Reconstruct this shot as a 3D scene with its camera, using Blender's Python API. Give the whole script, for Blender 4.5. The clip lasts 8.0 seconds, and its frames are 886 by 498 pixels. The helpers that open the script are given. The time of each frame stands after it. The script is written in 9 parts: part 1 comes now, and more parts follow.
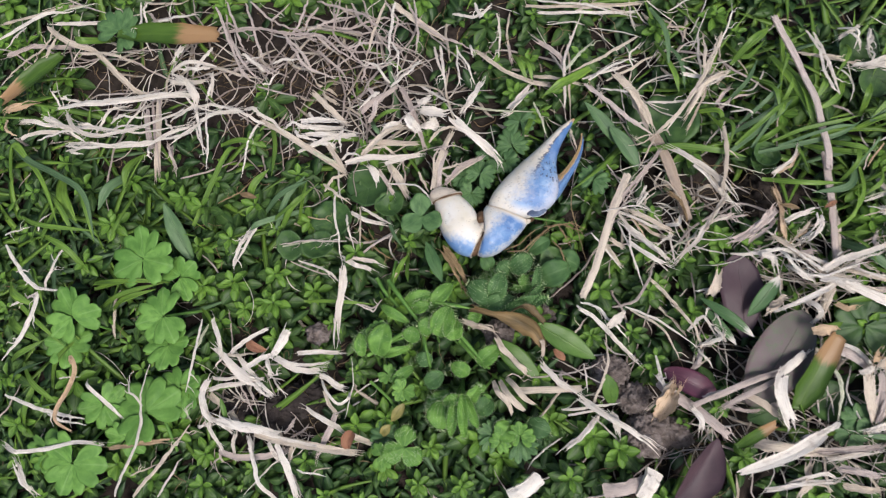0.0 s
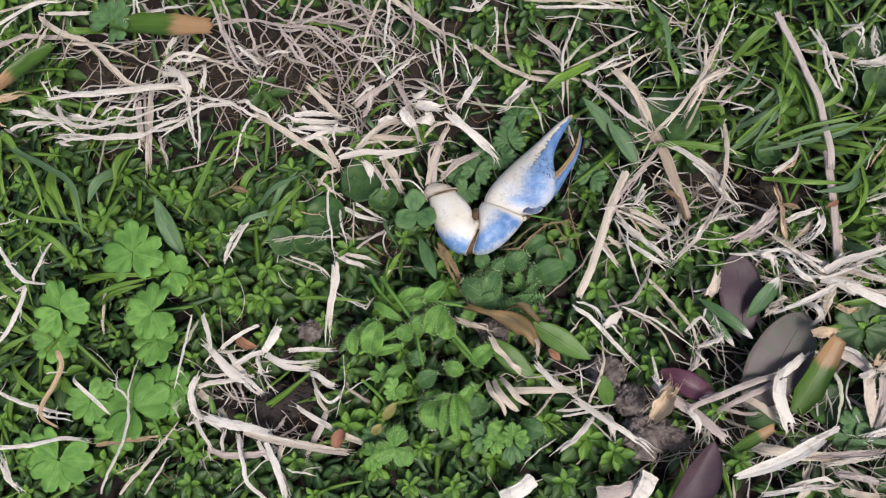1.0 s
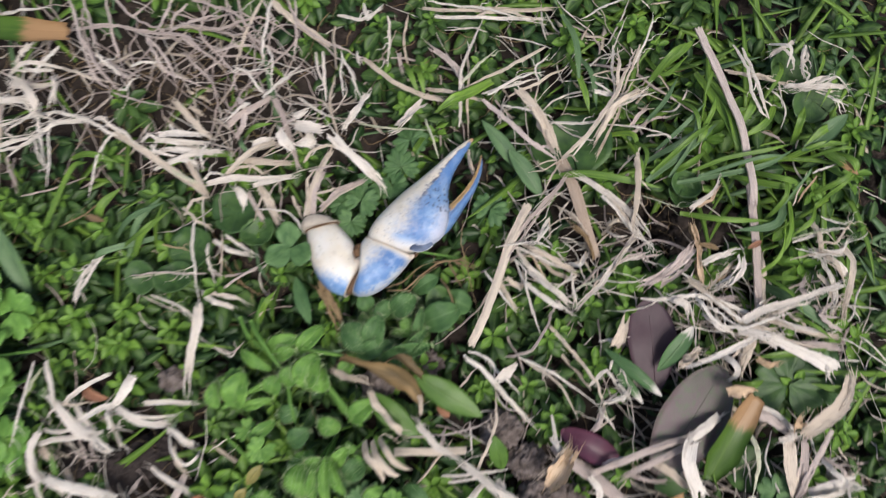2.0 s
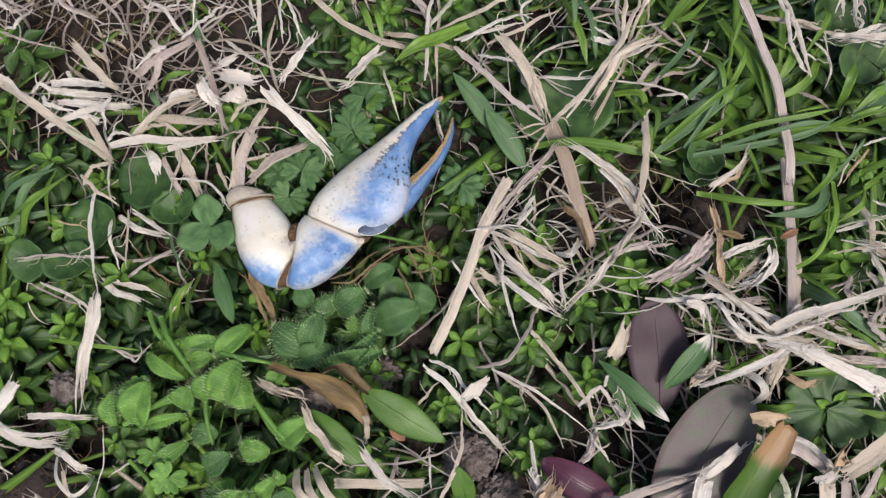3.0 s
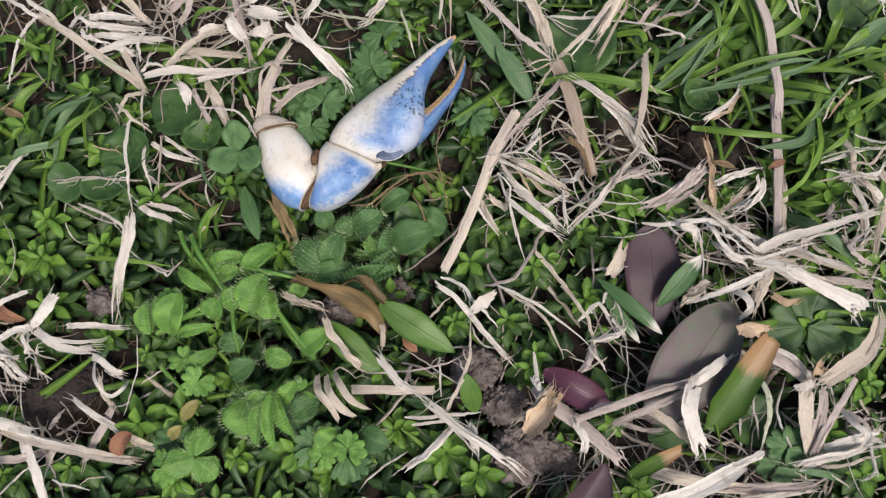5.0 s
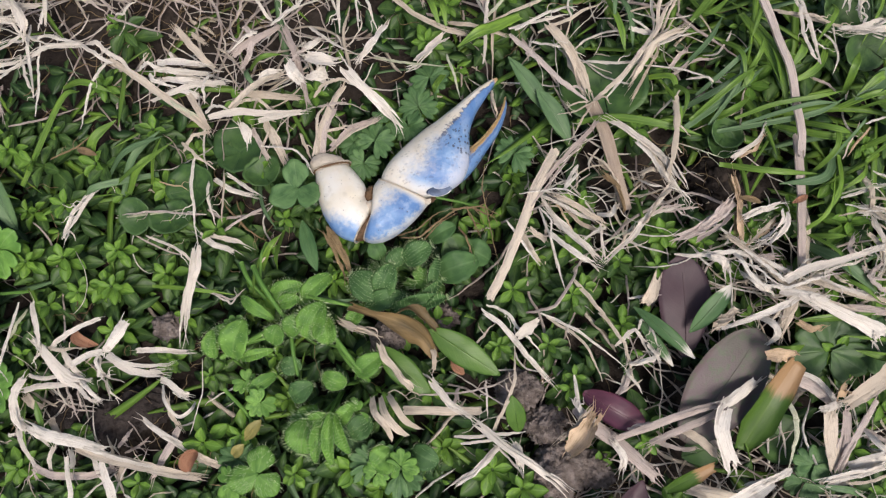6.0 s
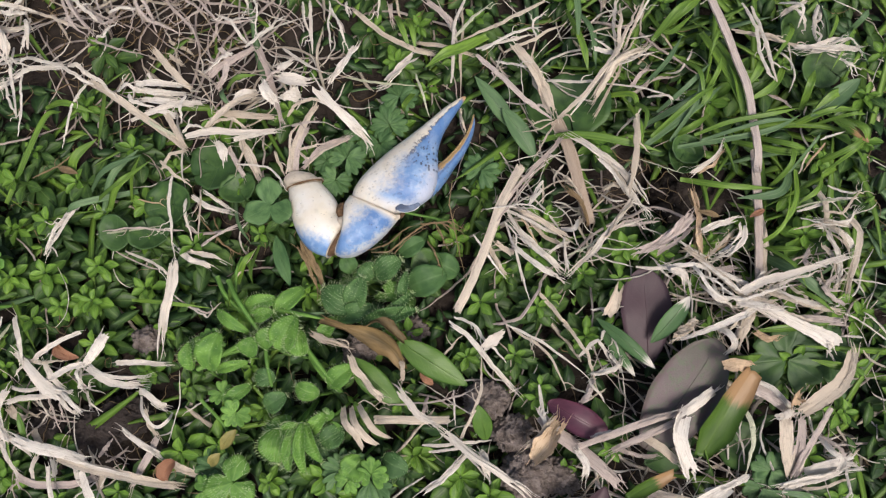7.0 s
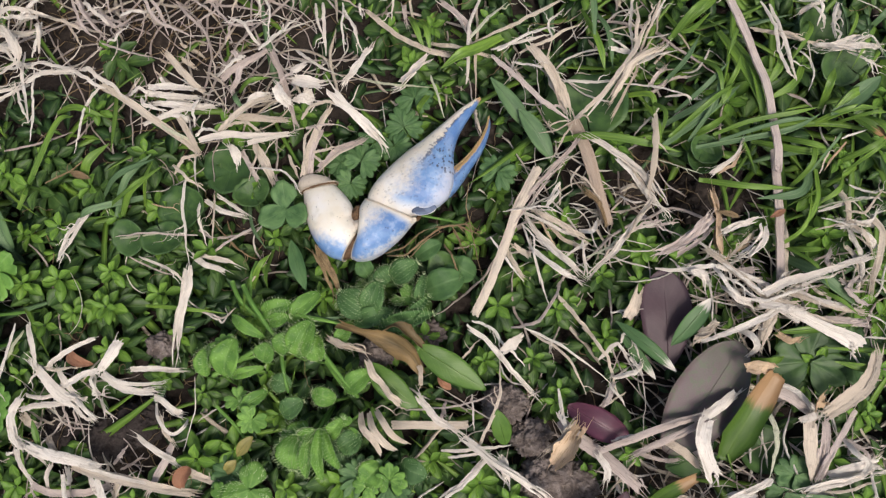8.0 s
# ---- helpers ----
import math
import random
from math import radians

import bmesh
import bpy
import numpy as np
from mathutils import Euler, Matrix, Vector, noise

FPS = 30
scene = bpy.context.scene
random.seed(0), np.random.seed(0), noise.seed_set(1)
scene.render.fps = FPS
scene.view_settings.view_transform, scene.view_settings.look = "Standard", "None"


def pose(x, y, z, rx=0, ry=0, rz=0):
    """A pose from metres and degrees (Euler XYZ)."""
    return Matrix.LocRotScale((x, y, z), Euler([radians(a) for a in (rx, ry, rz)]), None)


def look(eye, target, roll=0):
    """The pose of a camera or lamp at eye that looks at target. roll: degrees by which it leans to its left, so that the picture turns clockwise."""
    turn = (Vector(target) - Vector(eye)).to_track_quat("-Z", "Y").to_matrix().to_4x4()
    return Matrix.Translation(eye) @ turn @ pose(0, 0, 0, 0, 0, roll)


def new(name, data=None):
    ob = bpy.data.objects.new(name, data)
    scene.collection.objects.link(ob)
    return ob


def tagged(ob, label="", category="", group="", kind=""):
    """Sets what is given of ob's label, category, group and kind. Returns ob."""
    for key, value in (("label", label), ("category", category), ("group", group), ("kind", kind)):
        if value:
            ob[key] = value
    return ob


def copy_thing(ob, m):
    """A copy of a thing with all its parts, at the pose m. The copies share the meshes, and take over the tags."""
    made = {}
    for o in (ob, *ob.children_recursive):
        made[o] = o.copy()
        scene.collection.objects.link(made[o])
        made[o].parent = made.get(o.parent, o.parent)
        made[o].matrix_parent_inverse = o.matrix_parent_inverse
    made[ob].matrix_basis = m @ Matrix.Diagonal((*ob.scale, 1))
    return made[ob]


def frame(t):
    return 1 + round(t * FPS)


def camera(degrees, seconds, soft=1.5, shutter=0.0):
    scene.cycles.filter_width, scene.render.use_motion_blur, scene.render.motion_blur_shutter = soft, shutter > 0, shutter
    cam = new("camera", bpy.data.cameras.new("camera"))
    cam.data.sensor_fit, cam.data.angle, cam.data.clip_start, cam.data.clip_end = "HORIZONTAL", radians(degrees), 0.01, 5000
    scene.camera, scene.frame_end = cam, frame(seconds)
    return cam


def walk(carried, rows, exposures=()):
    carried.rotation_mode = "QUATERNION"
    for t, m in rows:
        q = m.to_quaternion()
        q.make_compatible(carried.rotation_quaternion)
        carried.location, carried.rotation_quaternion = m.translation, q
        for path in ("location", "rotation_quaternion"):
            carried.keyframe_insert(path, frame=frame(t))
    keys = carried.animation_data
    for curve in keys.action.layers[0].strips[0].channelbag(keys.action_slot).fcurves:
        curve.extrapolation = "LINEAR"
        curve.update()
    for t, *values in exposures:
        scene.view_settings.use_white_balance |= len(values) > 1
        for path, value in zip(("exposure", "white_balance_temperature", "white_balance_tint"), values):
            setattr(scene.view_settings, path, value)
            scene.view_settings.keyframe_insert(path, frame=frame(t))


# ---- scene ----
cam = camera(70.0, 8.0, soft=1.22, shutter=0.45)
# seconds, place in metres, turn in degrees
PATH = [
    (0.0, 0.00180, -0.02381, 0.19645, 8.073, 3.885, -0.065),
    (0.5, -0.00195, -0.02054, 0.19240, 7.995, 4.010, 0.300),
    (1.0, 0.00342, -0.02377, 0.19317, 7.968, 3.846, 0.527),
    (1.5, 0.00502, -0.02326, 0.19036, 7.800, 3.506, 0.714),
    (2.0, 0.03021, -0.00934, 0.17207, 7.825, 2.525, 0.923),
    (2.2, 0.03204, -0.00466, 0.16040, 7.808, 2.575, 1.063),
    (3.3, 0.03830, -0.00473, 0.13886, 6.068, 2.112, 2.260),
    (3.5, 0.03695, -0.00651, 0.13892, 6.191, 2.060, 2.438),
    (4.0, 0.03814, -0.01142, 0.14140, 5.493, 1.952, 2.618),
    (4.5, 0.03650, -0.01722, 0.14286, 5.527, 2.141, 2.712),
    (5.8, 0.03059, -0.02126, 0.15805, 5.589, 1.980, 2.631),
    (6.0, 0.02565, -0.01692, 0.15905, 6.379, 2.389, 2.642),
    (6.5, 0.03388, -0.01757, 0.16038, 6.308, 2.475, 2.565),
    (7.0, 0.03372, -0.01438, 0.16394, 6.628, 2.516, 2.345),
    (7.5, 0.03173, -0.01615, 0.16298, 6.680, 2.611, 2.188),
    (8.0, 0.02987, -0.01380, 0.16252, 6.687, 2.714, 1.947),
]
walk(cam, [(t, pose(x, y, z, rx, ry, rz)) for t, x, y, z, rx, ry, rz in PATH],
     [(0.0, 0.30, 6400, 10), (2.2, 0.30, 6500, 10), (4.7, 0.30, 6600, 10), (5.8, 0.30, 6680, 10), (8.0, 0.30, 6820, 10)])

# ---- daylight under a bright overcast sky ----
SUN_UP, SUN_AROUND = 62.0, 140.0
world = bpy.data.worlds.new("world")
scene.world = world
world.use_nodes = True
wn = world.node_tree.nodes
sky = wn.new("ShaderNodeTexSky")
sky.sky_type, sky.sun_disc = "NISHITA", False
sky.sun_elevation, sky.sun_rotation = radians(SUN_UP), radians(SUN_AROUND)
sky.air_density, sky.dust_density = 1.0, 4.0
wn["Background"].inputs["Strength"].default_value = 0.112
world.node_tree.links.new(sky.outputs[0], wn["Background"].inputs["Color"])
sun = bpy.data.lights.new("sun", "SUN")
sun.energy, sun.angle, sun.color = 2.3, radians(22), (1.0, 0.955, 0.91)
sun_ob = new("sun", sun)
a, e = radians(SUN_AROUND), radians(SUN_UP)
sun_ob.matrix_world = look((math.sin(a) * math.cos(e) * 5, math.cos(a) * math.cos(e) * 5, math.sin(e) * 5), (0, 0, 0))

MM = 0.001
rnd = random.Random(7)
npr = np.random.default_rng(11)


# ---- materials ----
class Mat:
    """A small builder of node materials."""

    def __init__(self, name, rough=0.6, spec=0.3):
        self.m = bpy.data.materials.new(name)
        self.m.use_nodes = True
        self.t = self.m.node_tree
        self.bsdf = self.t.nodes["Principled BSDF"]
        self.out = self.t.nodes["Material Output"]
        self.bsdf.inputs["Roughness"].default_value = rough
        self.bsdf.inputs["Specular IOR Level"].default_value = spec

    def node(self, kind, **props):
        n = self.t.nodes.new(kind)
        for k, v in props.items():
            setattr(n, k, v)
        return n

    def put(self, socket, value):
        if isinstance(value, bpy.types.NodeSocket):
            self.t.links.new(value, socket)
        elif value is not None:
            socket.default_value = value

    def math(self, op, x, y=0.0, clamp=False):
        n = self.node("ShaderNodeMath", operation=op, use_clamp=clamp)
        self.put(n.inputs[0], x)
        self.put(n.inputs[1], y)
        return n.outputs[0]

    def mix(self, f, x, y, blend="MIX"):
        n = self.node("ShaderNodeMix", data_type="RGBA", blend_type=blend)
        self.put(n.inputs[0], f)
        self.put(n.inputs[6], x if not isinstance(x, tuple) else (*x, 1.0))
        self.put(n.inputs[7], y if not isinstance(y, tuple) else (*y, 1.0))
        return n.outputs[2]

    def ramp(self, f, lo, hi):
        n = self.node("ShaderNodeMapRange", interpolation_type="SMOOTHSTEP")
        self.put(n.inputs[0], f)
        n.inputs[1].default_value, n.inputs[2].default_value = lo, hi
        return n.outputs[0]

    def uv(self):
        n = self.node("ShaderNodeUVMap", uv_map="UVMap")
        s = self.node("ShaderNodeSeparateXYZ")
        self.t.links.new(n.outputs[0], s.inputs[0])
        return s.outputs[0], s.outputs[1], n.outputs[0]

    def chance(self):
        """One random number for each thing and each loose piece."""
        o = self.node("ShaderNodeObjectInfo").outputs["Random"]
        g = self.node("ShaderNodeNewGeometry").outputs["Random Per Island"]
        return self.math("FRACT", self.math("ADD", o, self.math("MULTIPLY", g, 3.7)))

    def noise(self, scale, vec=None, detail=4.0, w=None, rough=0.55):
        n = self.node("ShaderNodeTexNoise", noise_dimensions="4D" if w is not None else "3D")
        self.put(n.inputs["Scale"], scale)
        n.inputs["Detail"].default_value, n.inputs["Roughness"].default_value = detail, rough
        if vec is None:
            vec = self.node("ShaderNodeNewGeometry").outputs["Position"]
        self.put(n.inputs["Vector"], vec)
        if w is not None:
            self.put(n.inputs["W"], w)
        return n.outputs[0]

    def scaled(self, vec, x, y, z=1.0):
        n = self.node("ShaderNodeVectorMath", operation="MULTIPLY")
        self.put(n.inputs[0], vec)
        n.inputs[1].default_value = (x, y, z)
        return n.outputs[0]

    def bump(self, height, dist, strength=1.0):
        n = self.node("ShaderNodeBump")
        n.inputs["Strength"].default_value, n.inputs["Distance"].default_value = strength, dist
        self.put(n.inputs["Height"], height)
        self.put(self.bsdf.inputs["Normal"], n.outputs[0])
        return n.outputs[0]

    def colour(self, c):
        self.put(self.bsdf.inputs["Base Color"], c if not isinstance(c, tuple) else (*c, 1.0))
        return self

    def thin(self, c, share, normal=None):
        """Light that comes through from behind, as through a leaf."""
        tr = self.node("ShaderNodeBsdfTranslucent")
        self.put(tr.inputs[0], c)
        if normal is not None:
            self.put(tr.inputs["Normal"], normal)
        mixed = self.node("ShaderNodeMixShader")
        mixed.inputs[0].default_value = share
        self.t.links.new(self.bsdf.outputs[0], mixed.inputs[1])
        self.t.links.new(tr.outputs[0], mixed.inputs[2])
        self.t.links.new(mixed.outputs[0], self.out.inputs[0])
        return self.m


def straw_material(name, pale, dark, stain):
    k = Mat(name, 0.55, 0.3)
    u, v, uv = k.uv()
    r = k.chance()
    w = k.math("MULTIPLY", r, 37.0)
    fibre = k.noise(1.0, k.scaled(uv, 3.0, 19.0), 6.0, w, 0.7)
    blotch = k.noise(1.0, k.scaled(uv, 6.0, 1.2), 4.0, w)
    c = k.mix(k.ramp(fibre, 0.34, 0.52), dark, pale)
    c = k.mix(k.math("MULTIPLY", k.math("SUBTRACT", 1.0, k.ramp(fibre, 0.30, 0.41)), 0.7), c, stain)
    c = k.mix(k.math("MULTIPLY", k.ramp(blotch, 0.55, 0.80), 0.65), c, stain)
    c = k.mix(k.math("MULTIPLY", k.ramp(r, 0.3, 1.0), 0.55), c, dark)
    speck = k.noise(1400.0, None, 2.0)
    c = k.mix(k.math("MULTIPLY", k.ramp(speck, 0.62, 0.76), 0.35), c, stain)
    k.colour(c)
    nrm = k.bump(k.math("ADD", fibre, k.math("ADD", k.math("MULTIPLY", blotch, 0.3), k.math("MULTIPLY", speck, 0.2))), 0.0005, 0.9)
    return k.thin(c, 0.12, nrm)


STRAW = {
    "white": straw_material("bleached_straw", (0.90, 0.835, 0.755), (0.67, 0.59, 0.505), (0.32, 0.245, 0.195)),
    "tan": straw_material("tan_straw", (0.74, 0.64, 0.525), (0.50, 0.41, 0.32), (0.25, 0.18, 0.125)),
    "grey": straw_material("greyish_pink_straw", (0.66, 0.56, 0.51), (0.41, 0.325, 0.285), (0.19, 0.135, 0.11)),
    "orange": straw_material("ochre_straw", (0.72, 0.54, 0.37), (0.46, 0.31, 0.18), (0.20, 0.11, 0.055)),
    "brown": straw_material("brown_dead_leaf", (0.34, 0.245, 0.135), (0.20, 0.13, 0.07), (0.08, 0.05, 0.03)),
    # browner, darker tan for one stalk, with the shade it lies in mixed in
    "shaded_tan": straw_material("shaded_tan_stalk", (0.56, 0.45, 0.36), (0.37, 0.28, 0.215), (0.16, 0.11, 0.08)),
    "green": straw_material("greenish_straw", (0.66, 0.66, 0.50), (0.40, 0.42, 0.26), (0.22, 0.19, 0.11)),
}


def leaf_material(name, light, dark, rib, through_light=0.25, rough=0.5, veins=7.0, tip=None, spots=0.0, rib_width=0.07, vein=0.55):
    k = Mat(name, rough, 0.42)
    u, v, uv = k.uv()
    r = k.chance()
    w = k.math("MULTIPLY", r, 23.0)
    patch = k.noise(1.0, k.scaled(uv, 3.0, 3.0), 4.0, w)
    c = k.mix(k.ramp(patch, 0.3, 0.7), dark, light)
    c = k.mix(k.math("MULTIPLY", r, 0.55), c, dark)
    off = k.math("ABSOLUTE", k.math("SUBTRACT", v, 0.5))
    ribs = k.math("SUBTRACT", 1.0, k.ramp(off, 0.0, rib_width))
    side = k.math("FRACT", k.math("MULTIPLY", k.math("SUBTRACT", u, k.math("MULTIPLY", off, 0.55)), veins))
    side = k.math("SUBTRACT", 1.0, k.ramp(k.math("ABSOLUTE", k.math("SUBTRACT", side, 0.5)), 0.0, 0.16))
    lines = k.math("MAXIMUM", ribs, k.math("MULTIPLY", side, 0.4))
    c = k.mix(k.math("MULTIPLY", lines, vein), c, rib)
    if spots:
        s = k.noise(520.0, None, 4.0)
        c = k.mix(k.math("MULTIPLY", k.ramp(s, 0.50, 0.62), spots), c, rib)
    if tip:
        edge = k.math("ADD", u, k.math("MULTIPLY", k.math("SUBTRACT", k.noise(1.0, k.scaled(uv, 2.0, 6.0), 3.0, w), 0.5), 0.35))
        c = k.mix(k.ramp(edge, tip[0] - 0.03, tip[0] + 0.10), c, tip[1])
    k.colour(c)
    fine = k.noise(2600.0, None, 3.0)
    h = k.math("ADD", k.math("MULTIPLY", lines, -1.4 * vein), k.math("ADD", k.math("MULTIPLY", fine, 0.5), patch))
    nrm = k.bump(h, 0.00025, 0.45)
    return k.thin(c, through_light, nrm)


WEED = leaf_material("small_weed_leaf", (0.118, 0.222, 0.046), (0.036, 0.085, 0.024), (0.19, 0.28, 0.09), 0.32, 0.46, 0.0, vein=0.35)
WEED_TIP = leaf_material("young_weed_leaf", (0.225, 0.405, 0.055), (0.11, 0.235, 0.036), (0.26, 0.40, 0.11), 0.35, 0.48, 0.0, vein=0.35)
# weed leaf green at about half strength: shade between the plants, put into the colour
SHADED_MAT = leaf_material("shaded_low_weed_leaf", (0.052, 0.118, 0.032), (0.018, 0.047, 0.015), (0.12, 0.20, 0.06), 0.2, 0.42, 0.0, vein=0.3)
LOBED = leaf_material("pale_lobed_leaf", (0.215, 0.42, 0.085), (0.10, 0.235, 0.042), (0.29, 0.46, 0.17), 0.25, 0.6, 0.0, rib_width=0.03, vein=0.3)
CLOVER = leaf_material("mid_green_leaf", (0.125, 0.235, 0.08), (0.05, 0.12, 0.04), (0.18, 0.29, 0.11), 0.2, 0.6, 0.0, rib_width=0.03, vein=0.3)
ROUND = leaf_material("dark_round_leaf", (0.092, 0.178, 0.045), (0.036, 0.085, 0.027), (0.13, 0.21, 0.08), 0.2, 0.5, 0.0, rib_width=0.03, vein=0.3)
# shaded copy of the hairy leaf, darkened mainly for the shadow below the claw
SHADED_HAIRY = leaf_material("shaded_hairy_leaf", (0.105, 0.215, 0.065), (0.045, 0.11, 0.033), (0.15, 0.25, 0.10), 0.2, 0.65, 0.0, vein=0.3)
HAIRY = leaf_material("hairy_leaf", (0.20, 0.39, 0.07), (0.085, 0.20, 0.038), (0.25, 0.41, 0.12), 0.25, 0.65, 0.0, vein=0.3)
GRASS = leaf_material("grass_leaf", (0.215, 0.365, 0.050), (0.088, 0.175, 0.028), (0.21, 0.34, 0.09), 0.25, 0.42, 0.0, vein=0.35)
BLUE_GRASS = leaf_material("bluish_grass_leaf", (0.145, 0.245, 0.105), (0.080, 0.150, 0.066), (0.20, 0.28, 0.16), 0.2, 0.5, 0.0, vein=0.35)
TIPPED = leaf_material("grass_leaf_with_dead_tip", (0.090, 0.170, 0.022), (0.052, 0.112, 0.014), (0.12, 0.20, 0.035), 0.25, 0.45, 0.0, (0.60, (0.37, 0.225, 0.11)), vein=0.3)
WILLOW = leaf_material("narrow_green_leaf", (0.125, 0.235, 0.042), (0.078, 0.165, 0.028), (0.19, 0.29, 0.085), 0.25, 0.42, 9.0, vein=0.2)
FROST = leaf_material("leaf_with_white_dry_tip", (0.115, 0.215, 0.08), (0.065, 0.14, 0.05), (0.20, 0.28, 0.15), 0.2, 0.5, 0.0, (0.78, (0.62, 0.58, 0.51)), vein=0.3)
PURPLE = leaf_material("purple_leaf", (0.078, 0.042, 0.052), (0.048, 0.027, 0.036), (0.12, 0.075, 0.085), 0.1, 0.55, 8.0, vein=0.12)
PLUM = leaf_material("plum_leaf", (0.115, 0.035, 0.060), (0.068, 0.022, 0.040), (0.15, 0.06, 0.085), 0.1, 0.4, 8.0, vein=0.15)
DUSK = leaf_material("greyish_purple_leaf", (0.112, 0.124, 0.088), (0.120, 0.082, 0.090), (0.085, 0.128, 0.064), 0.1, 0.55, 8.0, spots=0.45, vein=0.14)
OLIVE = leaf_material("withered_leaf", (0.30, 0.20, 0.085), (0.095, 0.068, 0.030), (0.34, 0.26, 0.14), 0.3, 0.55, 9.0, vein=0.25)
YELLOW = leaf_material("yellowing_leaf", (0.38, 0.33, 0.11), (0.22, 0.20, 0.06), (0.40, 0.36, 0.12), 0.25, 0.5, 0.0, vein=0.3)
FLAKE = straw_material("orange_seed_flake", (0.42, 0.22, 0.135), (0.27, 0.12, 0.07), (0.15, 0.05, 0.03))
hair = Mat("plant_hair", 0.5, 0.3)
hair.colour((0.70, 0.80, 0.52))
HAIR = hair.thin((0.75, 0.85, 0.55, 1), 0.5)


def soil_material(name, light, dark, wet=0.75, lawn_from=0.0):
    k = Mat(name, wet, 0.25)
    big, mid, fine = k.noise(60.0), k.noise(420.0, None, 6.0), k.noise(2200.0, None, 4.0)
    c = k.mix(k.ramp(mid, 0.3, 0.7), dark, light)
    c = k.mix(k.math("MULTIPLY", k.ramp(big, 0.35, 0.65), 0.5), c, dark)
    c = k.mix(k.math("MULTIPLY", k.ramp(fine, 0.6, 0.75), 0.5), c, (light[0] * 1.5, light[1] * 1.45, light[2] * 1.4))
    if lawn_from:
        far = k.node("ShaderNodeVectorMath", operation="LENGTH")
        k.put(far.inputs[0], k.node("ShaderNodeNewGeometry").outputs["Position"])
        patch, tuft = k.noise(2.5, None, 6.0), k.noise(70.0, None, 5.0)
        turf_c = k.mix(k.ramp(tuft, 0.35, 0.65), (0.035, 0.062, 0.018), (0.105, 0.155, 0.042))
        turf_c = k.mix(k.math("MULTIPLY", k.ramp(patch, 0.45, 0.65), 0.6), turf_c, (0.22, 0.175, 0.12))
        c = k.mix(k.ramp(far.outputs["Value"], lawn_from, lawn_from * 1.5), c, turf_c)
    k.colour(c)
    k.bump(k.math("ADD", mid, k.math("MULTIPLY", fine, 0.6)), 0.0012, 1.0)
    return k.m


SOIL = soil_material("damp_soil", (0.060, 0.045, 0.037), (0.021, 0.0155, 0.0125), lawn_from=0.21)
CLOD = soil_material("dark_clod", (0.060, 0.048, 0.045), (0.030, 0.023, 0.021))
CRUMB = soil_material("brown_crumb", (0.32, 0.27, 0.25), (0.10, 0.078, 0.068))


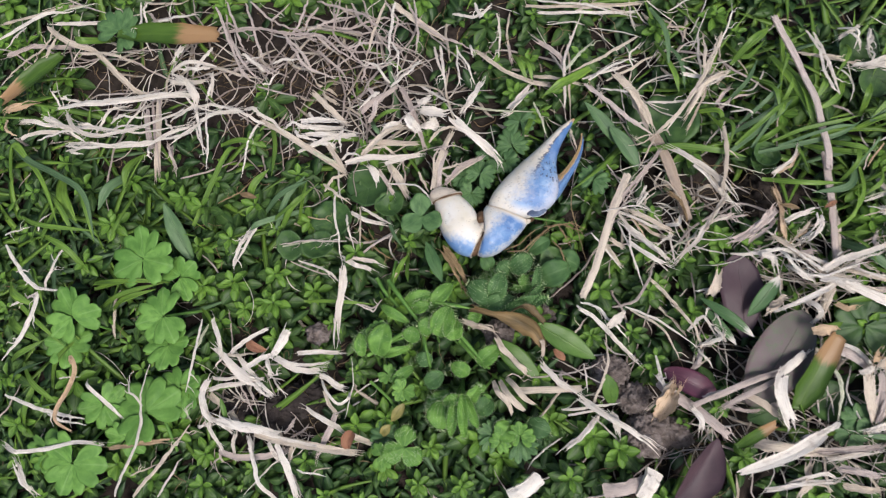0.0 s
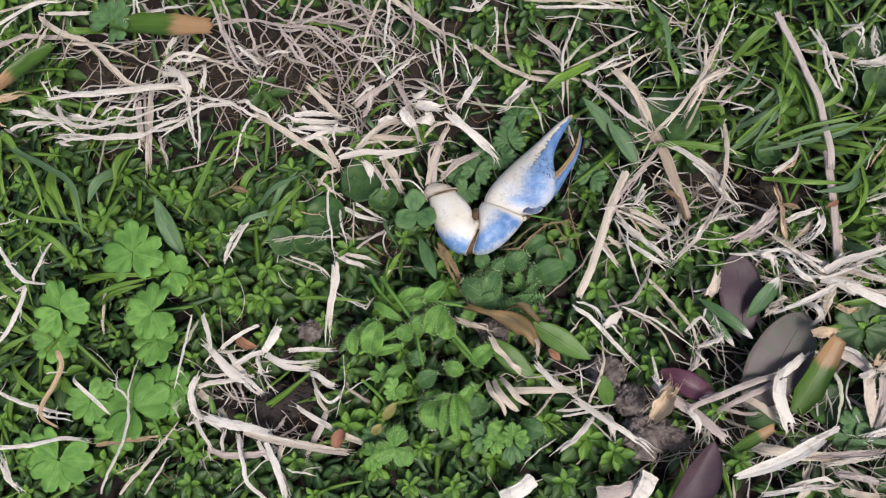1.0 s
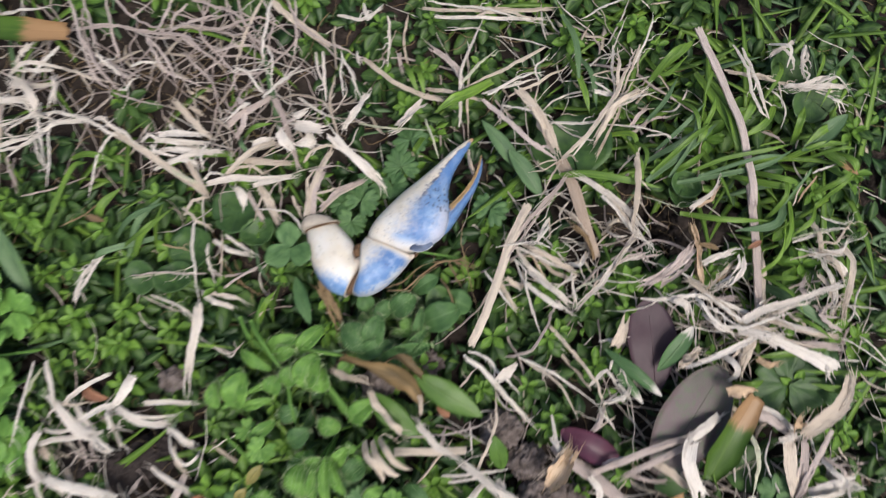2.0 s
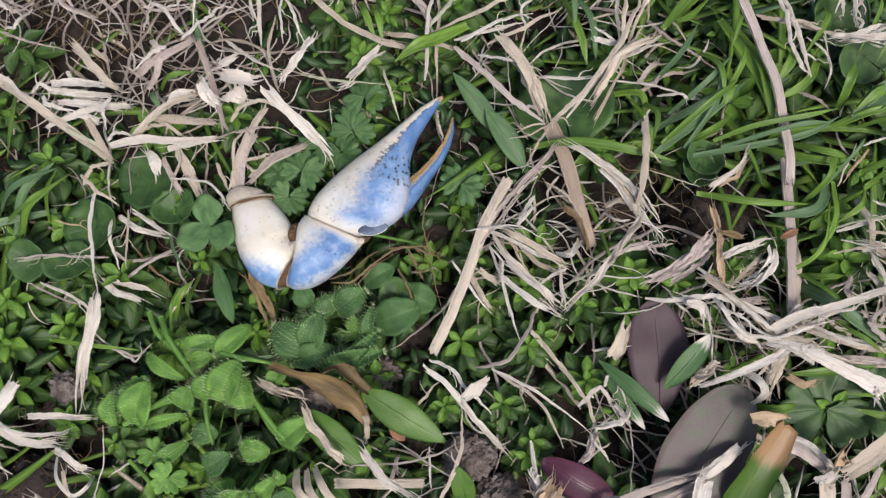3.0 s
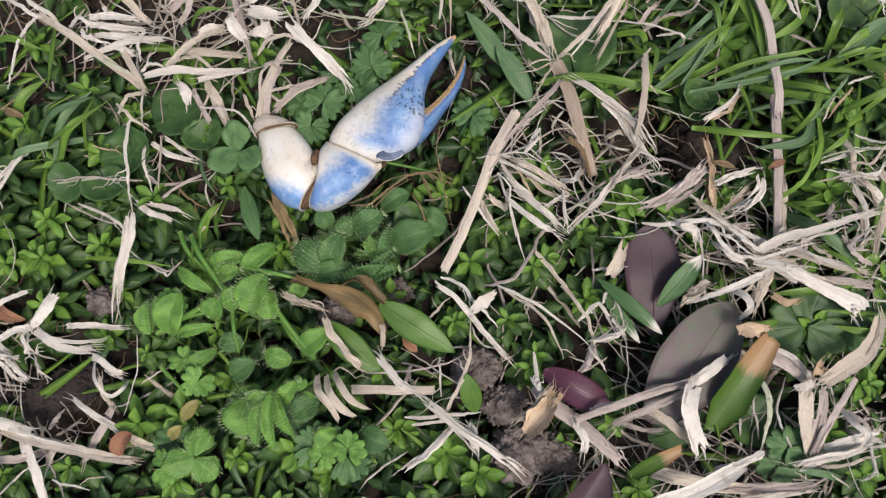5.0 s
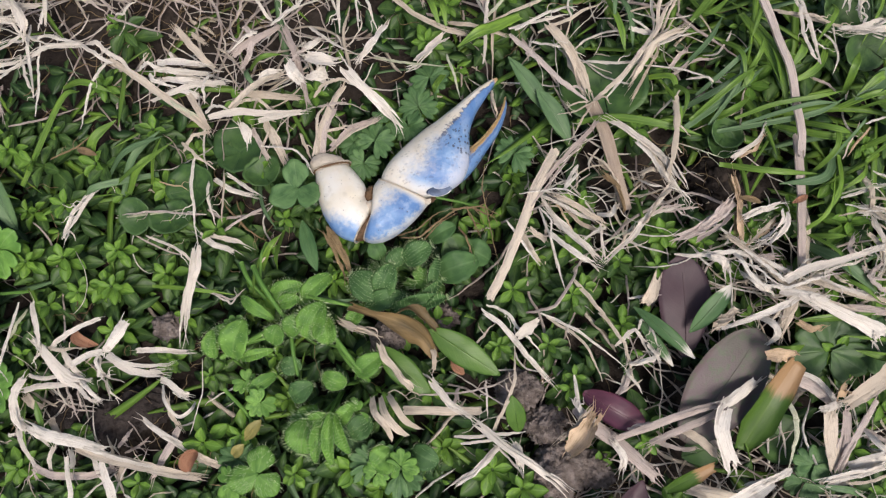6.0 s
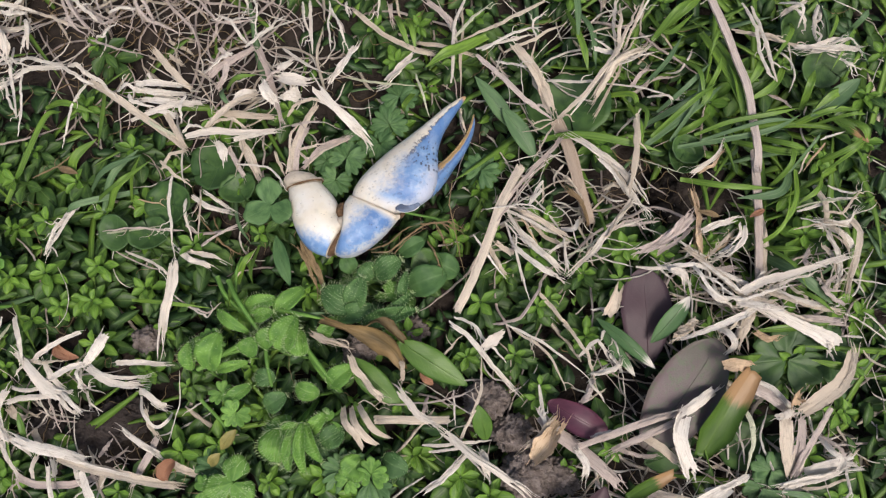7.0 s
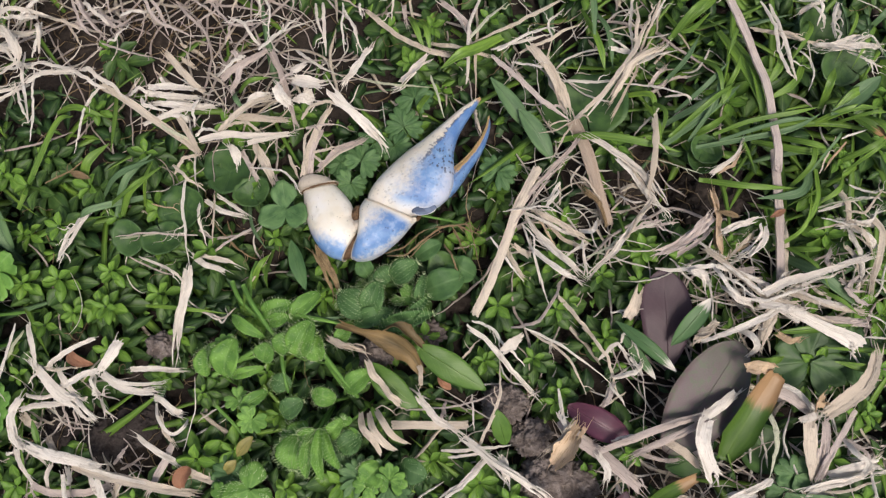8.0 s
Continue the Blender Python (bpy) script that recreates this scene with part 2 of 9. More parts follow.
def shell_material(name, kind):
    """Crab shell: cream along one edge, blue over the rest, small dark pits, a dull finely pitted gloss."""
    k = Mat(name, 0.43, 0.45)
    u, v, uv = k.uv()
    cloud, mid, fine = k.noise(160.0, None, 4.0), k.noise(420.0, None, 4.0), k.noise(1100.0, None, 4.0)
    rag = k.math("ADD", k.math("MULTIPLY", k.math("SUBTRACT", cloud, 0.5), 0.36), k.math("MULTIPLY", k.math("SUBTRACT", fine, 0.5), 0.32))
    edge = k.math("ADD", v, rag)
    deep, light = (0.085, 0.185, 0.40), (0.20, 0.335, 0.55)
    blue = k.mix(k.ramp(cloud, 0.32, 0.68), deep, light)
    blue = k.mix(k.math("MULTIPLY", k.ramp(mid, 0.5, 0.68), 0.5), blue, (0.36, 0.45, 0.60))
    cream = k.mix(k.ramp(cloud, 0.35, 0.7), (0.66, 0.60, 0.50), (0.70, 0.675, 0.635))
    cream = k.mix(k.math("MULTIPLY", k.ramp(mid, 0.52, 0.72), 0.4), cream, (0.47, 0.43, 0.37))
    vo = k.node("ShaderNodeTexVoronoi", feature="F1")
    vo.inputs["Scale"].default_value = 1.0
    sparse = k.ramp(k.noise(520.0, None, 1.0), 0.50, 0.56)
    if kind == "palm":
        k.put(vo.inputs["Vector"], k.scaled(uv, 34.0, 19.0))
        soft, sharp, out = k.ramp(edge, 0.22, 0.64), k.ramp(edge, 0.46, 0.52), k.ramp(u, 0.42, 0.58)
        blue = k.mix(k.math("MULTIPLY", k.ramp(u, 0.5, 0.72), 0.6), blue, (0.07, 0.16, 0.37))
        mask = k.math("ADD", k.math("MULTIPLY", soft, k.math("SUBTRACT", 1.0, out)), k.math("MULTIPLY", sharp, out))
        c = k.mix(mask, cream, blue)
        pale = k.math("MULTIPLY", k.ramp(edge, 0.72, 1.0), k.math("SUBTRACT", 1.0, k.ramp(u, 0.34, 0.5)))
        c = k.mix(k.math("MULTIPLY", pale, 0.7), c, (0.53, 0.53, 0.60))
        c = k.mix(k.math("MULTIPLY", k.math("SUBTRACT", 1.0, k.ramp(u, 0.03, 0.13)), 0.8), c, cream)
        tip = k.ramp(u, 0.91, 0.97)
        c = k.mix(tip, c, (0.55, 0.36, 0.20))
        line = k.math("ABSOLUTE", k.math("SUBTRACT", edge, 0.48))
        row = k.math("MULTIPLY", k.math("SUBTRACT", 1.0, k.ramp(line, 0.02, 0.07)), k.ramp(u, 0.36, 0.48))
        du, dv = k.math("MULTIPLY", k.math("SUBTRACT", u, 0.49), 6.5), k.math("MULTIPLY", k.math("SUBTRACT", v, 0.84), 3.0)
        heart = k.math("SUBTRACT", 1.0, k.ramp(k.math("ADD", k.math("MULTIPLY", du, du), k.math("MULTIPLY", dv, dv)), 0.3, 1.0))
        zone = k.math("MAXIMUM", heart, k.math("MAXIMUM", k.math("MULTIPLY", sparse, 0.28), k.math("MULTIPLY", row, 0.6)))
        dots = k.math("MULTIPLY", k.math("SUBTRACT", 1.0, k.ramp(vo.outputs[0], 0.25, 0.40)), zone)
        dots = k.math("MAXIMUM", dots, k.math("MULTIPLY", row, k.math("MULTIPLY", k.ramp(fine, 0.42, 0.56), 0.75)))
    elif kind == "finger":
        k.put(vo.inputs["Vector"], k.scaled(uv, 30.0, 8.0))
        blue = k.mix(0.5, blue, (0.065, 0.145, 0.32))
        c = k.mix(k.math("MULTIPLY", k.math("SUBTRACT", 1.0, k.ramp(edge, 0.36, 0.48)), k.ramp(u, 0.22, 0.32)), blue, (0.46, 0.30, 0.13))
        groove = k.math("SUBTRACT", 1.0, k.ramp(k.math("ABSOLUTE", k.math("SUBTRACT", edge, 0.55)), 0.03, 0.10))
        c = k.mix(k.math("MULTIPLY", groove, 0.5), c, (0.05, 0.08, 0.16))
        c = k.mix(k.ramp(u, 0.9, 0.98), c, (0.45, 0.28, 0.12))
        dots = k.math("MULTIPLY", k.math("SUBTRACT", 1.0, k.ramp(vo.outputs[0], 0.18, 0.3)), k.math("SUBTRACT", 1.0, k.ramp(u, 0.25, 0.5)))
    else:
        k.put(vo.inputs["Vector"], k.scaled(uv, 18.0, 14.0))
        if kind == "arm":
            mask = k.ramp(k.math("MULTIPLY", edge, k.math("ADD", k.math("MULTIPLY", u, 1.15), 0.12)), 0.50, 0.86)
        elif kind == "wrist":
            mask = k.math("MULTIPLY", k.ramp(edge, 0.24, 0.60), k.math("SUBTRACT", 1.0, k.math("MULTIPLY", k.ramp(edge, 0.84, 1.02), 0.6)))
            mask = k.math("MULTIPLY", mask, k.math("SUBTRACT", 1.0, k.ramp(u, 0.9, 1.0)))
        else:
            mask = 1.0
        c = k.mix(mask, cream, blue)
        stain = k.math("MULTIPLY", k.ramp(k.noise(230.0, None, 5.0), 0.60, 0.78), 0.4)
        c = k.mix(stain, c, (0.42, 0.35, 0.28))
        # inside of the hollow painted near-black blue for its shade, part of the rim pale
        if kind == "socket":
            c = k.mix(k.math("MULTIPLY", k.ramp(u, 0.82, 0.9), k.math("SUBTRACT", 1.0, k.ramp(v, 0.25, 0.5))), k.mix(k.ramp(mid, 0.4, 0.6), (0.03, 0.05, 0.10), (0.075, 0.11, 0.19)), (0.56, 0.54, 0.53))
        dots = k.math("MULTIPLY", k.math("SUBTRACT", 1.0, k.ramp(vo.outputs[0], 0.10, 0.2)), k.math("MULTIPLY", sparse, 0.7))
    c = k.mix(k.math("MULTIPLY", dots, 0.85), c, (0.06, 0.06, 0.09))
    k.colour(c)
    k.bump(k.math("SUBTRACT", k.math("ADD", k.math("MULTIPLY", fine, 0.35), k.math("MULTIPLY", mid, 0.4)), dots), 0.0004, 0.6)
    k.put(k.bsdf.inputs["Roughness"], k.math("ADD", 0.33, k.math("MULTIPLY", mid, 0.25)))
    k.bsdf.inputs["Subsurface Weight"].default_value = 0.08
    k.bsdf.inputs["Subsurface Radius"].default_value = (0.002, 0.0012, 0.0008)
    return k.m


PALM = shell_material("palm_shell", "palm")
FINGER = shell_material("finger_shell", "finger")
WRIST = shell_material("wrist_shell", "wrist")
ARM = shell_material("arm_shell", "arm")
SOCKET = shell_material("socket_shell", "socket")
TOOTH = straw_material("ochre_tooth_edge", (0.62, 0.45, 0.22), (0.42, 0.27, 0.12), (0.16, 0.09, 0.05))
SKIN = straw_material("joint_skin", (0.24, 0.14, 0.075), (0.075, 0.043, 0.025), (0.06, 0.036, 0.022))
COLLAR = straw_material("cream_collar", (0.74, 0.66, 0.56), (0.60, 0.51, 0.41), (0.36, 0.25, 0.17))


# ---- mesh helpers, in millimetres ----
def smooth_path(pts, per=5):
    """Points along a smooth curve through the given ones."""
    p = [Vector(q) for q in pts]
    if len(p) == 2:
        return [p[0].lerp(p[1], i / per) for i in range(per + 1)]
    full = [p[0] * 2 - p[1], *p, p[-1] * 2 - p[-2]]
    out = []
    for i in range(1, len(full) - 2):
        q0, q1, q2, q3 = full[i - 1:i + 3]
        for j in range(per):
            s = j / per
            out.append(0.5 * (2 * q1 + (q2 - q0) * s + (2 * q0 - 5 * q1 + 4 * q2 - q3) * s * s + (3 * q1 - q0 - 3 * q2 + q3) * s ** 3))
    return out + [p[-1]]


def mesh_of(name, verts, faces, uvs, mat, smooth=True):
    """A mesh in metres from millimetres; uvs: one pair a vertex."""
    me = bpy.data.meshes.new(name)
    me.from_pydata([tuple(c * MM for c in v) for v in verts], [], faces)
    layer = me.uv_layers.new(name="UVMap")
    idx = np.empty(len(me.loops), dtype=np.int32)
    me.loops.foreach_get("vertex_index", idx)
    layer.data.foreach_set("uv", np.asarray(uvs, dtype=np.float32)[idx].ravel())
    if smooth:
        me.polygons.foreach_set("use_smooth", np.ones(len(me.polygons), dtype=bool))
    me.materials.append(mat)
    me.update()
    return me


def ribbon(path, half, thick, cup=0.0, roll=0.0, twist=0.0, ring=8):
    """A closed blade along a path. half(s): half its width; thick: half its thickness at the middle; cup: how far the edges bend up."""
    verts, faces, uvs = [], [], []
    n = len(path)
    for i, c in enumerate(path):
        s = i / (n - 1)
        d = (path[min(i + 1, n - 1)] - path[max(i - 1, 0)]).normalized()
        side = d.cross(Vector((0, 0, 1)))
        side = side.normalized() if side.length > 1e-4 else Vector((1, 0, 0))
        up = side.cross(d)
        q = Matrix.Rotation(roll + twist * s, 3, d)
        side, up = q @ side, q @ up
        h = half(s)
        th = thick(s) if callable(thick) else thick
        for j in range(ring):
            g = math.tau * j / ring
            x, z = math.cos(g), math.sin(g)
            verts.append(c + side * (h * x) + up * (th * z + cup * h * x * x))
            uvs.append((s, 0.5 + 0.5 * x))
    for i in range(n - 1):
        for j in range(ring):
            k = (j + 1) % ring
            faces.append((i * ring + j, i * ring + k, (i + 1) * ring + k, (i + 1) * ring + j))
    faces.append(tuple(range(ring)))
    faces.append(tuple((n - 1) * ring + j for j in reversed(range(ring))))
    return verts, faces, uvs


def thing(name, data, label, category, group="", place=(0, 0, 0), kind=""):
    ob = new(name, data)
    ob.location = [c * MM for c in place]
    return tagged(ob, label, category, group, kind)


def part(name, data, parent, label=""):
    ob = new(name, data)
    ob.parent = parent
    return tagged(ob, label)


def centred(verts):
    c = sum(verts, Vector()) / len(verts)
    low = min(v.z for v in verts)
    base = Vector((c.x, c.y, low))
    return [v - base for v in verts], base


# ---- the lie of the land ----
def blob(x, y, cx, cy, rx, ry):
    return math.exp(-(((x - cx) / rx) ** 2 + ((y - cy) / ry) ** 2))


def bare(x, y):
    """Open soil, 0 to 1."""
    return min(1.0, blob(x, y, -57, -45, 15, 10) + blob(x, y, 84, 24, 15, 9) + blob(x, y, 58, -60, 16, 8) + 0.6 * blob(x, y, -30, 10, 9, 7)
               + 0.8 * blob(x, y, -70, 62, 40, 16) + 0.5 * blob(x, y, -130, 62, 20, 12) + 0.6 * blob(x, y, -135, 38, 18, 10) + 0.5 * blob(x, y, 48, -38, 12, 8))


def hollow(x, y, grow=1.0):
    """Inside one of the two small hollows of open soil."""
    return ((x - 86) / (16 * grow)) ** 2 + ((y - 21) / (9 * grow)) ** 2 < 1 or ((x + 58) / (12 * grow)) ** 2 + ((y + 41) / (8 * grow)) ** 2 < 1


def strawy(x, y):
    """Thatch of dry grass, 0 to 1."""
    return min(1.0, 0.9 * blob(x, y, -95, 70, 55, 24) + 0.62 * blob(x, y, -35, 62, 40, 22) + 0.6 * blob(x, y, -20, 40, 25, 10) + 0.8 * blob(x, y, -65, -45, 24, 16)
               + blob(x, y, 100, -5, 25, 14) + blob(x, y, 95, -45, 40, 18) + 0.8 * blob(x, y, 52, 18, 16, 12) + 0.7 * blob(x, y, 50, 75, 30, 18) + 0.5 * blob(x, y, 45, -40, 25, 12))


def ground_z(x, y):
    """Height of the soil in millimetres."""
    v = Vector((x * 0.02, y * 0.02, 0))
    return -7.0 + 2.5 * noise.noise(v) + 1.3 * noise.noise(v * 4.3) + 0.5 * noise.noise(v * 13) - 2.0 * blob(x, y, 84, 24, 14, 9) - 2.5 * blob(x, y, -57, -45, 13, 9)


def ground():
    inner = np.arange(-260, 261, 4.0)
    outer = 260 * 1.55 ** np.arange(1, 29)
    line = np.concatenate([-outer[::-1], inner, outer])
    n = len(line)
    verts = [(x, y, ground_z(x, y) if max(abs(x), abs(y)) < 400 else -7.0) for y in line for x in line]
    faces = [(i * n + j, i * n + j + 1, (i + 1) * n + j + 1, (i + 1) * n + j) for i in range(n - 1) for j in range(n - 1)]
    me = mesh_of("ground", verts, faces, [(v[0] / 100, v[1] / 100) for v in verts], SOIL)
    tagged(new("ground", me), "dark damp crumbly soil under the weeds", "ground", kind="structure")


ground()


# ---- the crab claw ----
def section(station, n, grow=1.0, power=2.3):
    """One cross-section of a shell. Station: one edge x, y, the other edge x, y, middle height, half height."""
    x0, y0, x1, y1, zm, hz = station
    mid, side = Vector(((x0 + x1) / 2, (y0 + y1) / 2, zm)), Vector(((x1 - x0) / 2, (y1 - y0) / 2, 0))
    ring = []
    for j in range(n):
        g = math.tau * j / n
        x = math.copysign(abs(math.cos(g)) ** (2 / power), math.cos(g))
        z = math.copysign(abs(math.sin(g)) ** (2 / power), math.sin(g))
        ring.append((mid + grow * (side * x + Vector((0, 0, hz * z))), 0.5 + 0.5 * x))
    return ring


def shell(name, stations, mat, parent, label="", n_ring=40, per=7, lumps=0.16):
    """A closed, slightly uneven shell through its cross-sections."""
    low = smooth_path([Vector(s[:3]) for s in stations], per)
    high = smooth_path([Vector(s[3:]) for s in stations], per)
    verts, faces, uvs = [], [], []
    n = len(low)
    for i, (p, q) in enumerate(zip(low, high)):
        for v, x in section((*p, *q), n_ring):
            lump = lumps * (noise.noise(v * 0.22) + 0.5 * noise.noise(v * 0.6) + 0.22 * noise.noise(v * 1.7))
            verts.append(v + Vector((0, 0, 1 if v.z > q[1] else -0.3)) * lump)
            uvs.append((i / (n - 1), x))
    for i in range(n - 1):
        for j in range(n_ring):
            k = (j + 1) % n_ring
            faces.append((i * n_ring + j, i * n_ring + k, (i + 1) * n_ring + k, (i + 1) * n_ring + j))
    for row, turn in ((0, 1), (n - 1, -1)):
        mid = sum((verts[row * n_ring + j] for j in range(n_ring)), Vector()) / n_ring
        verts.append(mid)
        uvs.append((row / (n - 1), 0.5))
        m = len(verts) - 1
        for j in range(n_ring):
            k = (j + 1) % n_ring
            faces.append((m, row * n_ring + (k if turn > 0 else j), row * n_ring + (j if turn > 0 else k)))
    me = mesh_of(name, verts, faces, uvs, mat)
    bm = bmesh.new()
    bm.from_mesh(me)
    bmesh.ops.recalc_face_normals(bm, faces=bm.faces)
    bm.to_mesh(me)
    bm.free()
    return part(name, me, parent, label)


def lip(station, thick, mat, parent, label, name="rim", grow=1.0):
    """A thin uneven bead round the open end of a shell."""
    ring = [v for v, _ in section(station, 48, grow)]
    mid = sum(ring, Vector()) / len(ring)
    across = Vector((station[2] - station[0], station[3] - station[1], 0))
    ahead = across.normalized().cross(Vector((0, 0, 1)))
    verts, faces, uvs = [], [], []
    for i, p in enumerate(ring):
        out = (p - mid).normalized()
        r = thick * (1 + 0.45 * noise.noise(p * 0.9) + 0.3 * noise.noise(p * 2.7))
        for j in range(6):
            g = math.tau * j / 6
            verts.append(p + out * (r * math.cos(g)) + ahead * (r * math.sin(g)))
            uvs.append((i / 48, j / 6))
    for i in range(48):
        for j in range(6):
            a0, b0 = i * 6, (i + 1) % 48 * 6
            faces.append((a0 + j, b0 + j, b0 + (j + 1) % 6, a0 + (j + 1) % 6))
    return part(name, mesh_of(name, verts, faces, uvs, mat), parent, label)


def dish(name, place, turn, rx, ry, deep, mat, parent, label):
    """A shallow hollow with a thin raised rim."""
    verts, faces, uvs = [Vector((0, 0, -deep))], [], [(0.5, 0.5)]
    rows = ((0.4, -deep * 0.85), (0.75, -deep * 0.35), (0.92, 0.0), (1.0, 0.06), (1.07, -0.05), (1.1, -0.5))
    for q, z in rows:
        for j in range(28):
            g = math.tau * j / 28
            verts.append(Vector((rx * q * math.cos(g), ry * q * math.sin(g), z)))
            uvs.append((q * 0.9, 0.5 + 0.5 * math.sin(g)))
    for j in range(28):
        k = (j + 1) % 28
        faces.append((0, 1 + j, 1 + k))
        for i in range(len(rows) - 1):
            a0 = 1 + i * 28
            faces.append((a0 + j, a0 + 28 + j, a0 + 28 + k, a0 + k))
    ob = part(name, mesh_of(name, verts, faces, uvs, mat), parent, label)
    ob.matrix_basis = pose(*(c * MM for c in place), *turn)
    return ob


def crab_claw():
    claw = tagged(new("crab_claw"), "broken-off blue and cream crab claw lying on low weeds", "claw")
    palm = [(2.7, 15.5, 13.6, 11.6, 8.2, 3.9), (3.1, 17.5, 18.8, 13.6, 8.3, 5.0), (4.3, 19.8, 22.3, 16.2, 8.3, 5.7), (6.0, 22.1, 23.8, 19.6, 8.0, 6.0), (8.5, 25.0, 24.0, 23.0, 7.4, 5.8), (12.3, 28.9, 23.9, 26.0, 6.5, 5.1),
            (16.5, 32.8, 23.8, 29.7, 5.4, 4.0), (20.6, 36.9, 24.9, 34.1, 4.4, 3.0), (24.7, 41.1, 27.0, 38.4, 3.4, 2.0), (28.0, 43.8, 29.1, 42.2, 2.7, 1.2), (29.9, 45.0, 30.3, 44.5, 2.3, 0.4)]
    finger = [(20.3, 20.5, 20.6, 15.4, 5.2, 2.6), (22.4, 22.8, 23.6, 18.1, 5.0, 3.0), (24.0, 25.2, 25.9, 21.2, 4.6, 2.9), (26.3, 27.5, 28.3, 25.4, 4.0, 2.3), (28.7, 30.8, 30.6, 29.3, 3.3, 1.9), (30.7, 34.4, 32.2, 33.5, 2.5, 1.5),
              (32.0, 37.9, 32.9, 37.4, 1.7, 1.0), (32.5, 40.5, 32.6, 40.3, 1.2, 0.3)]
    wrist = [(2.1, 8.5, -0.4, 0.9, 8.0, 4.2), (1.7, 10.0, 1.2, 0.3, 8.2, 5.3), (1.2, 11.8, 4.5, 0.9, 8.4, 5.8), (1.1, 13.6, 8.3, 3.3, 8.4, 5.8), (1.5, 14.9, 11.9, 6.9, 8.3, 5.2), (2.1, 15.9, 14.8, 10.8, 8.1, 4.3)]
    arm = [(-5.6, 19.4, -13.6, 17.1, 7.6, 3.4), (-3.5, 17.4, -13.2, 14.5, 7.9, 4.2), (-1.5, 15.0, -12.6, 11.7, 8.1, 4.8), (-0.4, 12.6, -11.7, 8.9, 8.3, 5.2), (-0.4, 11.4, -10.4, 6.0, 8.4, 5.3), (0.6, 10.2, -8.4, 3.2, 8.4, 5.2),
           (1.8, 9.2, -6.0, 1.3, 8.3, 4.9), (1.2, 7.9, -2.7, 0.3, 8.1, 4.0)]
    shell("palm", palm, PALM, claw, "smooth blue palm and fixed finger with a cream upper edge")
    shell("movable_finger", finger, FINGER, claw, "blue movable finger with an ochre edge")
    shell("wrist", wrist, WRIST, claw, "pale blue wrist segment with a cream rim")
    shell("arm", arm, ARM, claw, "cream arm segment turning blue towards the elbow")
    shell("collar", [(-11.1, 22.2, -14.7, 20.8, 7.4, 2.0), (-7.8, 21.5, -15.2, 19.0, 7.5, 2.9), (-5.5, 19.7, -13.9, 17.0, 7.6, 3.5)], COLLAR, claw, "cream collar at the torn end")
    lip((-5.4, 19.8, -13.8, 17.2, 7.6, 3.6), 0.22, SKIN, claw, "thin red-brown ring below the collar", "collar_ring", 1.02)
    lip((-5.2, 20.3, -14.3, 17.6, 7.6, 3.4), 0.2, COLLAR, claw, "cream bead beside the brown ring", "collar_ring")
    # dry skin in the two joints, a little narrower than the shells it ties together
    elbow, hinge = (arm[-1], wrist[0]), (wrist[-1], palm[0])
    for (p, q), what in ((elbow, "brown dry skin in the elbow joint"), (hinge, "brown dry skin in the wrist joint")):
        mean = [(u + v) / 2 for u, v in zip(p, q)]
        shrink = lambda s, f: ((s[0] + s[2]) / 2 + f * (s[0] - s[2]) / 2, (s[1] + s[3]) / 2 + f * (s[1] - s[3]) / 2, (s[0] + s[2]) / 2 - f * (s[0] - s[2]) / 2, (s[1] + s[3]) / 2 - f * (s[1] - s[3]) / 2, s[4], s[5] * f)
        shell("joint_skin", [shrink(p, 0.9), shrink(mean, 0.96), shrink(q, 0.9)], SKIN, claw, what, 32, 4, 0.3)
    ob = part("joint_skin", pebble("joint_skin", SKIN, 1.7, 0.3, 4, (0.9, 1.5, 1.9), 4), claw, "dark crumpled skin in the notch of the elbow")
    ob.location = (0.5 * MM, 11.6 * MM, 8.4 * MM)
    lip(arm[-1], 0.2, COLLAR, claw, "worn cream rim of the arm segment", grow=0.99)
    lip(wrist[0], 0.2, COLLAR, claw, "worn cream rim of the wrist segment", grow=0.98)
    lip(wrist[-1], 0.24, COLLAR, claw, "worn cream rim of the wrist segment", grow=0.99)
    ob = part("spur", pebble("spur", COLLAR, 1.4, 0.25, 9, (1.2, 1.0, 0.9), 4), claw, "cream spur beside the elbow joint")
    ob.location = (1.3 * MM, 9.0 * MM, 11.0 * MM)
    dish("socket", (17.3, 13.2, 11.05), (27, 18, 16), 2.9, 1.25, 0.1, SOCKET, claw, "shallow hollow at the palm's base, its shade painted dark blue")
    for x, y, z, r in ((13.2, 10.9, 10.2, 0.7), (14.3, 10.8, 9.8, 0.8), (15.2, 11.1, 9.4, 0.6), (15.8, 11.7, 9.2, 0.5)):
        ob = part("condyle", pebble("condyle", COLLAR if r > 0.65 else SKIN, r, 0.35, int(x * 7), (1.3, 0.9, 0.8), 3), claw)
        ob.location = (x * MM, y * MM, z * MM)
    # ochre teeth along the inner edge of the movable finger, and low knobs along the cream edge of the fixed one
    edge = smooth_path([Vector((23.9, 24.6, 6.2)), Vector((26.4, 27.2, 5.4)), Vector((28.7, 30.4, 4.5)), Vector((30.8, 34.0, 3.6)), Vector((32.0, 37.6, 2.5)), Vector((32.4, 39.9, 1.6))], 4)
    for i, p in enumerate(edge):
        ob = part("tooth", pebble("tooth", TOOTH, 0.62 - 0.017 * i, 0.35, 3 + i, (0.8, 1.5, 0.8)), claw)
        ob.location = p * MM
        ob.rotation_euler = (0, 0, -0.5)
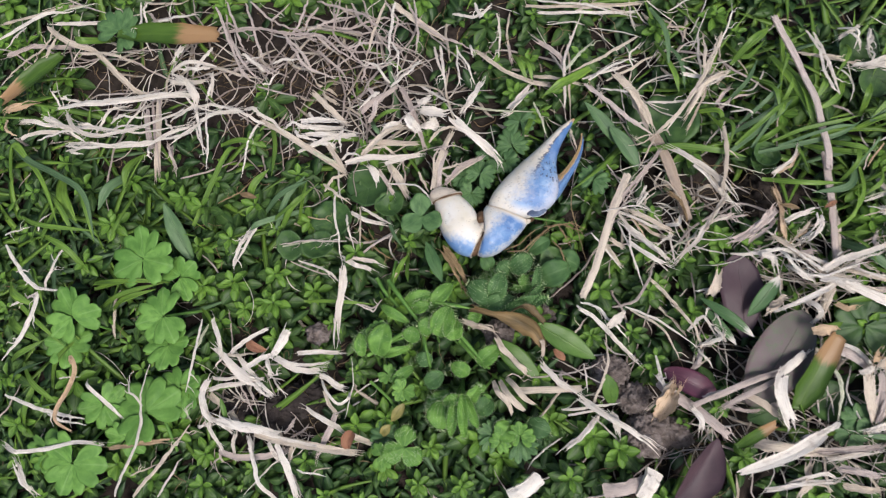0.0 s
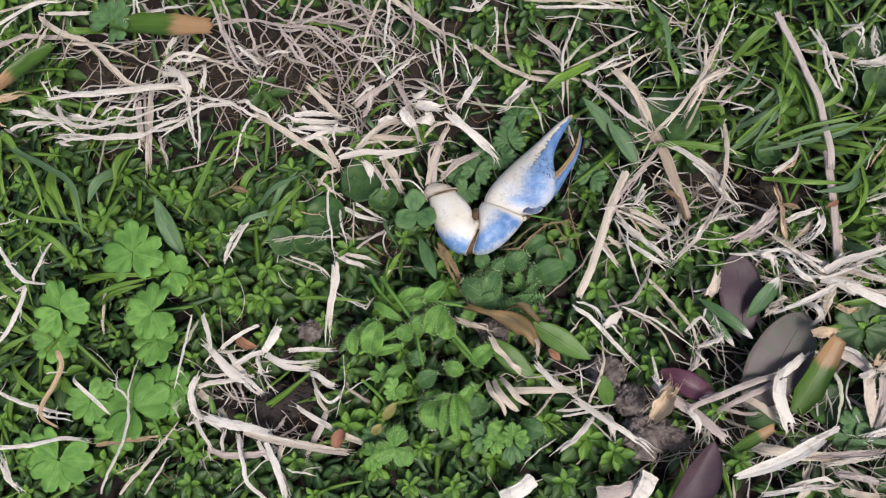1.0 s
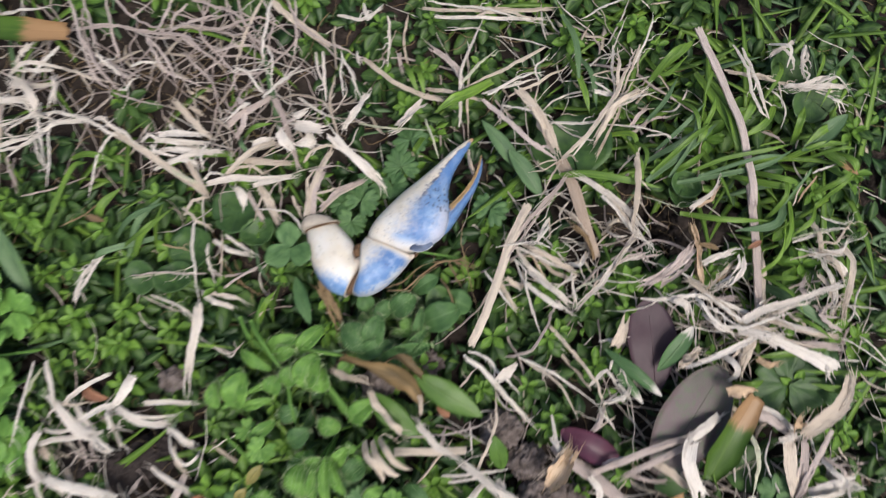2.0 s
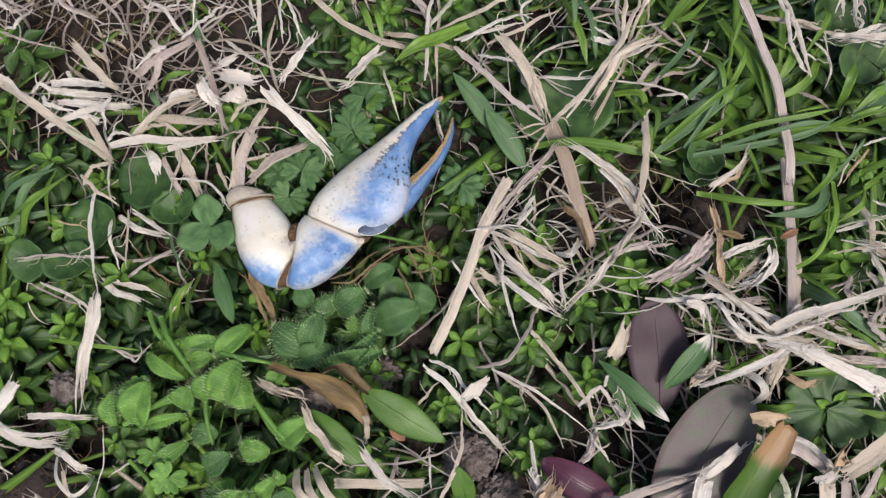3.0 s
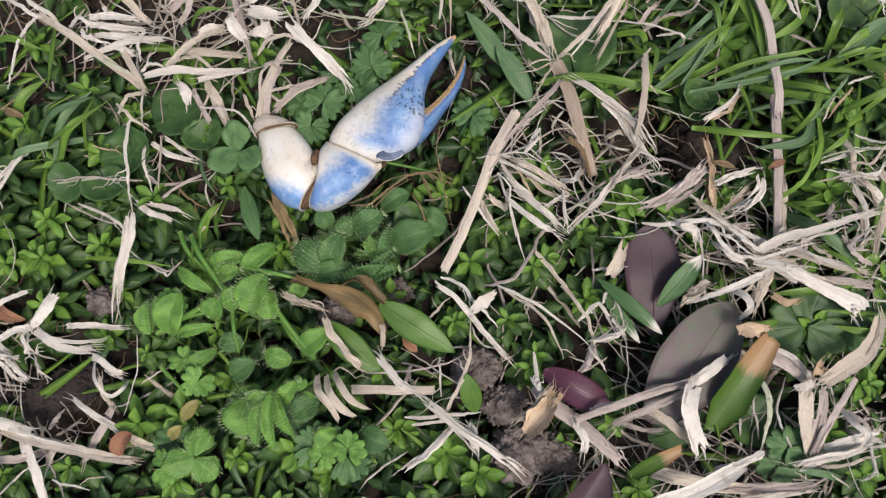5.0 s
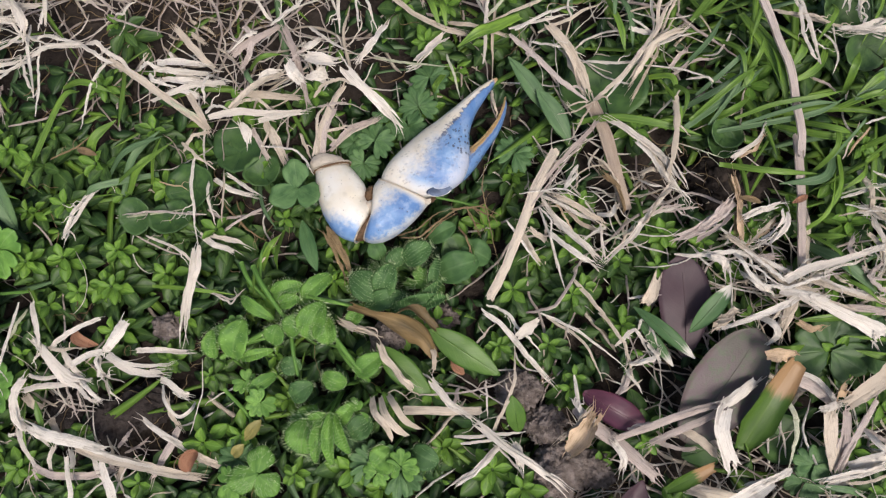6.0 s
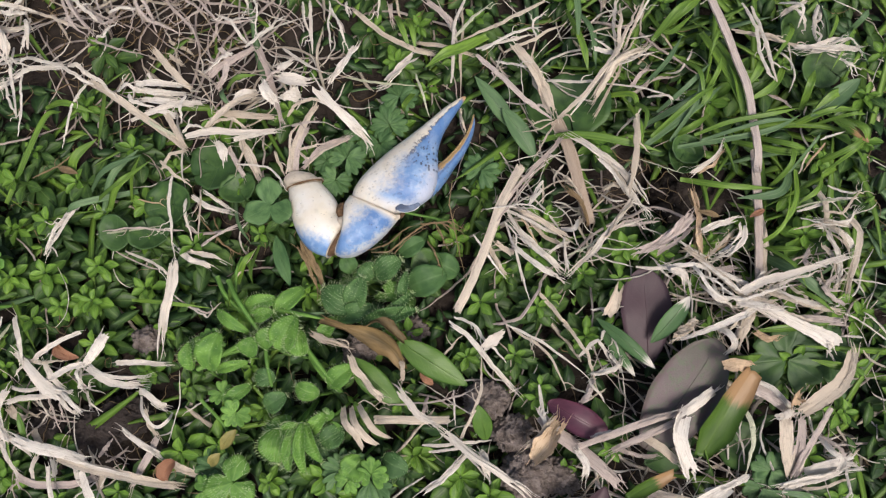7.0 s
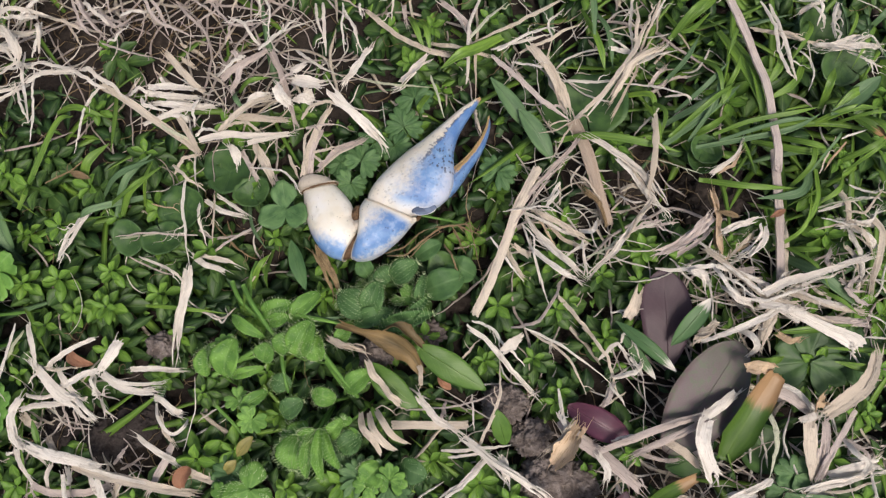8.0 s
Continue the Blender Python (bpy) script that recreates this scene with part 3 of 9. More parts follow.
    edge = smooth_path([Vector((11.6, 27.0, 9.4)), Vector((16.6, 31.8, 7.9)), Vector((21.0, 36.2, 6.4)), Vector((25.2, 40.6, 4.6)), Vector((28.4, 43.4, 3.4))], 4)
    for i, p in enumerate(edge):
        for off in (0.0, 1.5 - 0.07 * i):
            ob = part("knob", pebble("knob", TOOTH, 0.27 - 0.005 * i, 0.3, 40 + i, (0.8, 1.2, 0.6), 1), claw)
            ob.location = (p + Vector((0.72, -0.68, 0.45)) * off) * MM
    return claw


def pebble(name, mat, r, rough, seed, squash=(1, 1, 0.8), detail=2):
    bm = bmesh.new()
    bmesh.ops.create_icosphere(bm, subdivisions=detail, radius=1.0)
    o = Vector((seed * 3.1, seed * 1.7, seed))
    verts = []
    for v in bm.verts:
        k = 1 + 0.7 * rough * noise.noise(v.co * 1.3 + o) + 0.5 * rough * noise.noise(v.co * 3.5 + o) + 0.4 * rough * noise.noise(v.co * 8 + o) + 0.3 * rough * noise.noise(v.co * 17 + o) + 0.16 * rough * noise.noise(v.co * 37 + o)
        verts.append(Vector((v.co.x * squash[0], v.co.y * squash[1], v.co.z * squash[2])) * r * k)
    faces = [tuple(v.index for v in f.verts) for f in bm.faces]
    bm.free()
    return mesh_of(name, verts, faces, [(0.5 + v.x / r / 3, 0.5 + v.y / r / 3) for v in verts], mat)


crab_claw()


# ---- single dry stems and blades ----
WORDS = {"white": "bleached white", "tan": "pale tan", "grey": "greyish pink", "orange": "ochre", "brown": "dead brown", "shaded_tan": "shade-darkened brownish tan", "green": "fading greenish"}


def arched(pts, z):
    """A path at height z whose ends sink a little into the weeds."""
    n = len(pts)
    return [Vector((x, y, z + rnd.uniform(-0.6, 0.6) - (1.6 if i in (0, n - 1) else 0.0))) for i, (x, y) in enumerate(pts)]


def bent_path(pts, per, soft=0.45):
    """Between a smooth curve and a broken line: dry stems bend in short knees."""
    p = [Vector(q) for q in pts]
    out = []
    for i, q in enumerate(smooth_path(p, per)):
        k = min(i // per, len(p) - 2)
        out.append(q.lerp(p[k].lerp(p[k + 1], min(1.0, i / per - k)), 1 - soft))
    return out


def jagged(path, seed, amount):
    """Small kinks along a dry stem, at two scales."""
    for i, p in enumerate(path):
        q = Vector((i * 0.55, seed, 0))
        r = Vector((i * 1.9, seed + 40, 0))
        p += amount * Vector((noise.noise(q), noise.noise(q + Vector((0, 0, 9))), 0.8 * noise.noise(q + Vector((0, 0, 5)))))
        p += 0.22 * amount * Vector((noise.noise(r), noise.noise(r + Vector((0, 0, 9))), 0.6 * noise.noise(r + Vector((0, 0, 5)))))
    return path


def kinked(path):
    """A few sharp bends, as dry stems break."""
    for _ in range(rnd.choice((0, 1, 1, 2))):
        at = rnd.randrange(2, max(3, len(path) - 2))
        push = Vector((rnd.uniform(-0.6, 0.6), rnd.uniform(-0.6, 0.6), rnd.uniform(-0.3, 0.7)))
        for i, p in enumerate(path):
            p += push * max(0.0, 1 - abs(i - at) / 4)
    return path


def joined(pieces):
    verts, faces, uvs = [], [], []
    for v, f, u in pieces:
        k = len(verts)
        verts += v
        uvs += u
        faces += [tuple(i + k for i in q) for q in f]
    return verts, faces, uvs


def side_of(path, i):
    d = path[min(i + 1, len(path) - 1)] - path[max(i - 1, 0)]
    return Vector((-d.y, d.x, 0)).normalized()


def dry_stem(tone, z, width, *pts):
    """A thin dry stem with a node, tapering, sometimes with a loose fibre."""
    width *= 0.7
    seed = rnd.random() * 90
    path = kinked(jagged(bent_path(arched(pts, z), 8), seed, min(0.6, 0.3 + width * 0.2) if pts[0][0] < -20 and pts[0][1] > 30 else min(0.36, 0.16 + width * 0.15)))
    node = rnd.choice((0.3, 0.45, 0.6, 0.75))
    half = lambda s: width * 0.5 * max(0.15, min(1.0, 0.55 + 4 * s, 0.25 + 0.75 * (1 - s) / 0.35) + 0.3 * math.exp(-((s - node) / 0.03) ** 2) + 0.2 * noise.noise(Vector((s * 12, seed, 4))))
    pieces = [ribbon(path, half, lambda s: 0.5 * half(s), 0.15, rnd.uniform(-0.4, 0.4), rnd.uniform(-0.8, 0.8), ring=7)]
    for _ in range(rnd.choice((0, 1, 2, 3))):
        at = rnd.randrange(len(path) // 4, len(path) - 2)
        away = side_of(path, at) * rnd.choice((-1, 1)) * rnd.uniform(0.5, 1.4) + (path[at + 1] - path[at]).normalized()
        ln, bow = rnd.uniform(1.5, 5.5), rnd.uniform(-0.9, 0.9)
        twig = [path[at] + away.normalized() * ln * q / 7 + Vector((0.35 * math.sin(q * 1.1 + seed), 0.35 * math.cos(q * 1.3 + seed) - 0.35 * math.cos(seed), 0.08 * q)) + side_of(path, at) * bow * (q / 7) ** 2 for q in range(8)]
        twig[0] = path[at].copy()
        pieces.append(ribbon(twig, lambda s: max(0.09, width * 0.24) * (1.15 - s), 0.09, ring=5))
    verts, base = centred_parts(pieces)
    thing("straw", mesh_of("straw", *verts, STRAW[tone], False), WORDS[tone] + " dry grass stem lying on low weeds", "straw", "straws on the ground", base)


def centred_parts(pieces):
    verts, faces, uvs = joined(pieces)
    verts, base = centred(verts)
    return (verts, faces, uvs), base


def along(path, s):
    """A place on a path, s from 0 to 1, and its direction."""
    q = min(max(s, 0.0), 0.9999) * (len(path) - 1)
    i = int(q)
    return path[i].lerp(path[i + 1], q - i), (path[i + 1] - path[i]).normalized()


def sheet(path, width, torn, curl, roll, twist, seed, lanes=6, n=22, shape=None, thick=0.1, crease=1.0, rag=0.75):
    """A thin flat blade with torn ends: every lane of it ends at a place of its own."""
    verts, faces, uvs = [], [], []
    start = [torn * (0.1 + 0.9 * abs(noise.noise(Vector((k * 1.7, seed, 1)))) * 1.4) * 0.7 for k in range(lanes)]
    end = [1 - torn * (0.1 + 1.9 * abs(noise.noise(Vector((k * 1.7, seed, 2))))) for k in range(lanes)]
    spread_out = rnd.uniform(0.1, 0.7)
    ratio = (path[-1] - path[0]).length / width
    rumple = min(1.0, ratio / 6) * crease
    spread_out *= rumple
    for layer in (0, 1):
        for k in range(lanes):
            x = 2 * k / (lanes - 1) - 1
            for i in range(n):
                s = start[k] + (end[k] - start[k]) * i / (n - 1)
                c, d = along(path, s)
                side = Vector((-d.y, d.x, 0)).normalized()
                up = d.cross(side) * (1 if d.cross(side).z > 0 else -1)
                q = Matrix.Rotation(roll + twist * s, 3, d)
                side, up = q @ side, q @ up
                w = width * 0.5 * (shape(s) if shape else min(1.0, 0.75 + 2 * s, 0.45 + 2.2 * (1 - s))) * (1 + rag * (0.34 * noise.noise(Vector((s * 5, seed, 3))) + 0.10 * noise.noise(Vector((s * 17, seed, 6)))))
                w *= 1 + spread_out * max(0.0, (s - 0.75) / 0.25) ** 1.5
                edge = 0.26 * rag * noise.noise(Vector((s * 14, seed, k * 3.0))) if k in (0, lanes - 1) else 0.0
                lift = curl * w * x * x + rumple * 0.20 * width * noise.noise(Vector((s * 6.0, x * 1.6, seed))) + 0.03 * width * rumple * (-1) ** k
                verts.append(c + side * (w * (x + edge)) + up * (lift - thick * layer))
                uvs.append((s, 0.5 + 0.5 * x))
        off = layer * lanes * n
        for k in range(lanes - 1):
            for i in range(n - 1):
                p = off + k * n + i
                f = (p, p + n, p + n + 1, p + 1)
                faces.append(f if layer else f[::-1])
    m = lanes * n
    rim = [i for i in range(n)] + [k * n + n - 1 for k in range(1, lanes)] + [(lanes - 1) * n + i for i in range(n - 2, -1, -1)] + [k * n for k in range(lanes - 2, 0, -1)]
    for q in range(len(rim)):
        p, r = rim[q], rim[(q + 1) % len(rim)]
        faces.append((p, r, r + m, p + m))
    return verts, faces, uvs


def tails(path, width, count):
    """Loose fibres that run on past both ends of a dry strip."""
    pieces = []
    for _ in range(count):
        line = path if rnd.random() < 0.6 else path[::-1]
        at = int(len(line) * rnd.uniform(0.7, 0.88))
        lane, away, on = rnd.uniform(-0.42, 0.42) * width, rnd.uniform(-0.8, 0.8) * max(1.0, width), rnd.uniform(0.4, 2.4)
        d = (line[-1] - line[-2]).normalized()
        n = len(line) - at
        run = [line[i] + side_of(line, i) * (lane + away * ((i - at) / n) ** 2 * 0.5) + Vector((0, 0, 0.12)) for i in range(at, len(line))]
        run += [run[-1] + d * (on * q / 3) + side_of(line, len(line) - 1) * (away * 0.25 * q / 3) + Vector((0, 0, 0.12 * q)) for q in (1, 2, 3)]
        pieces.append(ribbon(run, lambda s: max(0.08, width * 0.07) * (1.2 - s), 0.07, ring=5))
    return pieces


def dry_blade(tone, z, width, *pts):
    """A dried grass blade with torn ends and a few loose fibres."""
    width *= 0.80
    seed = rnd.random() * 90
    path = kinked(jagged(bent_path(arched(pts, z), 7), seed, 0.3))
    long = sum((path[i + 1] - path[i]).length for i in range(len(path) - 1))
    torn = min(0.5, rnd.uniform(1.5, 4.5) * width / long)
    pieces = [sheet(path, width, min(torn, 0.12) if long < 3 * width else torn, rnd.uniform(-0.55, 0.65), rnd.uniform(-0.5, 0.5), rnd.uniform(-0.9, 0.9), seed)]
    for _ in range(rnd.choice((2, 3, 3, 4))):
        back = rnd.random() < 0.35
        line = path[::-1] if back else path
        at = int(len(line) * rnd.uniform(0.45, 0.8))
        lane, away = rnd.uniform(-0.4, 0.4) * width, rnd.uniform(-0.9, 0.9) * max(1.0, width)
        fibre = []
        for i in range(at, len(line)):
            q = (i - at) / max(1, len(line) - 1 - at)
            fibre.append(line[i] + side_of(line, i) * (lane + away * q * q) + Vector((0, 0, 0.15 + 0.5 * q * q)))
        if len(fibre) > 3:
            pieces.append(ribbon(fibre, lambda s: max(0.10, width * 0.085) * (1.15 - s), 0.09, ring=5))
    pieces += tails(path, width, rnd.choice((2, 3, 4)))
    verts, base = centred_parts(pieces)
    thing("dry_grass", mesh_of("dry_grass", *verts, STRAW[tone], False), WORDS[tone] + " dried grass blade, split and frayed, on low weeds", "dry grass", "dry blades on the ground", base)


def curled_blade(tone, z, width, *pts):
    """A smooth dry ribbon that lifts off the ground in a loop."""
    n = len(pts)
    path = smooth_path([Vector((x, y, z + (2.5 if 0 < i < n - 1 else -1.5))) for i, (x, y) in enumerate(pts)], 7)
    seed = rnd.random() * 90
    width *= 0.9
    pieces = [sheet(path, width, 0.10, rnd.uniform(0.2, 0.6), rnd.uniform(-0.5, 0.5), rnd.uniform(-0.6, 0.6), seed, crease=0.3, rag=0.35, shape=lambda s: min(1.0, 0.6 + 2 * s, 0.35 + 2.2 * (1 - s)))]
    verts, base = centred_parts(pieces)
    thing("dry_grass", mesh_of("dry_grass", *verts, STRAW[tone], False), WORDS[tone] + " dried grass ribbon curling up from the weeds", "dry grass", "dry blades on the ground", base)


def paper_piece(name, label, mat, width, z, torn, curl, *pts, shape=None, crease=1.0, roll=0.2):
    """A thin dead piece of leaf, crumpled, with torn ends."""
    n = len(pts)
    seed = rnd.random() * 90
    path = smooth_path([Vector((x, y, z + (1.0 if 0 < i < n - 1 else -1.0))) for i, (x, y) in enumerate(pts)], 7)
    leafy = lambda s: 0.35 + 0.65 * math.sin(math.pi * min(1.0, max(0.0, 0.1 + 0.85 * s)))
    verts, base = centred_parts([sheet(path, width, torn, curl, roll, 0.6, seed, lanes=8, n=26, shape=shape or leafy, crease=crease)])
    thing(name, mesh_of(name, *verts, mat), label, "dead leaf", "", base)


def dying_leaf(label, z0, z1, width, x0, y0, x1, y1, bend):
    """A parallel-sided grass leaf, green below and dead at its bent tip."""
    a0, b0 = Vector((x0, y0, z0)), Vector((x1, y1, z1))
    side = Vector((y1 - y0, x0 - x1, 0)).normalized()
    path = [a0.lerp(b0, q / 14) + side * (bend * (q / 14) ** 3) + Vector((0, 0, 2.0 * math.sin(2.6 * q / 14))) for q in range(15)]
    verts, base = centred_parts([sheet(path, width, 0.06, 0.34, -0.15, 0.55, x0, shape=lambda s: min(1.0, 0.35 + 2.2 * s, 0.58 + 1.25 * (1 - s)), crease=0.35, rag=0.25)])
    thing("dying_leaf", mesh_of("dying_leaf", *verts, TIPPED), label, "leaf", "", base)


def stalk_piece(tone, z, width, *pts):
    """A stout clean-cut dry stalk."""
    width *= 0.7
    seed = rnd.random() * 90
    path = jagged(smooth_path(arched(pts, z), 7), seed, 0.2)
    even = lambda s: 1 + 0.08 * noise.noise(Vector((s * 6, seed, 2))) - 0.14 * s
    pieces = [sheet(path, width, 0.045, -0.34, rnd.uniform(-0.15, 0.15), rnd.uniform(-0.25, 0.25), seed, lanes=9, n=26, shape=even, thick=0.22 * width, crease=0.15, rag=0.25)]
    verts, base = centred_parts(pieces)
    thing("stalk_straw", mesh_of("stalk_straw", *verts, STRAW[tone]), "stout " + WORDS[tone] + " dry stalk with broken ends", "straw", "stout dry stalks", base)


def ribbon_piece(tone, z, widths, *pts, curl=0.3, torn=0.05):
    """A long flat dry strip whose width changes along it. z: one height, or one for each point."""
    zs = z if isinstance(z, tuple) else (z - 1.0,) + (z,) * (len(pts) - 2) + (z - 1.0,)
    seed = rnd.random() * 90
    path = jagged(bent_path([Vector((x, y, h)) for (x, y), h in zip(pts, zs)], 8, 0.7), seed, 0.22)
    widths = [0.82 * w for w in widths]
    top = max(widths)
    wide = lambda s: float(np.interp(s, np.linspace(0, 1, len(widths)), widths)) / top
    long = sum((path[i + 1] - path[i]).length for i in range(len(path) - 1))
    pieces = [sheet(path, top, min(0.2, max(torn, 0.8 * top / long)), curl * rnd.choice((-1, 1)), rnd.uniform(-0.3, 0.3), rnd.uniform(-0.5, 0.5), seed, lanes=8, n=34, shape=wide, crease=0.14, rag=0.22)]
    for _ in range(rnd.choice((1, 2, 3))):
        at, lane, away = rnd.randrange(len(path) // 2, len(path) - 3), rnd.uniform(-0.4, 0.4) * top, rnd.uniform(-0.8, 0.8) * max(1.0, top)
        fibre = [path[i] + side_of(path, i) * (lane + away * ((i - at) / (len(path) - at)) ** 2) + Vector((0, 0, 0.15)) for i in range(at, len(path))]
        pieces.append(ribbon(fibre, lambda s: max(0.09, top * 0.06) * (1.15 - s), 0.08, ring=5))
    pieces += tails(path, top, rnd.choice((3, 4, 5, 6)))
    verts, base = centred_parts(pieces)
    thing("dry_grass", mesh_of("dry_grass", *verts, STRAW[tone], False), WORDS[tone] + " flat dry strip of grass lying over the weeds", "dry grass", "dry blades on the ground", base)


def green_stem(z, width, *pts):
    """A juicy pale green stem of a creeping weed."""
    path = smooth_path(arched(pts, z), 6)
    verts, base = centred_parts([ribbon(path, lambda s: width * 0.32 * (1.1 - 0.3 * s), width * 0.28, ring=8)])
    thing("creeping_weed", mesh_of("creeping_weed", *verts, HAIRY), "pale green juicy creeping weed stem", "weed", "creeping stems", base)


def grass_blade(z, width, *pts):
    n = len(pts)
    path = smooth_path([Vector((x, y, z - 5.0 + 6.0 * min(1.0, 2.0 * i / (n - 1)) - (1.5 if i == n - 1 else 0))) for i, (x, y) in enumerate(pts)], 7)
    half = lambda s: width * 0.5 * min(1.0, 0.7 + 1.2 * s) * max(0.06, (1 - s) / 0.35 if s > 0.65 else 1.0) ** 0.8
    verts, faces, uvs = ribbon(path, half, 0.09, cup=rnd.uniform(0.25, 0.5), roll=rnd.uniform(-0.5, 0.5), twist=rnd.uniform(-0.5, 0.5))
    verts, base = centred(verts)
    thing("green_grass", mesh_of("green_grass", verts, faces, uvs, GRASS if rnd.random() < 0.75 else BLUE_GRASS), "fresh green narrow grass blade", "grass blade", "green grass blades", base)


dry_blade('tan', 6.0, 2.33, (-146.1, 81.7), (-136.5, 74.4), (-127.5, 71.1), (-119.1, 62.9), (-112.8, 56.9), (-108.4, 55.8))
dry_stem('tan', 7.0, 1.18, (-158.3, 61.7), (-150.8, 66.4), (-144.5, 72.1), (-141.6, 77.0), (-142.9, 83.1))
dry_blade('grey', 4.0, 2.01, (-161.7, 72.1), (-149.8, 73.8), (-135.9, 74.3))
dry_blade('tan', 5.0, 2.01, (-162.0, 82.8), (-152.1, 84.5), (-140.4, 88.2), (-132.5, 88.9))
dry_stem('white', 8.0, 1.19, (-151.4, 79.9), (-158.5, 72.1))
dry_stem('green', 8.0, 0.98, (-142.9, 83.6), (-134.2, 85.2), (-125.4, 86.3))
dry_blade('white', 6.0, 1.77, (-143.2, 82.0), (-125.3, 81.4))
dry_stem('white', 8.0, 0.96, (-111.9, 87.4), (-110.3, 77.4), (-106.8, 68.4))
dry_stem('white', 8.0, 1.53, (-108.8, 79.3), (-98.9, 80.5), (-91.4, 82.2))
dry_stem('white', 9.0, 0.96, (-108.2, 77.8), (-109.1, 82.7), (-107.4, 86.6))
dry_stem('tan', 6.0, 0.78, (-121.8, 86.9), (-113.7, 82.5), (-102.4, 88.1))
dry_blade('white', 14.0, 2.58, (-134.5, 49.0), (-121.6, 49.6), (-110.5, 50.2), (-97.8, 51.7), (-88.8, 52.0))
dry_stem('white', 14.0, 0.94, (-132.3, 49.0), (-134.1, 53.3), (-133.2, 55.1))
dry_stem('white', 14.0, 0.93, (-132.9, 52.0), (-130.7, 51.9), (-129.1, 50.7))
dry_blade('white', 12.0, 1.70, (-147.9, 45.6), (-141.2, 44.7), (-133.5, 43.4))
dry_blade('white', 11.0, 1.88, (-140.2, 47.1), (-132.3, 43.2), (-122.7, 40.1))
dry_blade('white', 10.0, 1.52, (-147.9, 39.9), (-140.5, 41.6), (-132.1, 42.9))
dry_stem('white', 13.0, 1.30, (-120.6, 40.9), (-115.6, 47.6), (-109.3, 49.8))
dry_blade('white', 15.0, 1.82, (-129.9, 47.2), (-125.8, 41.6), (-120.0, 38.4), (-112.8, 38.9), (-103.9, 41.1), (-95.1, 44.5), (-89.8, 47.1))
dry_blade('white', 11.0, 1.47, (-131.9, 38.1), (-122.5, 37.3), (-115.0, 36.6), (-104.0, 36.9), (-95.0, 40.4), (-89.7, 43.4))
dry_stem('white', 11.0, 1.12, (-130.1, 35.1), (-124.3, 36.8), (-120.6, 37.3))
dry_stem('white', 11.0, 1.12, (-129.9, 36.2), (-128.2, 34.5), (-125.6, 34.6))
dry_blade('white', 12.0, 1.86, (-128.0, 43.6), (-121.3, 42.5), (-114.7, 41.1))
dry_stem('white', 10.0, 1.33, (-126.1, 38.7), (-135.1, 45.4), (-139.3, 49.3))
dry_blade('white', 15.0, 2.88, (-95.9, 58.3), (-90.3, 55.3), (-87.3, 50.7), (-87.9, 44.3))
dry_stem('white', 15.0, 1.45, (-83.7, 60.3), (-88.7, 59.5), (-94.2, 60.4))
dry_stem('white', 14.0, 1.46, (-83.8, 67.7), (-87.1, 61.2), (-89.2, 59.4))
dry_stem('white', 14.0, 1.27, (-82.8, 59.2), (-82.6, 54.6), (-85.1, 50.1))
dry_stem('white', 14.0, 0.89, (-88.3, 42.9), (-85.2, 36.5), (-83.8, 32.8))
dry_blade('white', 12.0, 1.63, (-89.3, 43.6), (-82.1, 46.2), (-73.1, 47.4))
dry_stem('white', 11.0, 1.62, (-73.6, 47.8), (-69.5, 46.6), (-65.3, 44.3), (-59.7, 39.6))
dry_stem('grey', 5.0, 1.14, (-106.8, 58.1), (-103.4, 51.2), (-103.8, 41.7), (-103.4, 30.3))
dry_stem('grey', 6.0, 1.51, (-106.8, 52.9), (-104.2, 41.3), (-102.4, 28.2))
dry_stem('grey', 5.0, 1.51, (-99.8, 38.7), (-98.4, 34.0), (-97.7, 28.4))
dry_stem('white', 7.0, 0.94, (-101.6, 47.6), (-99.9, 44.7), (-98.6, 41.8))
dry_stem('white', 7.0, 0.94, (-107.1, 37.3), (-105.7, 35.8), (-105.0, 33.5))
dry_blade('white', 8.0, 2.28, (-96.2, 72.0), (-97.8, 68.1), (-98.9, 64.3))
dry_stem('white', 8.0, 0.91, (-67.3, 46.3), (-69.9, 43.6), (-72.5, 38.1), (-73.6, 30.8), (-74.7, 26.8))
dry_blade('orange', 8.0, 2.73, (-156.3, 50.5), (-151.5, 51.4), (-144.9, 53.1))
dry_stem('orange', 8.0, 1.36, (-155.0, 47.6), (-153.3, 43.4), (-150.6, 41.8))
dry_stem('white', 12.0, 1.57, (-143.8, -40.4), (-132.8, -44.0), (-123.9, -46.1), (-117.7, -47.3))
dry_stem('white', 11.0, 1.05, (-129.9, -45.9), (-124.5, -47.3), (-118.1, -49.4))
dry_blade('white', 11.0, 1.58, (-143.2, -54.5), (-137.6, -56.9), (-128.9, -56.0), (-119.5, -53.8), (-110.7, -55.0))
dry_blade('orange', 8.0, 1.75, (-112.5, -56.3), (-103.0, -54.6), (-92.6, -53.7))
dry_stem('white', 13.0, 1.36, (-106.7, -69.1), (-103.8, -62.5), (-100.9, -56.2), (-98.9, -48.2), (-99.8, -40.1), (-98.7, -31.2))
dry_stem('white', 13.0, 0.86, (-99.6, -43.4), (-102.1, -39.3), (-105.3, -35.6))
curled_blade('white', 12.0, 1.22, (-117.7, -35.7), (-115.0, -37.3), (-110.3, -41.1), (-106.3, -44.3), (-105.3, -47.6))
curled_blade('orange', 14.0, 1.56, (-122.4, -31.2), (-119.6, -29.0), (-117.9, -32.8), (-119.7, -38.5), (-122.4, -43.4), (-122.4, -47.4), (-119.0, -51.1))
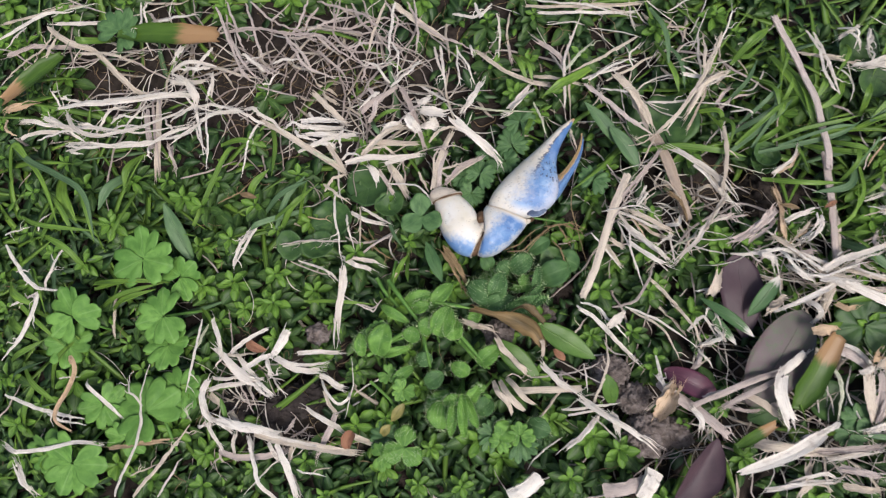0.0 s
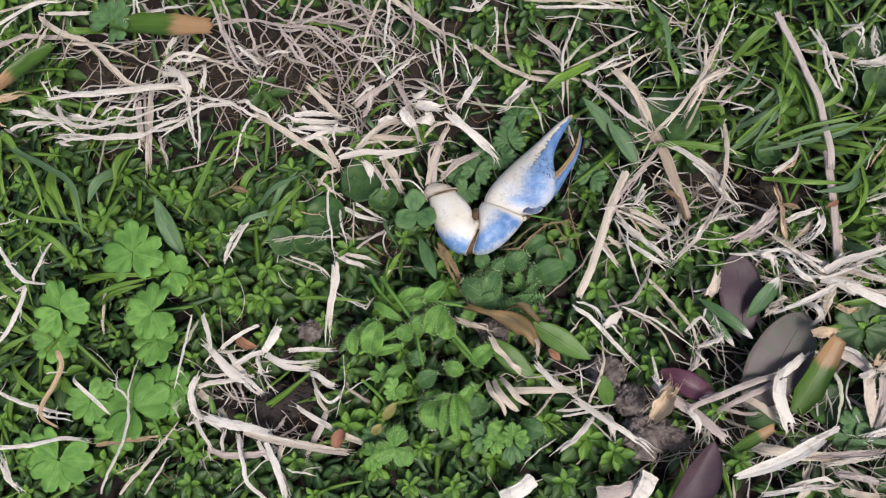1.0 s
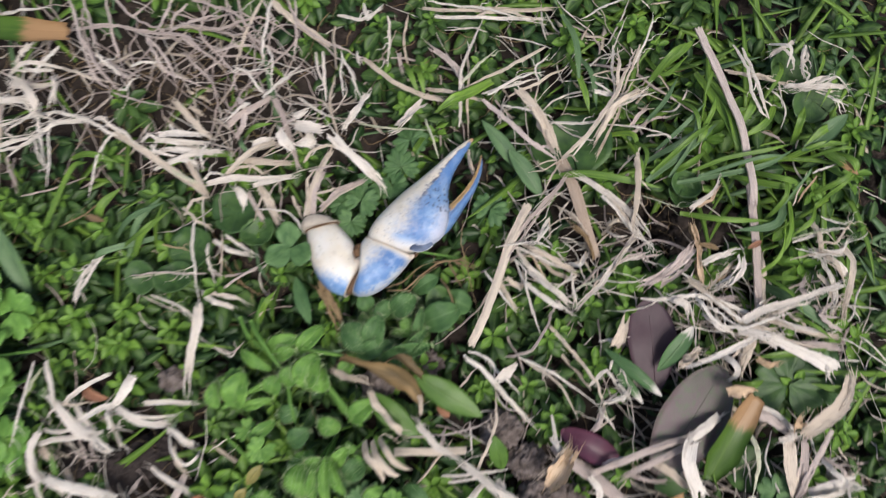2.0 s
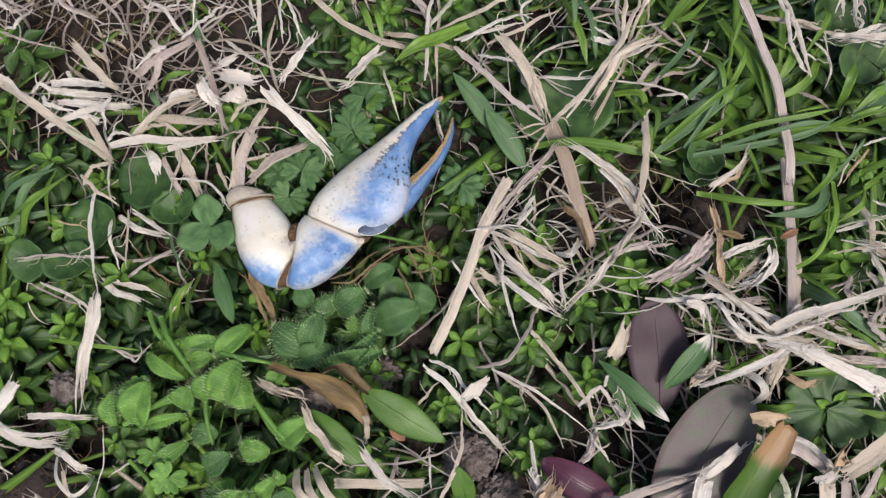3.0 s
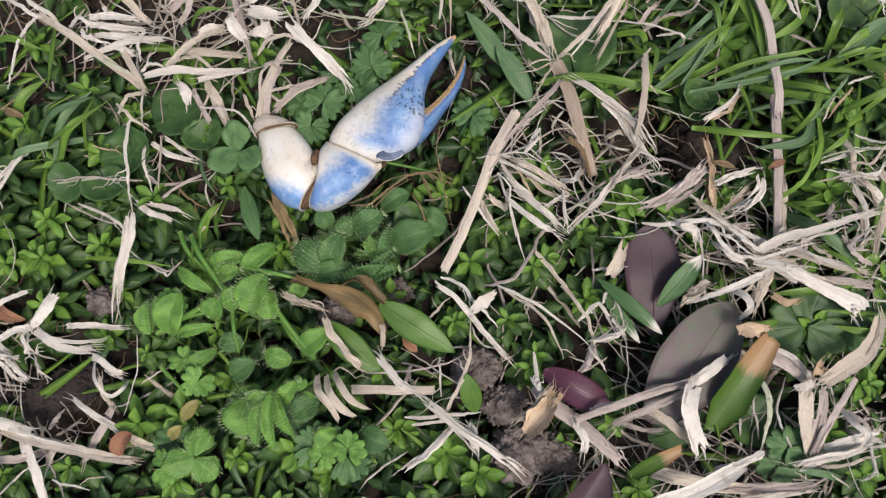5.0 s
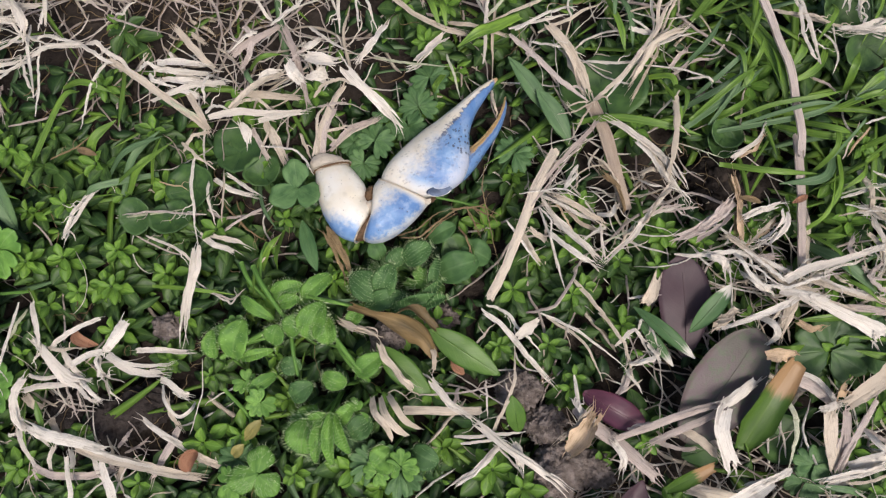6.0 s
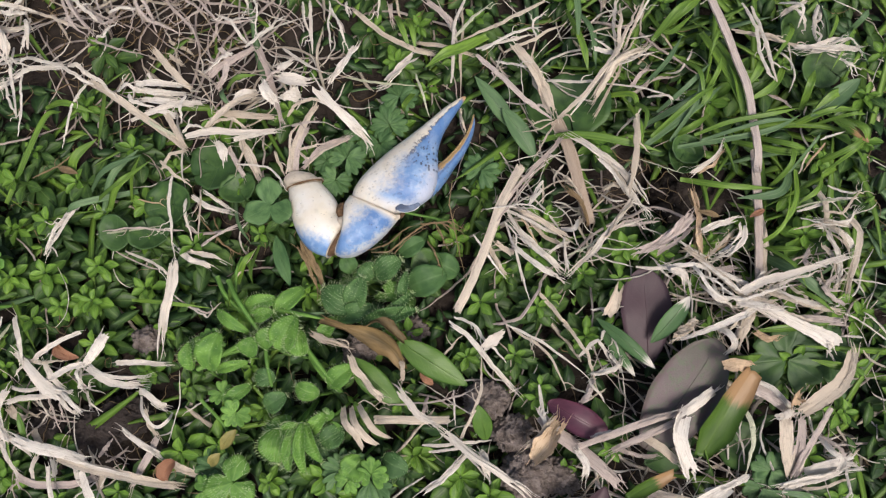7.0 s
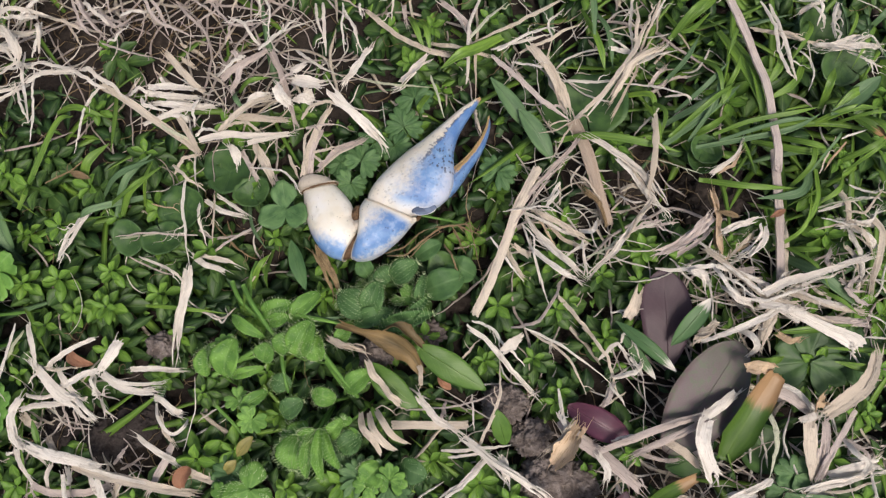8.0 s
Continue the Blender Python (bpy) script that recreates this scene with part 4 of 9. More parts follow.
dry_stem('white', 12.0, 0.70, (-126.5, -35.7), (-123.4, -35.1), (-120.5, -34.7))
dry_stem('tan', 10.0, 1.54, (-102.5, -69.8), (-96.9, -63.8), (-91.4, -56.6), (-85.9, -48.8))
dry_stem('white', 10.0, 1.04, (-84.1, -17.8), (-86.0, -30.4), (-88.1, -39.5))
dry_stem('green', 11.0, 0.86, (-85.5, -47.6), (-86.8, -44.3), (-84.9, -41.9))
dry_stem('white', 9.0, 1.03, (-95.4, -69.9), (-91.5, -64.0), (-88.3, -59.1))
dry_stem('tan', 6.0, 0.70, (-106.1, -64.8), (-101.0, -62.3), (-94.9, -60.6))
dry_blade('white', 10.0, 2.63, (-139.9, -59.5), (-134.9, -65.9), (-131.9, -70.2))
dry_stem('white', 9.0, 1.11, (-135.1, -8.4), (-133.1, -1.9), (-131.7, 4.9))
dry_stem('white', 8.0, 0.93, (-147.0, -13.2), (-143.4, -11.8), (-138.9, -10.6))
dry_stem('white', 8.0, 0.94, (-140.9, 10.5), (-139.3, 13.6), (-137.3, 16.3))
dry_stem('white', 8.0, 0.75, (-152.1, 9.2), (-147.5, 10.4), (-142.9, 11.8))
dry_stem('grey', 9.0, 1.48, (-84.3, 81.8), (-80.1, 71.9), (-74.9, 60.2), (-70.1, 56.3))
dry_stem('grey', 8.0, 1.13, (-82.1, 86.2), (-77.8, 74.3), (-75.6, 68.4))
dry_stem('grey', 7.0, 1.13, (-76.8, 86.6), (-72.5, 74.6), (-68.3, 62.8))
dry_stem('grey', 9.0, 1.28, (-81.1, 74.8), (-70.0, 75.4), (-60.6, 73.1), (-49.5, 71.8), (-43.9, 66.8), (-36.6, 62.8))
dry_stem('grey', 7.0, 1.13, (-74.9, 86.5), (-67.1, 79.3), (-61.7, 86.0))
dry_stem('grey', 8.0, 1.11, (-66.7, 78.7), (-59.1, 74.6), (-53.5, 71.5), (-47.9, 69.7))
dry_stem('grey', 10.0, 1.27, (-62.1, 73.7), (-58.2, 66.8), (-53.5, 61.0), (-45.3, 58.0))
dry_stem('grey', 8.0, 1.11, (-60.9, 72.7), (-51.6, 71.8), (-46.0, 68.3))
dry_stem('white', 9.0, 1.48, (-76.1, 67.0), (-71.3, 63.6), (-65.7, 60.0))
dry_stem('white', 9.0, 1.10, (-65.8, 63.8), (-62.2, 64.6), (-55.8, 65.3))
dry_stem('white', 8.0, 0.92, (-69.2, 57.1), (-65.9, 57.0), (-64.2, 62.3))
dry_stem('grey', 8.0, 1.28, (-51.5, 68.5), (-44.0, 61.6), (-40.3, 54.9))
dry_stem('grey', 9.0, 1.29, (-56.9, 73.0), (-51.4, 74.7), (-46.0, 77.4), (-40.5, 79.1))
dry_stem('grey', 8.0, 1.11, (-46.2, 77.0), (-46.0, 80.9), (-46.4, 84.8))
dry_stem('grey', 10.0, 1.45, (-51.4, 83.9), (-40.3, 79.6), (-33.0, 75.5), (-25.7, 71.4))
dry_stem('grey', 7.0, 1.12, (-52.2, 83.6), (-54.3, 78.8), (-56.6, 75.0))
dry_stem('grey', 8.0, 1.10, (-44.3, 75.0), (-37.0, 73.2), (-29.7, 72.6))
dry_stem('white', 11.0, 1.43, (-25.7, 82.3), (-27.4, 71.0), (-28.7, 63.5))
dry_stem('tan', 10.0, 1.26, (-29.5, 83.0), (-32.9, 71.7), (-35.5, 63.3))
dry_stem('white', 10.0, 1.07, (-27.5, 69.6), (-24.8, 64.8), (-25.6, 56.4))
dry_stem('grey', 9.0, 1.09, (-43.0, 67.8), (-34.9, 69.4), (-28.6, 69.2))
dry_stem('white', 9.0, 0.90, (-36.6, 62.8), (-31.2, 62.3), (-25.8, 63.4))
dry_stem('grey', 9.0, 1.26, (-34.8, 63.7), (-35.7, 60.0), (-36.8, 56.3))
dry_stem('white', 11.0, 1.41, (-27.2, 54.2), (-21.9, 57.7), (-17.0, 63.1))
dry_stem('white', 9.0, 1.26, (-27.5, 56.0), (-32.1, 60.8), (-36.6, 63.8))
dry_stem('white', 7.0, 1.62, (-71.3, 10.7), (-74.1, 4.9), (-76.8, -2.1))
dry_stem('white', 7.0, 0.90, (-70.2, 10.7), (-67.2, 11.9), (-64.6, 13.7))
dry_stem('white', 9.0, 1.05, (-44.7, 20.9), (-44.2, 13.9), (-42.6, 6.8), (-41.5, -1.8))
dry_blade('white', 10.0, 2.90, (-41.5, -1.1), (-41.0, -7.0), (-42.2, -14.6), (-43.0, -25.8))
dry_stem('white', 7.0, 1.06, (-41.1, 15.1), (-40.5, 10.7), (-38.6, 3.6))
dry_blade('white', 7.0, 1.58, (-40.6, 15.6), (-35.3, 12.4), (-28.2, 11.2))
dry_stem('white', 7.0, 1.05, (-56.1, 0.3), (-46.3, -3.3), (-42.8, -6.8))
dry_stem('green', 7.0, 0.71, (-64.2, 4.4), (-55.4, 5.2), (-46.6, 7.2))
dry_blade('white', 7.0, 1.74, (-42.9, 1.6), (-37.6, -1.6), (-32.4, -3.1))
dry_stem('white', 6.0, 1.05, (-37.9, 1.1), (-32.7, 4.6), (-25.7, 9.8))
dry_stem('grey', 5.0, 1.06, (-41.8, 7.8), (-36.4, 5.6), (-27.6, 7.3))
dry_stem('white', 8.0, 0.68, (-42.1, -10.3), (-35.5, -14.1), (-31.7, -15.4), (-30.7, -13.7), (-32.1, -11.7))
dry_blade('white', 9.0, 2.47, (1.8, 56.7), (-1.5, 50.6), (-5.6, 45.0))
dry_blade('white', 10.0, 3.13, (-9.8, 45.6), (-2.5, 38.3), (3.5, 33.0), (8.0, 28.8))
dry_blade('white', 8.0, 3.62, (17.9, 54.3), (13.3, 49.7), (8.4, 45.6))
dry_stem('green', 8.0, 0.87, (-1.1, 47.6), (6.9, 45.9), (17.8, 46.0))
dry_stem('green', 8.0, 0.86, (17.2, 49.0), (19.3, 43.1), (21.2, 37.7))
dry_stem('white', 9.0, 1.18, (-13.8, 68.0), (-12.4, 62.6), (-10.7, 57.6))
dry_stem('white', 8.0, 1.33, (-11.8, 68.5), (-10.8, 60.8), (-10.5, 53.5))
dry_stem('white', 8.0, 0.89, (-6.8, 68.6), (-6.1, 60.9), (-5.4, 54.5))
dry_stem('white', 8.0, 1.03, (-6.4, 67.0), (-3.7, 60.9), (-0.8, 55.1))
dry_stem('white', 7.0, 1.04, (-2.4, 69.1), (-2.0, 66.8), (-1.4, 64.8))
dry_blade('grey', 8.0, 1.91, (9.2, 68.7), (9.8, 65.6), (10.3, 62.3))
dry_stem('tan', 5.0, 1.17, (28.6, 68.9), (28.5, 56.5), (28.9, 44.1))
dry_stem('tan', 4.0, 1.02, (29.0, 41.7), (29.6, 37.9), (30.3, 35.0))
dry_stem('green', 10.0, 1.43, (27.0, 58.5), (31.6, 63.3), (36.5, 67.9))
dry_blade('tan', 8.0, 1.59, (-0.6, 67.4), (7.8, 59.5), (16.7, 55.0), (25.4, 53.6))
dry_blade('tan', 7.0, 1.60, (16.5, 58.2), (25.3, 56.4), (32.9, 54.6))
dry_stem('white', 8.0, 1.14, (32.3, 56.0), (41.1, 58.1), (47.5, 60.7))
dry_stem('white', 9.0, 1.14, (34.0, 55.1), (42.4, 59.7), (49.5, 61.7))
dry_stem('tan', 8.0, 1.14, (39.7, 55.3), (48.2, 59.9), (56.0, 64.6))
dry_blade('grey', 10.0, 1.42, (-10.5, 23.2), (-6.2, 27.6), (0.8, 31.1))
dry_stem('white', 9.0, 0.72, (-13.5, 38.5), (-10.7, 40.5), (-7.1, 40.5), (-2.6, 37.2))
dry_blade('tan', 9.0, 3.10, (41.0, 58.6), (46.1, 50.5), (51.2, 41.1))
dry_blade('tan', 9.0, 3.7, (46.5, 52.7), (49.8, 44.9), (53.3, 37.2))
stalk_piece('shaded_tan', 6.0, 4.6, (53.7, 38.6), (57.0, 31.1), (59.9, 21.2), (63.1, 11.1))
dry_stem('grey', 10.0, 1.95, (32.6, 53.6), (38.3, 48.5), (45.5, 41.3), (52.4, 37.1))
dry_stem('tan', 11.0, 1.65, (53.7, 37.5), (59.8, 42.9), (65.3, 50.7), (70.1, 60.2), (73.6, 67.7))
dry_stem('tan', 11.0, 1.38, (68.0, 52.9), (68.4, 60.2), (68.7, 67.6))
dry_blade('tan', 12.0, 1.91, (61.6, 41.2), (66.4, 50.3), (71.9, 54.0), (76.0, 56.2))
dry_stem('tan', 11.0, 1.24, (63.2, 44.2), (68.0, 51.2), (72.8, 58.8))
dry_stem('white', 9.0, 0.99, (37.6, 52.6), (45.4, 50.8), (51.8, 49.4))
dry_stem('white', 9.0, 1.25, (50.8, 47.2), (59.5, 47.0), (65.0, 48.6))
dry_stem('white', 9.0, 0.69, (65.0, 47.1), (74.7, 45.8), (85.0, 43.5))
dry_stem('white', 9.0, 0.82, (76.1, 44.0), (80.9, 44.0), (85.0, 43.5))
dry_stem('tan', 11.0, 0.55, (52.6, 37.1), (49.6, 36.0), (45.7, 34.5))
dry_stem('tan', 11.0, 0.55, (52.6, 36.5), (48.9, 33.9), (44.8, 33.5))
dry_stem('tan', 10.0, 0.69, (53.1, 36.4), (51.1, 32.8), (47.8, 26.3))
dry_stem('tan', 11.0, 0.55, (53.0, 36.8), (55.7, 37.6), (57.8, 36.6))
dry_blade('grey', 9.0, 1.24, (55.4, 33.2), (49.3, 25.9), (43.2, 18.7), (38.5, 10.8))
dry_blade('white', 9.0, 1.91, (56.1, 33.9), (62.3, 29.8), (69.2, 24.9), (73.9, 18.7))
dry_blade('white', 9.0, 1.36, (63.7, 30.2), (69.2, 22.8), (74.8, 15.0))
dry_stem('white', 8.0, 0.68, (68.7, 26.6), (72.8, 19.6), (77.5, 13.0))
dry_stem('white', 9.0, 0.81, (66.4, 28.4), (71.9, 22.2), (76.6, 16.7))
dry_blade('white', 10.0, 1.61, (72.9, 18.5), (67.6, 10.8), (62.9, 4.5), (56.9, -1.8))
dry_stem('tan', 13.0, 1.73, (71.9, 36.8), (71.9, 28.1), (70.8, 17.8))
dry_stem('white', 9.0, 1.08, (65.1, 8.4), (70.5, 11.0), (75.9, 12.8))
stalk_piece('tan', 9.0, 3.57, (45.1, 25.8), (40.5, 15.8), (37.2, 5.9), (33.8, -3.8), (29.9, -12.4))
dry_stem('white', 7.0, 1.12, (41.3, 16.5), (46.1, 22.0), (51.3, 26.5))
dry_blade('white', 7.0, 1.11, (39.9, 14.7), (49.0, 11.0), (56.2, 8.1))
dry_blade('white', 7.0, 1.11, (42.0, 13.4), (46.3, 6.4), (53.3, 2.4))
dry_blade('tan', 6.0, 1.25, (45.6, 13.9), (52.0, 7.4), (57.8, 5.5))
dry_blade('white', 8.0, 1.78, (43.4, 10.4), (50.4, 3.6), (57.0, -1.7))
dry_stem('white', 8.0, 0.83, (38.5, 14.2), (41.9, 14.9), (45.4, 14.7))
dry_stem('white', 9.0, 0.95, (55.9, 7.1), (56.4, 2.3), (57.3, -2.0))
dry_stem('white', 7.0, 1.25, (50.6, 21.9), (48.9, 19.2), (47.3, 16.1))
dry_blade('tan', 8.0, 1.50, (60.5, 13.0), (59.2, 10.8), (57.2, 9.4))
dry_stem('white', 8.0, 0.82, (41.3, 11.1), (44.2, 3.5), (46.1, -3.4), (48.1, -8.8))
dry_blade('tan', 7.0, 1.52, (37.4, 4.8), (39.5, 0.6), (42.1, -2.8))
dry_stem('white', 8.0, 0.96, (57.4, 6.6), (55.1, 5.2), (52.4, 3.4))
dry_blade('tan', 6.0, 1.12, (44.2, 12.9), (45.0, 9.4), (47.2, 5.2))
dry_blade('tan', 6.0, 1.11, (48.4, 13.0), (52.6, 11.0), (56.1, 11.1))
dry_stem('tan', 6.0, 0.83, (53.2, 25.3), (57.4, 22.5), (60.5, 18.3), (62.3, 11.2))
dry_blade('tan', 5.0, 1.96, (56.2, 24.2), (60.4, 19.2), (63.2, 12.1))
dry_stem('grey', 7.0, 1.23, (39.2, -14.8), (46.0, -12.7), (49.9, -6.0), (52.2, -0.4))
dry_stem('white', 8.0, 0.80, (62.9, -9.9), (66.7, -9.5), (71.0, -9.0))
dry_blade('tan', 8.0, 1.35, (49.8, -6.0), (54.6, -11.3), (58.7, -16.1))
dry_blade('grey', 8.0, 2.96, (87.7, 14.7), (84.3, 10.8), (78.8, 6.5), (72.8, 4.0))
dry_stem('grey', 8.0, 0.95, (71.4, 10.9), (76.2, 12.0), (79.6, 12.5))
dry_blade('brown', 8.0, 1.61, (86.8, 20.6), (88.6, 14.4), (87.9, 4.7))
dry_stem('white', 8.0, 0.80, (83.6, 8.7), (89.5, 3.4), (93.4, -0.6))
dry_stem('white', 8.0, 1.20, (74.1, 0.9), (82.8, 1.1), (90.2, 2.1))
stalk_piece('tan', 6.0, 2.42, (104.7, 16.6), (105.3, 8.2), (104.6, -3.1))
dry_stem('tan', 8.0, 1.20, (91.5, 4.1), (94.9, 8.3), (98.7, 11.6))
dry_stem('white', 10.0, 1.35, (101.9, 68.4), (104.0, 59.6), (105.6, 53.8), (108.1, 48.5))
dry_stem('white', 9.0, 1.23, (112.3, 69.1), (114.6, 65.4), (115.5, 62.4))
dry_stem('white', 9.0, 1.22, (119.8, 69.1), (118.3, 64.7), (116.9, 63.5))
dry_stem('white', 9.0, 0.81, (117.3, 63.2), (118.5, 60.3), (117.3, 57.3))
dry_stem('tan', 10.0, 1.09, (97.6, 61.0), (106.0, 59.7), (115.4, 56.9))
dry_blade('white', 10.0, 1.48, (114.1, 56.8), (119.5, 58.4), (123.9, 60.1))
dry_blade('white', 11.0, 1.60, (114.8, 56.1), (121.5, 56.5), (127.9, 56.3))
dry_stem('white', 11.0, 0.80, (118.9, 57.6), (124.2, 58.2), (127.9, 57.3))
dry_blade('white', 9.0, 1.22, (113.3, 58.0), (118.6, 56.6), (126.0, 56.3))
dry_stem('white', 9.0, 0.94, (122.9, 56.0), (125.9, 53.4), (128.1, 50.5))
dry_blade('white', 8.0, 1.57, (120.2, 12.5), (121.2, 5.7), (122.3, 0.3))
dry_stem('white', 9.0, 1.18, (112.5, 15.9), (119.8, 18.5), (127.5, 20.0))
dry_blade('white', 9.0, 1.44, (115.1, 13.5), (122.2, 13.0), (127.2, 12.5))
dry_blade('white', 9.0, 1.44, (115.7, 11.9), (123.6, 13.5), (126.6, 16.6))
dry_blade('white', 9.0, 1.56, (118.3, 13.4), (122.8, 9.7), (126.1, 5.4))
dry_stem('white', 9.0, 0.79, (120.0, 22.6), (123.9, 20.6), (127.6, 21.4))
dry_stem('tan', 8.0, 1.01, (108.9, -50.7), (117.8, -48.1), (125.1, -46.9))
dry_stem('white', 9.0, 0.87, (122.2, -43.4), (121.1, -50.1), (120.8, -52.4))
curled_blade('white', 10.0, 3.62, (95.8, -49.8), (83.7, -55.1), (70.4, -61.2))
dry_blade('white', 9.0, 1.61, (27.5, -13.8), (33.0, -17.4), (39.3, -24.5), (46.0, -31.3))
dry_stem('white', 9.0, 1.08, (29.5, -13.2), (34.3, -14.7), (39.2, -19.9), (42.6, -23.8))
dry_stem('white', 9.0, 1.07, (42.4, -14.4), (51.9, -18.8), (63.2, -27.2))
dry_stem('tan', 9.0, 0.93, (43.8, -15.4), (52.6, -21.0), (57.3, -29.8))
dry_stem('white', 9.0, 0.92, (62.5, -26.9), (64.5, -29.5), (66.7, -32.3))
dry_blade('white', 9.0, 1.45, (62.5, -25.9), (68.4, -24.1), (70.7, -21.4))
dry_blade('white', 9.0, 1.05, (67.1, -20.2), (69.1, -22.8), (70.4, -24.7))
dry_blade('grey', 8.0, 1.99, (64.3, -26.3), (62.5, -29.7), (60.4, -33.4))
dry_blade('white', 14.0, 2.21, (17.0, -30.3), (21.8, -35.7), (28.4, -40.5))
dry_blade('white', 11.0, 2.59, (27.0, -39.8), (35.0, -44.8), (42.9, -49.5), (50.1, -55.8))
stalk_piece('tan', 8.0, 2.97, (10.7, -39.0), (20.1, -38.6), (29.8, -38.3))
dry_stem('white', 10.0, 1.19, (23.1, -44.0), (32.4, -42.9), (39.6, -42.0))
dry_stem('white', 10.0, 1.05, (24.8, -45.5), (30.4, -44.3), (35.0, -43.5))
dry_stem('tan', 9.0, 1.20, (30.8, -43.2), (34.2, -37.9), (36.7, -30.6), (36.5, -22.6))
dry_stem('white', 8.0, 0.67, (30.0, -30.9), (30.5, -34.9), (30.7, -39.5))
dry_stem('tan', 7.0, 0.82, (25.1, -24.5), (28.4, -21.4), (32.0, -17.5))
dry_stem('grey', 7.0, 1.22, (23.7, -32.9), (23.0, -36.0), (21.7, -39.4))
dry_blade('white', 9.0, 2.24, (37.0, -44.2), (38.4, -47.4), (39.4, -51.8))
dry_blade('white', 9.0, 1.85, (34.4, -45.0), (28.6, -51.0), (22.8, -56.0))
dry_stem('white', 9.0, 1.32, (50.7, -28.7), (52.1, -37.8), (50.1, -34.0))
dry_blade('tan', 11.0, 2.18, (-5.9, -18.5), (-0.6, -20.4), (4.2, -22.1))
dry_blade('tan', 11.0, 2.01, (4.0, -22.4), (7.9, -27.5), (11.0, -32.0), (14.6, -34.7))
dry_stem('grey', 8.0, 0.67, (14.3, -35.2), (25.4, -33.8), (32.1, -31.9), (36.7, -29.4))
dry_stem('tan', 9.0, 0.55, (-2.1, -21.1), (0.3, -19.4), (3.1, -20.1), (4.3, -22.5))
dry_blade('tan', 12.0, 1.33, (16.5, -23.2), (18.0, -25.8), (17.7, -29.7))
dry_blade('brown', 4.0, 3.76, (-12.1, 5.2), (-7.3, -1.9), (-3.3, -9.2))
dry_stem('brown', 6.0, 0.64, (6.4, 2.7), (12.1, 4.5), (15.5, 7.8), (19.6, 10.1))
dry_stem('brown', 7.0, 0.73, (19.7, 9.9), (25.3, 10.1), (31.0, 8.5))
dry_stem('brown', 7.0, 0.73, (22.0, 5.7), (23.5, 3.0), (26.9, -3.2))
dry_stem('brown', 7.0, 0.52, (23.9, 10.1), (25.7, 7.3), (26.2, 4.5))
dry_stem('white', 7.0, 0.86, (47.7, 58.9), (46.9, 63.4), (51.1, 68.1))
dry_blade('white', 9.0, 1.37, (108.8, 66.1), (113.6, 69.1), (116.4, 70.6))
dry_stem('tan', 7.0, 1.40, (-90.0, 65.2), (-80.3, 62.1), (-69.1, 59.1))
dry_stem('white', 8.0, 1.37, (-96.7, 48.9), (-86.0, 50.3), (-75.0, 47.7), (-65.4, 42.5), (-57.4, 37.3))
dry_blade('white', 8.0, 1.18, (-75.9, -1.4), (-73.6, 5.1), (-69.8, 11.0))
dry_stem('grey', 6.0, 0.77, (-95.7, 27.3), (-86.6, 29.0), (-77.8, 33.0))
green_stem(7.0, 2.08, (-6.1, -24.3), (-2.4, -28.5), (1.7, -32.4))
green_stem(7.0, 1.84, (-34.0, -28.4), (-27.9, -25.1), (-21.0, -22.8))
green_stem(6.0, 1.87, (-31.5, -5.4), (-28.7, -9.8), (-24.8, -14.2))
green_stem(6.0, 1.69, (-16.9, -24.8), (-16.4, -28.2), (-16.7, -31.9))
green_stem(6.0, 1.44, (-25.7, -0.1), (-26.2, -4.1), (-26.6, -9.1))
green_stem(6.0, 1.69, (2.2, -13.0), (5.1, -15.0), (9.4, -15.6))
green_stem(5.0, 1.30, (13.6, 17.3), (9.4, 14.3), (26.7, 11.2))
green_stem(6.0, 1.76, (-99.7, -40.8), (-93.8, -50.7), (-91.7, -57.3))
green_stem(6.0, 1.41, (-33.1, -36.4), (-27.1, -41.6), (-23.9, -46.8))
dry_blade('grey', 8.0, 2.11, (92.9, -55.3), (101.3, -54.3), (111.6, -53.3))
dry_blade('white', 8.0, 1.80, (95.0, -57.7), (102.6, -56.1), (111.4, -54.8))
stalk_piece('white', 10.0, 7.07, (49.1, -60.6), (47.4, -64.2), (44.9, -68.8))
stalk_piece('grey', 8.0, 5.62, (34.2, -66.7), (40.0, -65.7), (47.1, -63.5))
dry_blade('tan', 7.0, 3.03, (92.4, -57.9), (90.5, -62.8), (88.2, -68.8))
dry_blade('white', 8.0, 1.66, (77.7, -66.0), (88.4, -63.8), (100.5, -62.7))
dry_blade('grey', 8.0, 2.39, (97.9, -58.9), (105.2, -60.6), (111.8, -61.1))
dry_blade('white', 8.0, 1.51, (84.6, -64.2), (93.2, -61.0), (99.1, -62.5))
dry_blade('tan', 7.0, 2.39, (99.4, -64.2), (105.4, -65.0), (111.3, -65.5))
stalk_piece('white', 9.0, 6.34, (7.6, -68.8), (12.4, -66.2), (17.2, -62.7))
dry_blade('tan', 9.0, 2.82, (82.4, -15.1), (85.7, -12.7), (89.2, -12.4))
dry_stem('white', 8.0, 1.12, (65.3, -17.4), (67.4, -14.2), (70.5, -22.3))
dry_stem('tan', 7.0, 1.12, (56.1, -14.1), (62.2, -20.7), (65.2, -30.3))
dry_stem('white', 8.0, 1.27, (60.3, -21.5), (64.5, -17.4), (68.8, -23.9))
dry_stem('grey', 7.0, 1.35, (-109.3, 83.8), (-105.2, 79.7), (-95.3, 75.4))
dry_stem('grey', 7.0, 1.14, (-87.6, 73.2), (-82.2, 78.8), (-74.4, 74.6))
